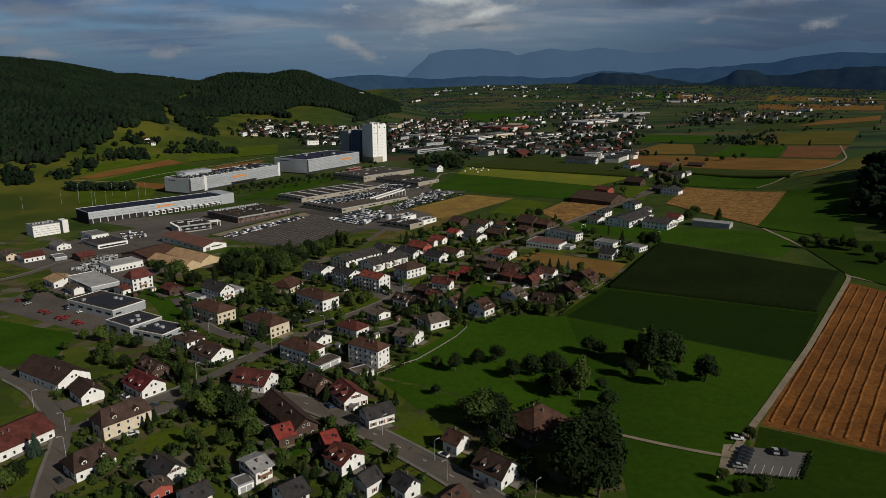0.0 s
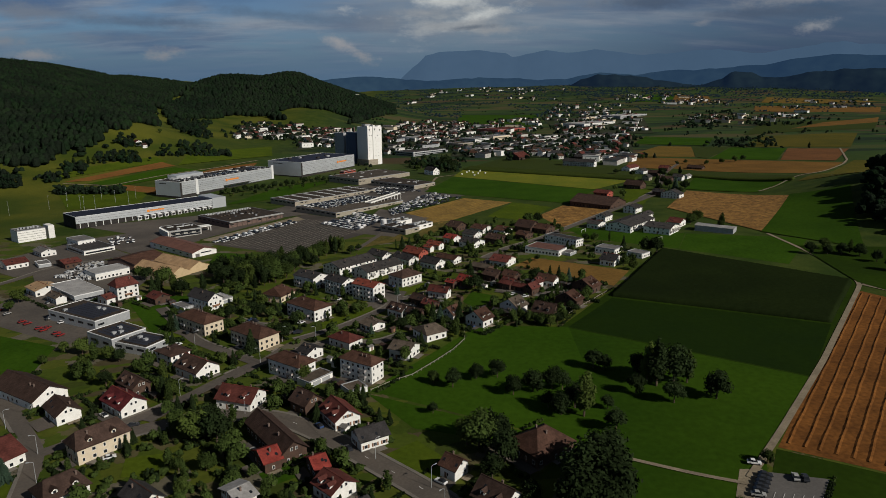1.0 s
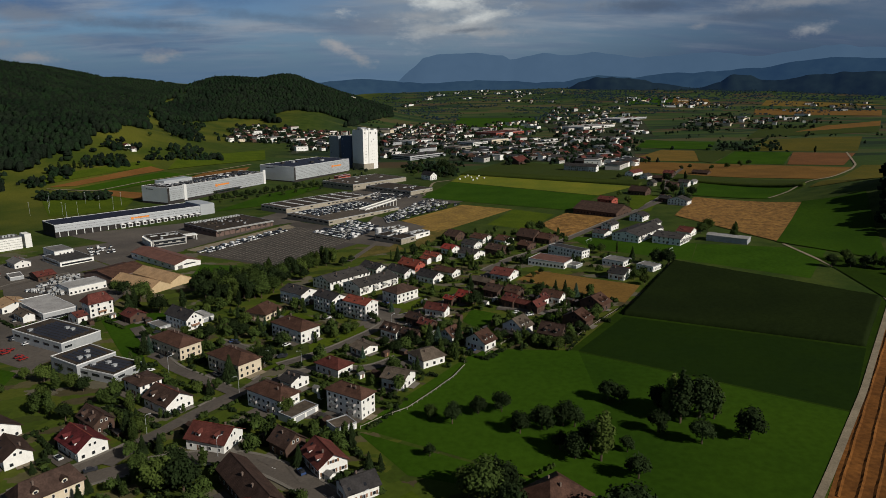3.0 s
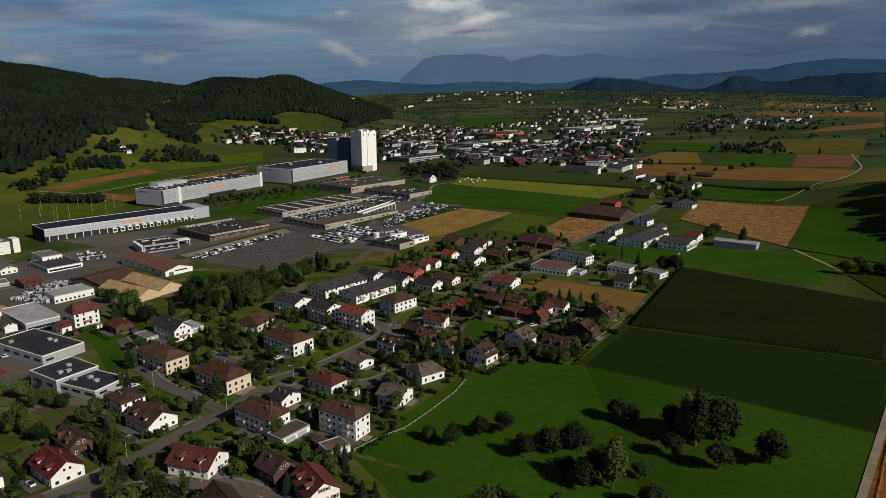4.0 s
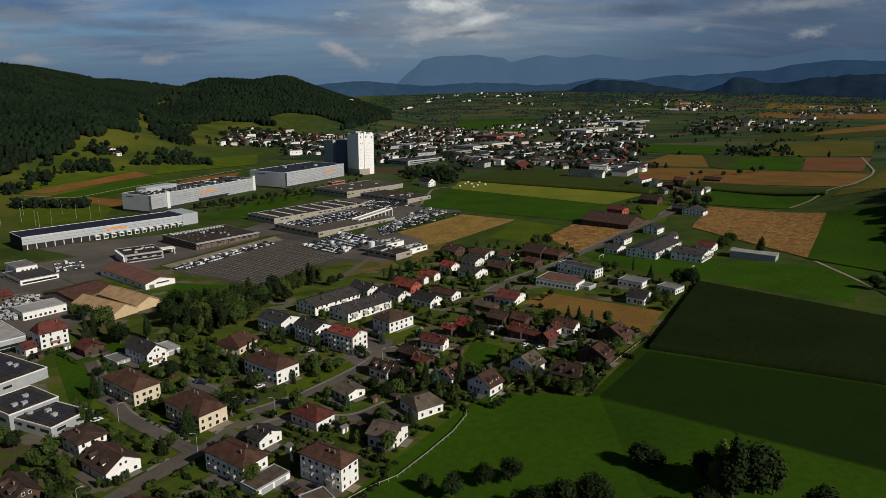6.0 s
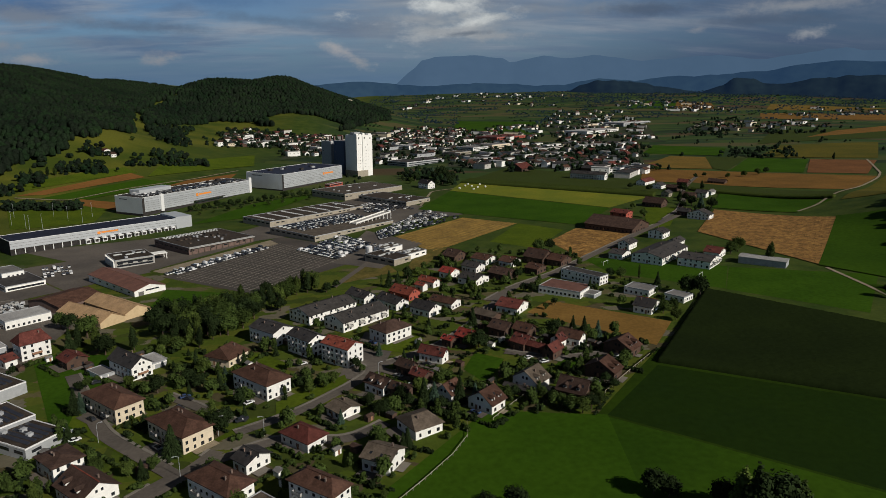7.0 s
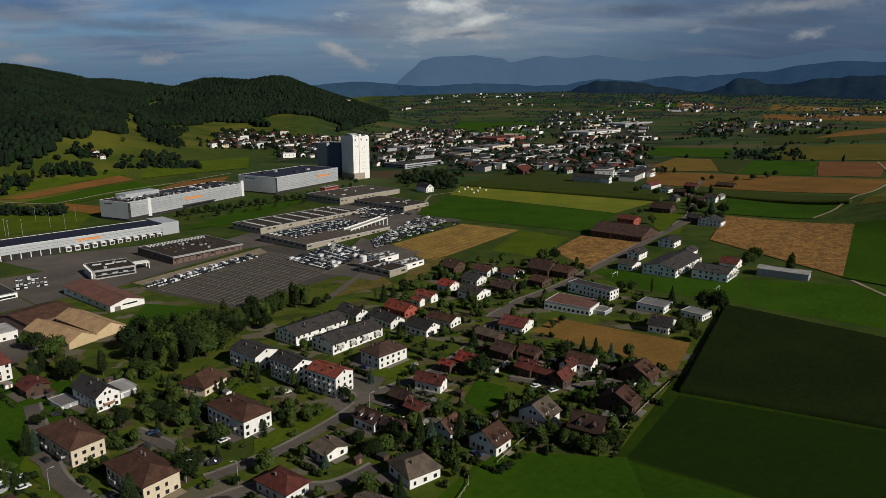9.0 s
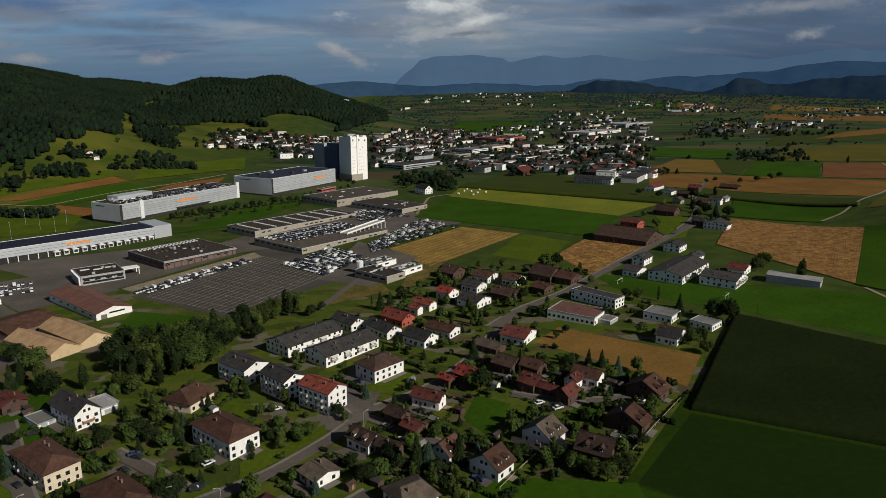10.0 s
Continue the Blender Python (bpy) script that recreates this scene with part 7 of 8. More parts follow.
gardens(130, (-30, 500), (100, 480), (110, 590), (0, 610), seed=6)
gardens(30, (-60, 400), (0, 380), (0, 520), (-80, 500), seed=7)
gardens(24, (100, 460), (150, 440), (170, 490), (110, 520), seed=8)



def shrubberies():
    """The low bushes and hedges of all gardens, one mesh for each tone of green."""
    for tone in range(3):
        v, f = [], []
        me = PATTERN["shrub", tone][0]
        co, polys = [q.co.copy() for q in me.vertices], [tuple(p.vertices) for p in me.polygons]
        for i, (x, y, h, t) in enumerate(SHRUBS):
            if t != tone:
                continue
            m = pose(x, y, ground_z(x, y) + 0.05, 0, 0, i * 77) @ Matrix.Diagonal((h * (1 + .6 * ((i * 13) % 5) / 5), h, h, 1))
            b = len(v)
            v += [tuple(m @ q) for q in co]
            f += [tuple(b + k for k in p) for p in polys]
        tagged(part("garden_shrubs", raw_mesh("garden_shrubs", v, f), TONES["shrub"][tone], None), "low green shrubs and hedges between the houses", "shrubs", kind="stuff")


def spare_trees():
    """The remaining garden trees, joined by their kind."""
    for kind, label in (("broad", "round broadleaf trees in the back gardens"), ("tall", "slender broadleaf trees in the back gardens"), ("conifer", "small dark conifers in the back gardens")):
        blocks, faces, base = [], [], 0
        for i, (k, pick, x, y, h) in enumerate(SPARE):
            if k != kind:
                continue
            me = LIGHT[k, pick] if (k, pick) in LIGHT else PATTERN[k, pick][0]
            co = np.array([q.co for q in me.vertices])
            c, s = cos(i), sin(i)
            co = co @ np.array([[c, s, 0], [-s, c, 0], [0, 0, 1]]) * h + np.array([x, y, ground_z(x, y)])
            blocks.append(co)
            faces += [tuple(base + n for n in p.vertices) for p in me.polygons]
            base += len(co)
        if blocks:
            tagged(part("garden_trees", raw_mesh("garden_trees", np.concatenate(blocks).tolist(), faces), TONES[kind][0], None), label, "trees", kind="stuff")


shrubberies()
spare_trees()

# ---- woods, hedges and trees of the distance ----
ICO = [(0, 0, 0.86)] + [(0.894 * cos(k * 2 * pi / 5), 0.894 * sin(k * 2 * pi / 5), 0.447) for k in range(5)] + [(0.894 * cos((k + .5) * 2 * pi / 5), 0.894 * sin((k + .5) * 2 * pi / 5), -0.447) for k in range(5)]
ICO_F = [(0, 1 + k, 1 + (k + 1) % 5) for k in range(5)] + [(1 + k, 6 + k, 1 + (k + 1) % 5) for k in range(5)] + [(1 + (k + 1) % 5, 6 + k, 6 + (k + 1) % 5) for k in range(5)]


def clump(v, f, x, y, z, r, h, rnd, pointed):
    """One far tree: ragged lumps stacked to a crown, or a rough cone."""
    if pointed:
        b = len(v)
        for q, s in ((0.0, 1.0), (0.4, 0.72), (0.75, 0.38)):
            v += [(x + r * s * cos(k * pi / 3 + q) * rnd.uniform(.6, 1.1), y + r * s * sin(k * pi / 3 + q) * rnd.uniform(.6, 1.1), z + h * q) for k in range(6)]
        v.append((x, y, z + h))
        f += [(b + j * 6 + k, b + j * 6 + (k + 1) % 6, b + j * 6 + 6 + (k + 1) % 6, b + j * 6 + 6 + k) for j in range(2) for k in range(6)]
        f += [(b + 12 + k, b + 12 + (k + 1) % 6, b + 18) for k in range(6)]
        return
    near = y <= 900
    for _ in range(13 if near else 2 if y < 2100 else 1):
        ox, oy, oz, s = rnd.uniform(-.6, .6) * r, rnd.uniform(-.6, .6) * r, rnd.uniform(.25, .85) * h, rnd.uniform(.28, .5) if near else rnd.uniform(.6, .85) if y < 2100 else rnd.uniform(.9, 1.1)
        b = len(v)
        v += [(x + ox + px * r * s * rnd.uniform(.7, 1.2), y + oy + py * r * s * rnd.uniform(.7, 1.2), z + oz + pz * h * (.2 if near else .38) * rnd.uniform(.75, 1.15)) for px, py, pz in ICO]
        f += [tuple(b + i for i in t) for t in ICO_F]


def wood(name, label, spots, rnd, lo=11, hi=19, pointed=0.3, mat="forest"):
    v, f = [], []
    for x, y in spots:
        h = rnd.uniform(lo, hi)
        clump(v, f, x, y, ground_z(x, y) - 1.5, h * rnd.uniform(.38, .52), h, rnd, rnd.random() < pointed)
    tagged(part(name, raw_mesh(name, v, f), mat, None), label, "wood", kind="stuff")


VALE = ((-505, 1290), (-610, 1500), (-690, 1705), (-722, 1900), (-738, 2080))


def wooded(x, y):
    """Where the forest stands on the hills."""
    z = ground_z(x, y)
    if math.hypot((x + 345) / 108, (y - 1905) / 118) < 1 + 0.08 * sin(x * 0.09):
        return False
    for (ax, ay), (bx, by) in zip(VALE, VALE[1:]):
        u = min(1.0, max(0.0, ((x - ax) * (bx - ax) + (y - ay) * (by - ay)) / ((bx - ax) ** 2 + (by - ay) ** 2)))
        if math.hypot(x - ax - u * (bx - ax), y - ay - u * (by - ay)) < (14 if y < 1700 else 9) + 5 * sin(y * 0.05):
            return False
    if y < 960:
        return False
    if y < 1215:
        return x < -540 - 0.3 * max(0.0, 1080 - y) + 9 * sin(y * 0.06)
    if y < 1480:
        return x < -548 + (y - 1215) * 0.14 + 8 * sin(y * 0.04) and z > 26
    if y > 1850 and x > -560:
        return y < 2750 and x < -0.066 * (y - 150) - 8 + 6 * sin(y * 0.05) and z > 27 + 7 * sin(x * 0.03)
    return z > 43 + 8 * sin(x * 0.02) + 7 * sin(y * 0.013 + x * .01)


def hill_tree(v, f, x, y, z, r, h, rnd, pointed):
    """One crown of the forest, standing close to the next."""
    b, turn = len(v), rnd.uniform(0, 1.2)
    for up, out in (((0.05, 1.0), (0.45, 0.66), (0.8, 0.26)) if pointed else ((0.2, 0.8), (0.58, 1.0), (0.87, 0.6))):
        for k in range(5):
            q = r * out * rnd.uniform(.78, 1.16)
            v.append((x + q * cos(turn + k * 2 * pi / 5), y + q * sin(turn + k * 2 * pi / 5), z + h * (up + rnd.uniform(-.05, .05))))
    v.append((x, y, z + h))
    f += [(b + j * 5 + k, b + j * 5 + (k + 1) % 5, b + j * 5 + 5 + (k + 1) % 5, b + j * 5 + 5 + k) for j in range(2) for k in range(5)]
    f += [(b + 10 + k, b + 10 + (k + 1) % 5, b + 15) for k in range(5)]


def forest():
    rnd = random.Random(21)
    v, f = [], []
    step = 9.3
    for j in range(int((3150 - 860) / step)):
        for i in range(int(2450 / step)):
            x, y = -2450 + (i + rnd.uniform(0, 1)) * step, 860 + (j + rnd.uniform(0, 1)) * step
            if x < -0.72 * y - 60 or (y > 2650 and x > -700) or not wooded(x, y):
                continue
            stand = noise.noise(Vector((x * .011, y * .011, 0)))
            h = rnd.uniform(13, 18) + 5 * stand
            pointed = rnd.random() < 0.10 + 0.5 * stand
            hill_tree(v, f, x, y, ground_z(x, y) - 1.5, h * (rnd.uniform(.22, .3) if pointed else rnd.uniform(.36, .47)), h * (1.15 if pointed else 1), rnd, pointed)
    tagged(part("hill_forest", raw_mesh("hill_forest", v, f, True), "forest", None), "dense dark green mixed forest covering the hills", "wood", kind="stuff")
    # sheet over the wooded ground: litter with canopy shade in its colour
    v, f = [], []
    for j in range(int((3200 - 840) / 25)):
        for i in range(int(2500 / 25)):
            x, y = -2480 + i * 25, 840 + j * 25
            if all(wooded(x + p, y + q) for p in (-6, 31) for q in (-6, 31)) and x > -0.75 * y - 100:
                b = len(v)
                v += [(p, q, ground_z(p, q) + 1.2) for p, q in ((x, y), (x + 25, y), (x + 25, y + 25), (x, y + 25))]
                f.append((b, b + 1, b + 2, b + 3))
    tagged(part("forest_floor", raw_mesh("forest_floor", v, f), "litter", None), "brown leaf litter and undergrowth, toned dark for the shade below the trees", "forest floor", kind="stuff")


rnd_wood = random.Random(21)
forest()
wood("far_woods", "dark woods on the low hills far down the valley, blue haze put in as glow", [(rnd_wood.uniform(700, 3000), rnd_wood.uniform(3200, 4050)) for _ in range(1300)], rnd_wood, 8, 14, 0.05, mat="forest_haze")


def scattered(count, rnd):
    """Lone trees, rows and copses over the plain and in the towns."""
    out = []
    for _ in range(count):
        y = rnd.uniform(1000, 4200)
        x = rnd.uniform(-0.12 * y, 0.72 * y)
        n = rnd.choice((1, 1, 2, 3, 8))
        a = radians(rnd.choice((50, 140, 45)))
        for k in range(n):
            out.append((x + cos(a) * k * 11 + rnd.uniform(-4, 4), y + sin(a) * k * 11 + rnd.uniform(-4, 4)))
    return out


slope_spots = [(x, y) for x, y in ((rnd_wood.uniform(345, 620), rnd_wood.uniform(380, 850)) for _ in range(1500)) if x > 0.677 * (y - 58) + 12 and math.exp(-((x - 455) / 90) ** 2 - ((y - 560) / 190) ** 2) > 0.25]
wood("hillside_wood", "dense dark wood on the slope beside the fields", slope_spots, rnd_wood, 13, 21, 0.2)
wood("plain_trees", "scattered trees and hedgerows over the distant plain", [p for p in scattered(420, rnd_wood) if not any(inside(p[0], p[1], q) for q in CROPS)], rnd_wood, 5, 10, 0.15)
belts = []
for _ in range(330):
    by = 2350 + 2000 * rnd_wood.random() ** 0.8
    bx, ba = rnd_wood.uniform(-0.10 * by, 0.62 * by), radians(rnd_wood.choice((0, 10, -12, 50)))
    for k in range(rnd_wood.choice((3, 6, 12))):
        belts.append((bx + cos(ba) * k * 11 + rnd_wood.uniform(-6, 6), by + sin(ba) * k * 11 + rnd_wood.uniform(-6, 6)))
wood("far_belts", "belts of trees and small woods across the far plain, with painted haze glow", belts, rnd_wood, 6, 12, 0.1, mat="forest_haze")
town_spots = []
for (px, py, ps) in [p for p in PLOTS if p[1] > 1100]:
    for _ in range(6):
        town_spots.append((px + rnd_wood.uniform(-22, 22), py + rnd_wood.uniform(-22, 22)))
wood("town_trees", "garden trees between the houses of the town", town_spots, rnd_wood, 6, 13, 0.25)
copses = []
for ca, cb, cc, cd, n_copse in (((-530, 955), (-500, 960), (-508, 985), (-535, 985), 26),
                                ((-505, 1003), (-450, 1035), (-470, 1075), (-525, 1050), 60),
                                ((-428, 1129), (-418, 1139), (-437, 1190), (-446, 1174), 10),
                                ((-403, 1126), (-381, 1145), (-408, 1220), (-427, 1188), 24),
                                ((-451, 1076), (-349, 1153), (-353, 1166), (-454, 1084), 40),
                                ((-470, 832), (-392, 836), (-398, 852), (-480, 850), 55), ((-590, 985), (-560, 975), (-565, 1010), (-600, 1015), 14), ((-535, 890), (-500, 900), (-505, 930), (-540, 920), 18), ((-569, 856), (-530, 860), (-566, 926), (-612, 930), 60), ((-630, 958), (-603, 976), (-636, 1022), (-668, 1020), 50), ((-425, 1118), (-410, 1122), (-418, 1150), (-432, 1148), 10),
                                ((-545, 1020), (-530, 1030), (-545, 1060), (-560, 1050), 8), ((-560, 1420), (-500, 1450), (-540, 1640), (-600, 1600), 90), ((-640, 1560), (-600, 1640), (-650, 1760), (-680, 1690), 30),
                                ((480, 1240), (600, 1200), (640, 1290), (520, 1340), 26), ((540, 1330), (640, 1290), (660, 1340), (560, 1400), 22), ((640, 1780), (700, 1760), (730, 1830), (670, 1850), 26), ((820, 1750), (980, 1790), (1000, 1850), (830, 1830), 40),
                                ((260, 1270), (330, 1250), (350, 1420), (280, 1450), 50), ((-50, 1040), (-10, 1030), (0, 1130), (-50, 1130), 26), ((0, 990), (26, 985), (34, 1040), (4, 1050), 20), ((930, 2350), (1010, 2330), (1030, 2420), (950, 2440), 26),
                                ((-368, 1477), (-251, 1572), (-261, 1631), (-386, 1544), 40),
                                ((-508, 1088), (-491, 1102), (-508, 1139), (-525, 1123), 16)):
    copses += [bilinear(ca, cb, cc, cd, rnd_wood.random(), rnd_wood.random()) for _ in range(n_copse)]
wood("slope_copses", "dense copses and hedges on the lower slope", copses, rnd_wood, 7, 14, 0.12)
wood("hill_foot_hedges", "bushy hedges and orchard trees on the lower slope", [(rnd_wood.uniform(-700, -420), rnd_wood.uniform(930, 1500)) for _ in range(22)] + [(-470 + rnd_wood.uniform(-30, 30), 1330 + rnd_wood.uniform(-40, 40)) for _ in range(30)] + [(rnd_wood.uniform(-480, -250), rnd_wood.uniform(1600, 1720)) for _ in range(60)], rnd_wood, 8, 17, 0.05)


# ---- mountains and hills on the horizon ----
def ridge(name, dist, profile, mat, label, rough, seed):
    """A range of hills as a solid slope; profile: bearing in degrees and height of the crest."""
    rnd = random.Random(seed)
    v, f = [], []
    lo, hi = profile[0][0], profile[-1][0]
    n = 220
    for i in range(n + 1):
        b = lo + (hi - lo) * i / n
        k = max(j for j in range(len(profile)) if profile[j][0] <= b + 1e-6)
        k = min(k, len(profile) - 2)
        (b0, h0), (b1, h1) = profile[k], profile[k + 1]
        u = (b - b0) / (b1 - b0)
        u = u * u * (3 - 2 * u)
        h = h0 + (h1 - h0) * u + rough * (noise.noise(Vector((b * 1.3, seed, 0))) + 0.5 * noise.noise(Vector((b * 4.1, seed, 3))) + 0.3 * noise.noise(Vector((b * 11, seed, 5))))
        for j in range(7):
            d = dist - 260 * (1 - j / 6) ** 1.0 + 6 * noise.noise(Vector((b * 2.2, j * .7, seed)))
            v.append((d * sin(radians(b)), d * cos(radians(b)), -20 + (h + 20) * (j / 6) ** 0.8))
    f = [(i * 7 + j, i * 7 + 7 + j, i * 7 + 8 + j, i * 7 + j + 1) for i in range(n) for j in range(6)]
    tagged(part(name, raw_mesh(name, v, f, True), mat, None), label, "hills", kind="structure")


# the three ranges glow blue in place of hazy air
ridge("backdrop_mountains", 4780, ((-60, 120), (-20, 130), (-3.3, 171), (-1.9, 264), (-1.2, 327), (0, 356), (1.3, 364), (3.6, 363), (5.4, 348), (6.1, 319), (7.3, 340), (8.6, 365), (10.4, 345), (11.3, 352), (12.6, 365), (14.3, 349), (16.1, 326), (17.8, 331), (20.2, 349), (21.4, 351), (24.9, 325), (26.8, 348), (28.5, 367), (29.9, 383), (30.9, 367), (33, 358), (40, 340), (60, 300)), "haze_far", "faint mountain range on the horizon, blue haze painted as glow", 9, 3)
ridge("backdrop_hills", 4600, ((-60, 120), (-12, 150), (-9.6, 168), (-7.8, 183), (-6, 194), (-4.2, 183), (-2.4, 172), (-0.5, 162), (1.3, 176), (3.6, 183), (5.9, 179), (8.2, 168), (10.5, 175), (11.8, 196), (13.1, 213), (14.9, 202), (16.2, 198), (17.4, 215), (19.1, 227), (20.1, 220), (21.1, 229), (25, 249), (27.5, 284), (29.6, 302), (32.6, 291), (45, 260), (60, 180)), "haze_near", "dark wooded hills far down the valley, blue haze painted as glow", 6, 8)
ridge("backdrop_wooded_hill", 4330, ((9, 90), (10.5, 128), (11.8, 170), (13.1, 196), (14.9, 190), (16.6, 180), (17.4, 160), (20.8, 130), (22, 160), (23.1, 207), (24.3, 200), (25.1, 174), (26.2, 173), (28.7, 202), (30.4, 212), (33, 215), (45, 210), (60, 170)), "haze_wood", "dark wooded hill beside the plain, blue haze painted as glow", 6, 5)

# ---- vehicles ----


def car_meshes():
    def loft(profile, half, name, inset=0.0):
        v = [(x, -half + inset * (z > .95), z) for x, z in profile] + [(x, half - inset * (z > .95), z) for x, z in profile]
        n = len(profile)
        f = [tuple(range(n - 1, -1, -1)), tuple(range(n, 2 * n))] + [(i, (i + 1) % n, n + (i + 1) % n, n + i) for i in range(n)]
        return raw_mesh(name, v, [tuple(reversed(q)) for q in f])
    body = loft([(-2.1, .35), (2.1, .35), (2.15, .65), (2.0, .82), (1.0, .93), (-1.9, .95), (-2.15, .8)], .87, "body")
    cabin = loft([(-1.75, .93), (.95, .93), (.25, 1.42), (-1.2, 1.45)], .8, "cabin", 0.12)
    roof = loft([(-1.15, 1.43), (.22, 1.4), (.15, 1.49), (-1.05, 1.52)], .66, "roof_panel")
    wheel = raw_mesh("wheel", [(.32 * cos(k * pi / 5), y, .32 * sin(k * pi / 5)) for y in (-.1, .1) for k in range(10)], [(k, (k + 1) % 10, 10 + (k + 1) % 10, 10 + k) for k in range(10)] + [tuple(range(9, -1, -1)), tuple(range(10, 20))])
    van_body = loft([(-2.5, .4), (2.4, .4), (2.5, .9), (1.9, 1.3), (1.5, 2.2), (-2.5, 2.25)], .95, "body")
    van_glass = loft([(1.35, 1.35), (1.93, 1.32), (1.58, 2.05), (1.35, 2.05)], .97, "windscreen")
    return dict(body=body, cabin=cabin, roof=roof, wheel=wheel, van_body=van_body, van_glass=van_glass)


CAR = car_meshes()
PAINTS = ("white", "silver", "dark", "silver", "white", "dark", "red", "blue", "white")
CARS = {}


def car(x, y, turn, paint, van=False, z=None, wheels=False):
    key = (paint, van, wheels)
    h = (ground_z(x, y) if z is None else z) + (0.03 + LIFT[0] if z is None else 0)
    if key in CARS:
        return copy_thing(CARS[key], pose(x, y, h, 0, 0, turn))
    ob = thing("van" if van else "car", x, y, turn, f"parked {dict(white='white', silver='silver grey', dark='black', red='red', blue='dark blue')[paint]} {'van' if van else 'car'} on the asphalt", "van" if van else "car", "parked vehicles", z=h)
    if van:
        me = CAR["van_body"].copy()
        b = part("body", me, "car_" + paint, ob)
        part("windscreen", CAR["van_glass"], "glass", b)
    else:
        me = CAR["body"].copy()
        b = part("body", me, "car_" + paint, ob)
        part("cabin", CAR["cabin"], "glass", b)
        if wheels:
            part("roof_panel", CAR["roof"].copy(), "car_" + paint, b)
    if wheels:
        for sx in (-1.3, 1.35):
            for sy in (-.82, .82):
                part("wheel", CAR["wheel"], "tyre", ob, m=pose(sx, sy, .32))
    CARS[key] = ob
    return ob


def car_rows(count, a, b, c, d, rows, van=0.0, pale=False, seed=1, fill=0.85, z=None):
    rnd = random.Random(seed)
    per = max(1, int(count / rows))
    turn = math.degrees(math.atan2(d[1] - a[1], d[0] - a[0]))
    for r in range(rows):
        for k in range(per):
            if rnd.random() > fill:
                continue
            x, y = bilinear(a, b, c, d, (k + .5) / per, (r + .5) / rows)
            paint = rnd.choice(("white", "silver", "white", "white", "dark")) if pale else rnd.choice(PAINTS)
            car(x, y, turn + rnd.choice((0, 180)) + rnd.uniform(-2, 2), paint, rnd.random() < van, z)


def car_lot(label, a, b, c, d, side=2.6, deep=5.4, van=0.0, paints=PAINTS, fill=0.9, seed=1, z=None):
    """A lot packed with vehicles too many to tell apart: one mesh, rows along a-b, standing on the asphalt."""
    rnd = random.Random(seed)
    per, rows = max(1, int(math.dist(a, b) / side)), max(1, int(math.dist(a, d) / deep))
    turn = math.degrees(math.atan2(d[1] - a[1], d[0] - a[0]))
    v, f, slots = [], [], []
    names = ["car_white", "car_silver", "car_dark", "car_red", "car_blue", "glass"]
    shapes = {k: ([p.co.copy() for p in CAR[k].vertices], [tuple(q.vertices) for q in CAR[k].polygons]) for k in ("body", "cabin", "van_body", "van_glass")}
    for r in range(rows):
        for k in range(per):
            if rnd.random() > fill:
                continue
            x, y = bilinear(a, b, c, d, (k + .5 + rnd.uniform(-.06, .06)) / per, (r + .5 + rnd.uniform(-.05, .05)) / rows)
            m = pose(x, y, ground_z(x, y) + LIFT[0] if z is None else z, 0, 0, turn + rnd.choice((0, 180)))
            paint = names.index("car_" + rnd.choice(paints))
            for key, slot in ((("van_body", paint), ("van_glass", 5)) if rnd.random() < van else (("body", paint), ("cabin", 5))):
                n = len(v)
                v += [tuple(m @ q) for q in shapes[key][0]]
                f += [tuple(n + i for i in q) for q in shapes[key][1]]
                slots += [slot] * len(shapes[key][1])
    me = raw_mesh("parked_vehicles", v, f)
    for name in names:
        me.materials.append(MATS[name])
    me.polygons.foreach_set("material_index", slots)
    tagged(part("parked_vehicles", me, None, None), label, "parked cars", kind="stuff")


def pallet_yard(a, b, c, d, count, seed):
    """Stacks of building material on pallets, too many to tell apart."""
    rnd = random.Random(seed)
    mats, v, f, slots = ["wall_grey", "wall_concrete", "metal_white", "tiles_dgrey", "wall_grey", "tiles_grey"], [], [], []
    for k in range(count):
        u, w = (k % 16 + .5) / 16 + rnd.uniform(-.015, .015), (k // 16 + .5) / math.ceil(count / 16)
        x, y = bilinear(a, b, c, d, u, w)
        z, turn = ground_z(x, y) + LIFT[0], radians(50 + rnd.choice((0, 90)))
        for level in range(rnd.choice((1, 1, 2, 2, 3))):
            n, sx, sy, h = len(v), rnd.uniform(.8, 1.6), rnd.uniform(.6, 1.0), rnd.uniform(.7, 1.1)
            bv, bf = [], []
            box(bv, bf, -sx, -sy, 0.12, sx, sy, h)
            v += [(x + p * cos(turn) - q * sin(turn), y + p * sin(turn) + q * cos(turn), z + r) for p, q, r in bv]
            f += [tuple(n + i for i in q) for q in bf]
            slots += [rnd.randrange(6)] * 6
            z += h
    me = raw_mesh("pallet_stacks", v, f)
    for name in mats:
        me.materials.append(MATS[name])
    me.polygons.foreach_set("material_index", slots)
    tagged(part("pallet_stacks", me, None, None), "grey stacks of building material on pallets in a yard", "pallet stacks", kind="stuff")


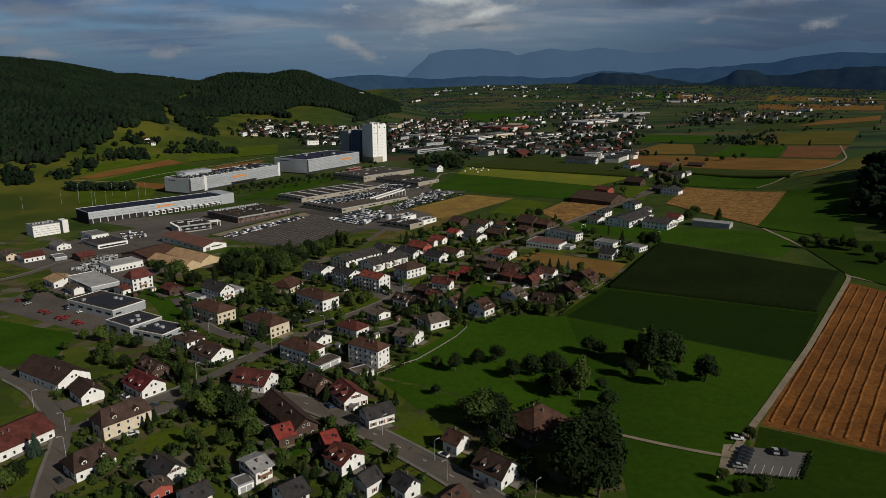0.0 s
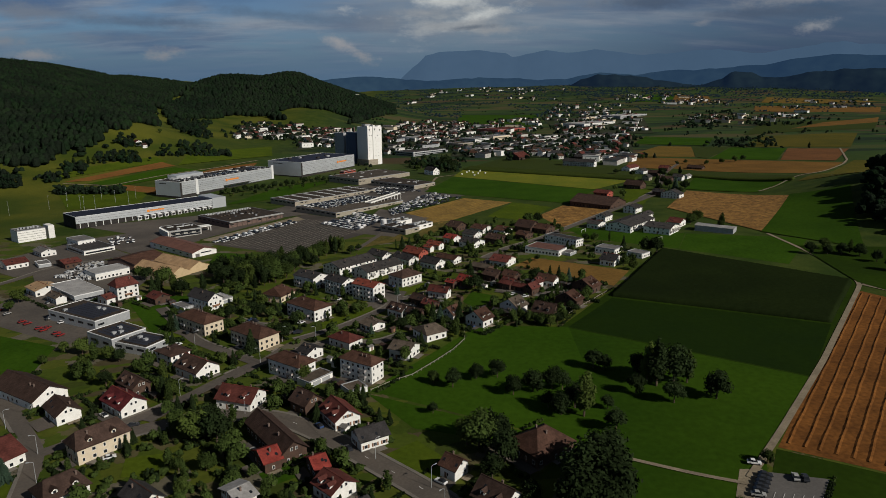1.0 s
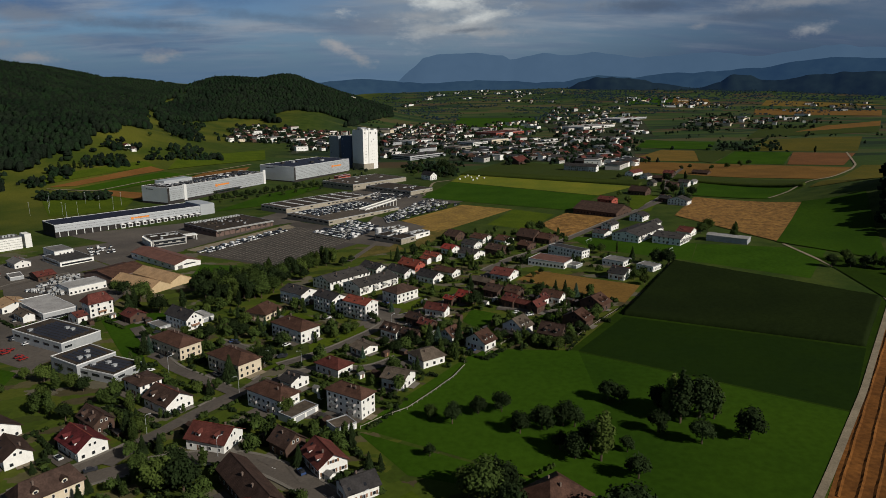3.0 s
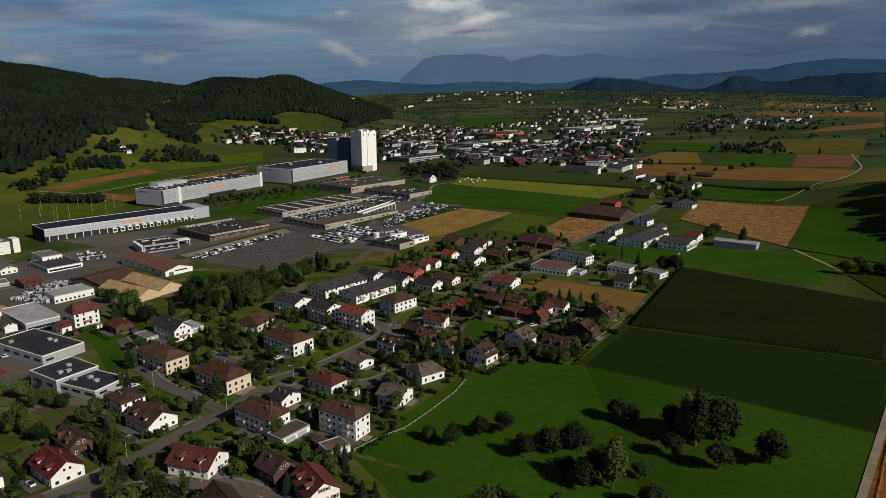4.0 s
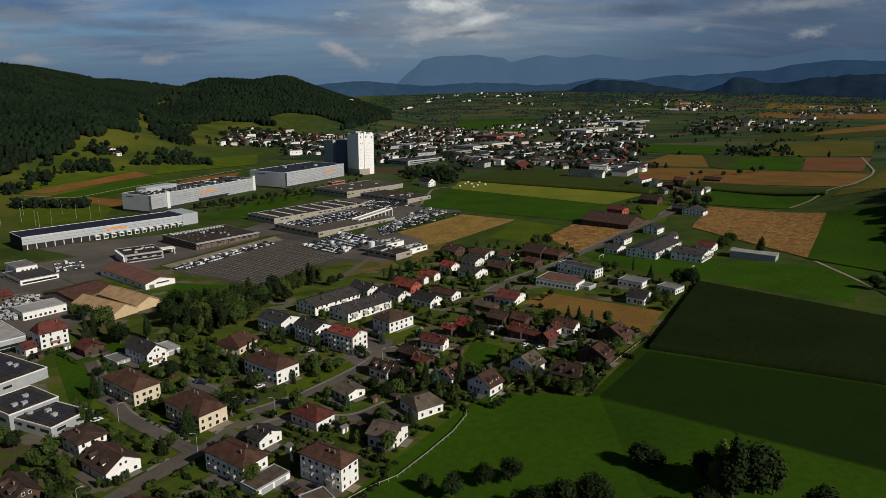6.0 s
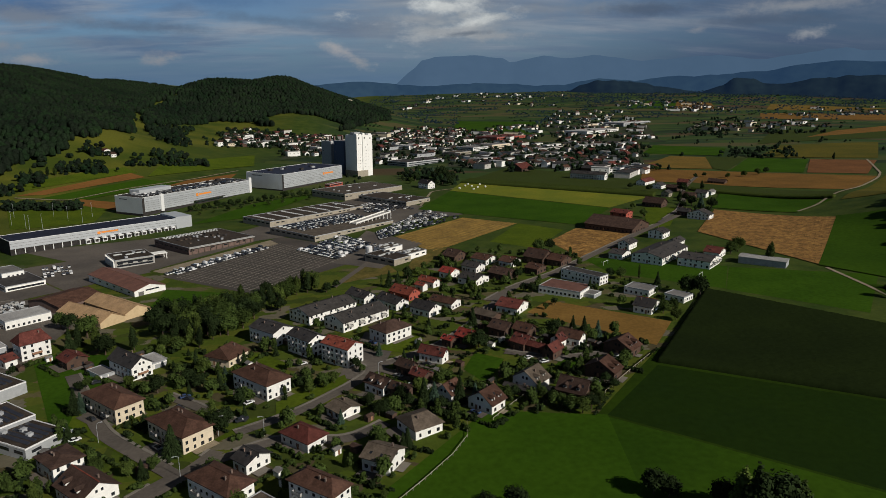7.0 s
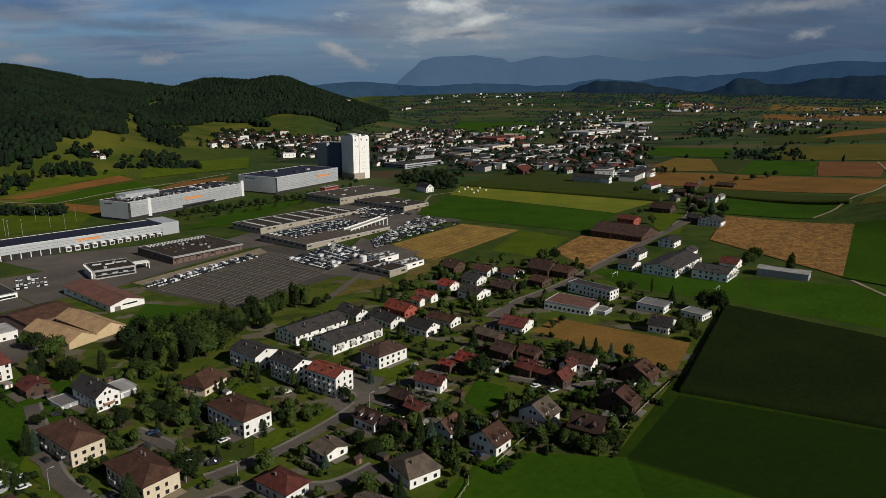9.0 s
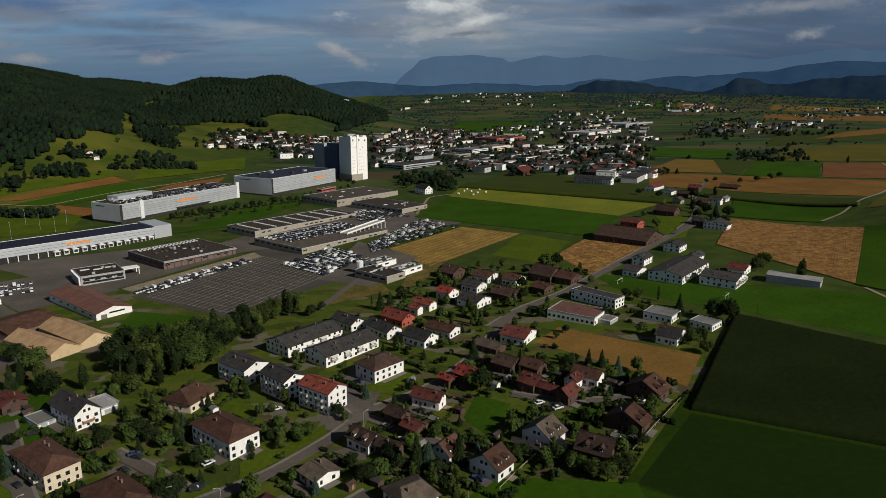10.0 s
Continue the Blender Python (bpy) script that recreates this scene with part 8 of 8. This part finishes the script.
def storage_tank(x, y, r, tall):
    """An upright round tank with a domed lid and a ladder."""
    n = 20
    ob = thing("storage_tank", x, y, 0, "white upright cylindrical storage tank beside the workshop", "tank")
    prof = ((-.4, r), (tall, r), (tall + .3, r * .8), (tall + .5, r * .3))
    part("shell", raw_mesh("shell", [(q * cos(k * 2 * pi / n), q * sin(k * 2 * pi / n), z) for z, q in prof for k in range(n)], [(j * n + k, j * n + (k + 1) % n, j * n + n + (k + 1) % n, j * n + n + k) for j in range(3) for k in range(n)] + [tuple(3 * n + k for k in range(n))]), "metal_white", ob)
    part("ladder", boxes_mesh("ladder", (-.3, -r - .25, 0, -.22, -r - .15, tall), (.22, -r - .25, 0, .3, -r - .15, tall), *[(-.22, -r - .23, z * .6 + .3, .22, -r - .17, z * .6 + .38) for z in range(int(tall / .6) - 1)]), "metal", ob)


for n_stand, (spot, stand_turn) in enumerate(STANDS):
    car(spot.x, spot.y, stand_turn, ("dark", "silver", "white", "dark", "blue")[n_stand % 5], z=ground_z(spot.x, spot.y) + PAVED[0])
car_rows(18, (-260, 470), (-237, 457), (-238, 505), (-274, 509), 3, 0.3, True, 5, 0.7)
car_rows(24, (-274, 561), (-259, 572), (-276, 600), (-295, 594), 3, 0.2, True, 6, 0.8)
car(-74.6, 355.3, 50, "white", wheels=True)
car(-73.2, 341.6, 20, "dark", wheels=True)
car(-101.8, 352.9, -30, "dark", wheels=True)
car(-100.9, 361.0, -20, "dark", wheels=True)
car(-148.5, 380.8, 30, "dark", wheels=True)
car(-60.5, 394.0, 30, "white", wheels=True)
car(42.9, 390.8, 30, "white", wheels=True)
car(49.3, 386.0, 30, "white", wheels=True)
car(-116.4, 246.4, 30, "dark", wheels=True)
car(-114.5, 223.4, 30, "white", wheels=True)
car(-136.6, 335.2, 50, "white", wheels=True)
car(-131.1, 329.3, 50, "white", wheels=True)
car(-73.6, 340.2, 20, "dark", wheels=True)
car(-216.1, 384.2, 30, "white", wheels=True)
car(-221.3, 376.2, 30, "silver", wheels=True)
car(-103.1, 363.2, 30, "blue", wheels=True)
car_lot("packed rows of white vans and cars in the yard", (-112, 630), (-74, 594), (-47, 641), (-81, 684), 2.75, 6.6, 0.12, ("white", "silver", "silver", "white", "dark", "white"), 0.9, 1)
car_lot("packed mixed cars on the lot beside the straw field", (-52, 690), (-47, 660), (26, 750), (-10, 800), 2.6, 5.6, 0.12, ("white", "silver", "dark", "dark", "silver", "white"), 0.75, 3)
car_lot("dark parked cars between the factory halls", (-92, 828), (-69, 795), (-20, 806), (-62, 880), 2.7, 6.0, 0.0, ("dark", "dark", "silver", "dark", "white"), 0.8, 4)
car_lot("parked cars along the edge of the roof deck", (-307, 814), (-241, 950), (-256, 957), (-322, 822), 2.6, 5.6, 0.0, ("dark", "silver", "dark", "white", "silver"), 0.92, 9, z=11.99)
car_lot("parked cars on the roof deck of the hall", (-115, 685), (-62, 748), (-88, 770), (-141, 707), 2.7, 6.2, 0.0, ("dark", "silver", "dark", "white", "silver", "dark"), 0.85, 10, z=0.95)
car_rows(74, (-184, 559), (-135, 641), (-144, 650), (-193, 567), 2, 0.3, True, 2, 0.93)
storage_tank(-50, 602, 2.6, 8.0)

for n_bay in range(6):
    car(93.2 + n_bay * 1.32, 188.6 + n_bay * 1.95, -14, ("silver", "dark", "dark", "dark", "dark", "dark")[n_bay], wheels=True)
car(108.2, 196.6, 75, "silver", wheels=True)
car(110.8, 195.9, 75, "dark", wheels=True)
car(99.6, 205.4, -16, "white", wheels=True)
car(-235.0, 372.2, 60, "red", wheels=True)
car(-229.8, 368.8, 60, "red", wheels=True)
car(-218.4, 360.2, 60, "red", wheels=True)
car(-214.0, 357.0, 60, "red", wheels=True)
car(-214.2, 360.8, 60, "red", wheels=True)
car(-204.1, 351.6, 60, "red", wheels=True)
car(-200.3, 348.6, 60, "red", wheels=True)
car(-261.9, 394.2, 60, "red", wheels=True)
car(-222.0, 376.3, 60, "dark", wheels=True)
car(-210.9, 369.3, 60, "white", wheels=True)
car(-252.6, 387.0, 60, "silver", wheels=True)
pallet_yard((-269, 465), (-240, 456), (-234, 483), (-261, 506), 176, 7)



# ---- street furniture and small things ----
def street_lamp(x, y, turn, tall=7.5):
    """A tapered steel pole with a bent arm and a flat lamp head."""
    ob = thing("street_lamp", x, y, turn, "slim grey steel street lamp with a curved arm beside the road", "street lamp", "street lamps")
    part("pole", shared(("pole", tall), lambda: raw_mesh("pole", [(r * cos(k * pi / 4), r * sin(k * pi / 4), z) for z, r in ((-.3, .10), (tall * .5, .08), (tall, .05)) for k in range(8)], [(j * 8 + k, j * 8 + (k + 1) % 8, j * 8 + 8 + (k + 1) % 8, j * 8 + 8 + k) for j in range(2) for k in range(8)])), "metal", ob)
    part("arm", shared(("arm", tall), lambda: raw_mesh("arm", [(x1, y1, z1 + tall) for x1, z1 in ((0, -.1), (.7, .25), (1.5, .3)) for y1 in (-.05, .05)] + [(x1, y1, z1 + tall + .1) for x1, z1 in ((0, -.1), (.7, .25), (1.5, .3)) for y1 in (-.05, .05)],
                                                       [(0, 1, 3, 2), (2, 3, 5, 4), (6, 8, 9, 7), (8, 10, 11, 9), (0, 2, 8, 6), (2, 4, 10, 8), (1, 7, 9, 3), (3, 9, 11, 5), (4, 5, 11, 10), (0, 6, 7, 1)])), "metal", ob)
    part("lamp_head", shared(("head", tall), lambda: boxes_mesh("lamp_head", (1.3, -.16, tall + .22, 2.1, .16, tall + .38))), "metal", ob)


def floodlight_mast(x, y):
    """A slim tall mast with a bar of lamps."""
    tall = 15.0
    ob = thing("floodlight_mast", x, y, 40, "slim grey mast with small lamps on the sports ground", "mast", "floodlight masts")
    part("pole", shared("mast_pole", lambda: raw_mesh("pole", [(r * cos(k * pi / 4), r * sin(k * pi / 4), z) for z, r in ((-.3, .12), (tall * .5, .1), (tall, .07)) for k in range(8)], [(j * 8 + k, j * 8 + (k + 1) % 8, j * 8 + 8 + (k + 1) % 8, j * 8 + 8 + k) for j in range(2) for k in range(8)])), "metal", ob)
    part("lamp_bar", shared("mast_lamps", lambda: boxes_mesh("lamp_bar", (-.6, -.06, tall - .12, .6, .06, tall), (-.6, -.2, tall, -.25, .06, tall + .22), (.25, -.2, tall, .6, .06, tall + .22))), "metal", ob)


def goal(x, y, turn):
    ob = thing("football_goal", x, y, turn, "white tubular football goal on the sports lawn", "goal", "football goals", lift=0.3)
    for o in (-3.6, 3.6):
        part("post", shared("goalpost", lambda: boxes_mesh("post", (-.1, -.1, 0, .1, .1, 2.5))), "paint", ob, m=pose(o, 0, 0))
        part("brace", shared("goalbrace", lambda: boxes_mesh("brace", (-.06, 0, 1.9, .06, 1.6, 2.02))), "paint", ob, m=pose(o, 0, .35))
    part("crossbar", shared("crossbar", lambda: boxes_mesh("crossbar", (-3.7, -.1, 2.42, 3.7, .1, 2.62))), "paint", ob)


def bale(x, y):
    n = 12
    me = shared("bale", lambda: raw_mesh("bale", [(r * cos(k * 2 * pi / n), y1, .75 + r * sin(k * 2 * pi / n)) for y1, r in ((-.7, .62), (-.6, .75), (.6, .75), (.7, .62)) for k in range(n)],
                                         [(j * n + k, j * n + (k + 1) % n, j * n + n + (k + 1) % n, j * n + n + k) for j in range(3) for k in range(n)] + [tuple(range(n - 1, -1, -1)), tuple(range(3 * n, 4 * n))]))
    ob = part("hay_bale", me, "paint", None, m=pose(x, y, ground_z(x, y) + 0.45, 0, 0, (x * 37) % 180))
    ob.scale = (1.5, 1.5, 1.5)
    tagged(ob, "round bale wrapped in white film on the field", "bale", "wrapped bales")


def fence(label, *points):
    """Low wooden posts with two rails."""
    a0 = points[0]
    ob = thing("fence", a0[0], a0[1], 0, label, "fence")
    z0 = ground_z(*a0)
    for a, b in zip(points, points[1:]):
        n = max(1, int(math.dist(a, b) / 3.2))
        turn = math.degrees(math.atan2(b[1] - a[1], b[0] - a[0]))
        for k in range(n):
            x, y = a[0] + (b[0] - a[0]) * k / n, a[1] + (b[1] - a[1]) * k / n
            x2, y2 = a[0] + (b[0] - a[0]) * (k + 1) / n, a[1] + (b[1] - a[1]) * (k + 1) / n
            zz = ground_z(x, y) - z0 + .1
            part("post", shared("fencepost", lambda: boxes_mesh("post", (-.1, -.1, -.2, .1, .1, 1.15))), "wall_beige", ob, m=pose(x - a0[0], y - a0[1], zz, 0, 0, turn))
            slope = math.degrees(math.atan2(ground_z(x2, y2) - ground_z(x, y), math.dist((x, y), (x2, y2))))
            length = round(math.dist(a, b) / n, 2)
            part("rail", shared(("rail", length), lambda: boxes_mesh("rail", (0, -.04, .75, length, .04, .98))), "wall_beige", ob, m=pose(x - a0[0], y - a0[1], zz, 0, -slope, turn))


def yard_lines(a, b, c, d, count, cross):
    """Painted rows on the large car yard."""
    v, f = [], []

    def strip(p, q, half, lift=LIFT[0] + 0.012):
        n = max(1, int(math.dist(p, q) / 12))
        dx, dy = (q[0] - p[0]) / math.dist(p, q), (q[1] - p[1]) / math.dist(p, q)
        for k in range(n):
            r = len(v)
            for u, o in ((k, -half), (k, half), (k + 1, half), (k + 1, -half)):
                x, y = p[0] + (q[0] - p[0]) * u / n - dy * o, p[1] + (q[1] - p[1]) * u / n + dx * o
                v.append((x, y, ground_z(x, y) + lift))
            f.append((r, r + 3, r + 2, r + 1))
    for k in range(count):
        u = (k + .5) / count
        strip(bilinear(a, b, c, d, u, .02), bilinear(a, b, c, d, u, .98), 0.3)
    for k in range(cross):
        w = (k + .5) / cross
        strip(bilinear(a, b, c, d, .02, w), bilinear(a, b, c, d, .98, w), 0.16, LIFT[0] + 0.016)
    tagged(part("yard_marking", raw_mesh("yard_marking", v, f), "yard_line", None), "pale parking lines painted on the dark car yard", "marking", kind="structure")


def parking_ramp(x, y, turn, length):
    """A concrete ramp on posts that climbs to the parking deck."""
    ob = thing("parking_ramp", x, y, turn, "pale concrete ramp on posts up to the parking deck", "ramp")
    lo, hi = 4.6, 8.0
    part("deck", raw_mesh("deck", [(0, -4, lo), (length, -4, hi), (length, 4, hi), (0, 4, lo), (0, -4, lo - .6), (length, -4, hi - .6), (length, 4, hi - .6), (0, 4, lo - .6)],
                          [(0, 1, 2, 3), (7, 6, 5, 4), (0, 4, 5, 1), (1, 5, 6, 2), (2, 6, 7, 3), (3, 7, 4, 0)]), "wall_concrete", ob)
    n = int(length / 5.5)
    for side in (-4, 4):
        part("parapet", raw_mesh("parapet", [(xx, side + yy, (lo if xx == 0 else hi) + zz) for xx in (0, length) for yy in (-.15, .15) for zz in (0, 1.1)], [(0, 1, 5, 4), (2, 6, 7, 3), (1, 3, 7, 5), (0, 2, 3, 1), (4, 5, 7, 6), (0, 4, 6, 2)]), "wall_white", ob)
        for k in range(n + 1):
            xx = k * length / n
            part("post", boxes_mesh("post", (xx - .3, side - .3, -1, xx + .3, side + .3, lo + (hi - lo) * k / n - .5)), "wall_white", ob)


def crossing(x, y, turn, count):
    """Broad yellow bars of a pedestrian crossing, side by side across the road."""
    ob = thing("pedestrian_crossing", x, y, turn, "worn yellow bars of a crossing on the asphalt", "crossing", lift=LIFT[0] + 0.03)
    for k in range(count):
        part("bar", shared("zebra_bar", lambda: boxes_mesh("bar", (-1.6, -.25, -.3, 1.6, .25, .05))), "crossing_paint", ob, m=pose(0, (k - count / 2) * 1.0, 0))


def bay_lines(a, b, c, d, count):
    """Thin white lines between parking bays, from side a-b towards d-c."""
    v, f = [], []
    for k in range(count + 1):
        p, q = bilinear(a, b, c, d, (k + .02) / (count + .04), 0.04), bilinear(a, b, c, d, (k + .02) / (count + .04), 0.34)
        dx, dy = q[0] - p[0], q[1] - p[1]
        w = 0.05 / math.hypot(dx, dy)
        n = len(v)
        v += [(x - dy * w * o, y + dx * w * o, ground_z(x, y) + LIFT[0] + 0.02) for (x, y), o in ((p, -1), (q, -1), (q, 1), (p, 1))]
        f.append((n, n + 1, n + 2, n + 3))
    tagged(part("bay_marking", raw_mesh("bay_marking", v, f), "paint", None), "thin white parking bay lines on the asphalt", "marking", kind="structure")


bay_lines((108, 182.2), (90.4, 186.1), (100.6, 201.2), (118.2, 195.8), 7)
parking_ramp(-76, 717, 56, 52)
crossing(-88.4, 250.0, 8, 8)
def garden_shed(x, y, turn, n):
    """A small boarded shed with a pitched roof and a door."""
    w, d = 2.8 + .4 * (n % 3), 2.3 + .3 * (n % 2)
    ob = thing("garden_shed", x, y, turn, ("small brown boarded garden shed beside a lawn", "small white garden shed beside a lawn")[n % 3 == 0], "shed", "garden sheds")
    key = (n % 3, n % 2)
    body = part("wall", shared(("shed",) + key, lambda: house_walls(w + .5, d + .5, 2.1, .7, 0, .25, .1, "x")), "wall_white" if n % 3 == 0 else "wall_timber", ob)
    part("roof", shared(("shed_roof",) + key, lambda: gable_roof(w + .5, d + .5, 2.1, .7, 0, .1, "x")), ("tiles_grey", "tiles_dbrown", "tiles_dgrey")[n % 3], ob)
    part("door", shared("shed_door", lambda: boxes_mesh("door", (-.45, -.05, 0, .45, .04, 1.8))), "shutter", body, m=pose(.3, -d / 2, 0.1))


n_shed = 0
for hx, hy, hs in [p for p in PLOTS if p[1] < 430 and 4 < p[2] < 10]:
    for dx, dy in ((hs + 5, -hs - 1), (-hs - 4, hs + 3), (hs + 3, hs + 4)):
        spot_x, spot_y = hx + dx, hy + dy
        if clear(spot_x, spot_y, 1.6) and n_shed < 40 and all(math.hypot(spot_x - p, spot_y - q) > 3.5 for p, q in TREES):
            garden_shed(spot_x, spot_y, 50 + 90 * (n_shed % 2), n_shed)
            n_shed += 1
            break
street_lamp(-166, 248, 30)
street_lamp(-142, 228, 200)
street_lamp(-132, 210, 200)
street_lamp(-22, 217, 40)
street_lamp(-3, 199, 40)
street_lamp(1, 187, 220)
street_lamp(27, 174, 40)
street_lamp(-83, 303, 200)
street_lamp(-108, 271, 40)
street_lamp(-122, 328, 40)
street_lamp(-76, 253, 40)
street_lamp(-24, 375, 40)
street_lamp(-79, 330, 20)
street_lamp(-62, 329, 200)
for mast_x, mast_y in ((-433, 750), (-420, 763), (-397, 748), (-381, 748), (-402, 806), (-376, 785), (-356, 775), (-361, 805), (-455, 714), (-390, 742), (-440, 800)):
    floodlight_mast(mast_x, mast_y)
goal(118, 552, 52)
goal(169, 514, 52)
bale(31, 943)
bale(39, 964)
bale(47, 958)
bale(48, 931)
bale(58, 970)
bale(64, 950)
bale(43, 977)
bale(54, 947)
fence("low pale fence along the meadow edge", (22.0, 334.1), (28.3, 343.1), (36.2, 353.6))
fence("low pale fence behind the gardens", (68.6, 353.4), (81.6, 370.1), (98.0, 390.3))
fence("pale fence between lawn and meadow", (-28.7, 269.0), (-20.3, 277.1), (-12.1, 282.7), (-2.7, 296.0), (6.4, 310.1), (11.8, 322.2), (12.2, 333.1))
yard_lines((-182.8, 555.9), (-113.8, 514.4), (-65.1, 604.4), (-131.2, 664.1), 17, 14)
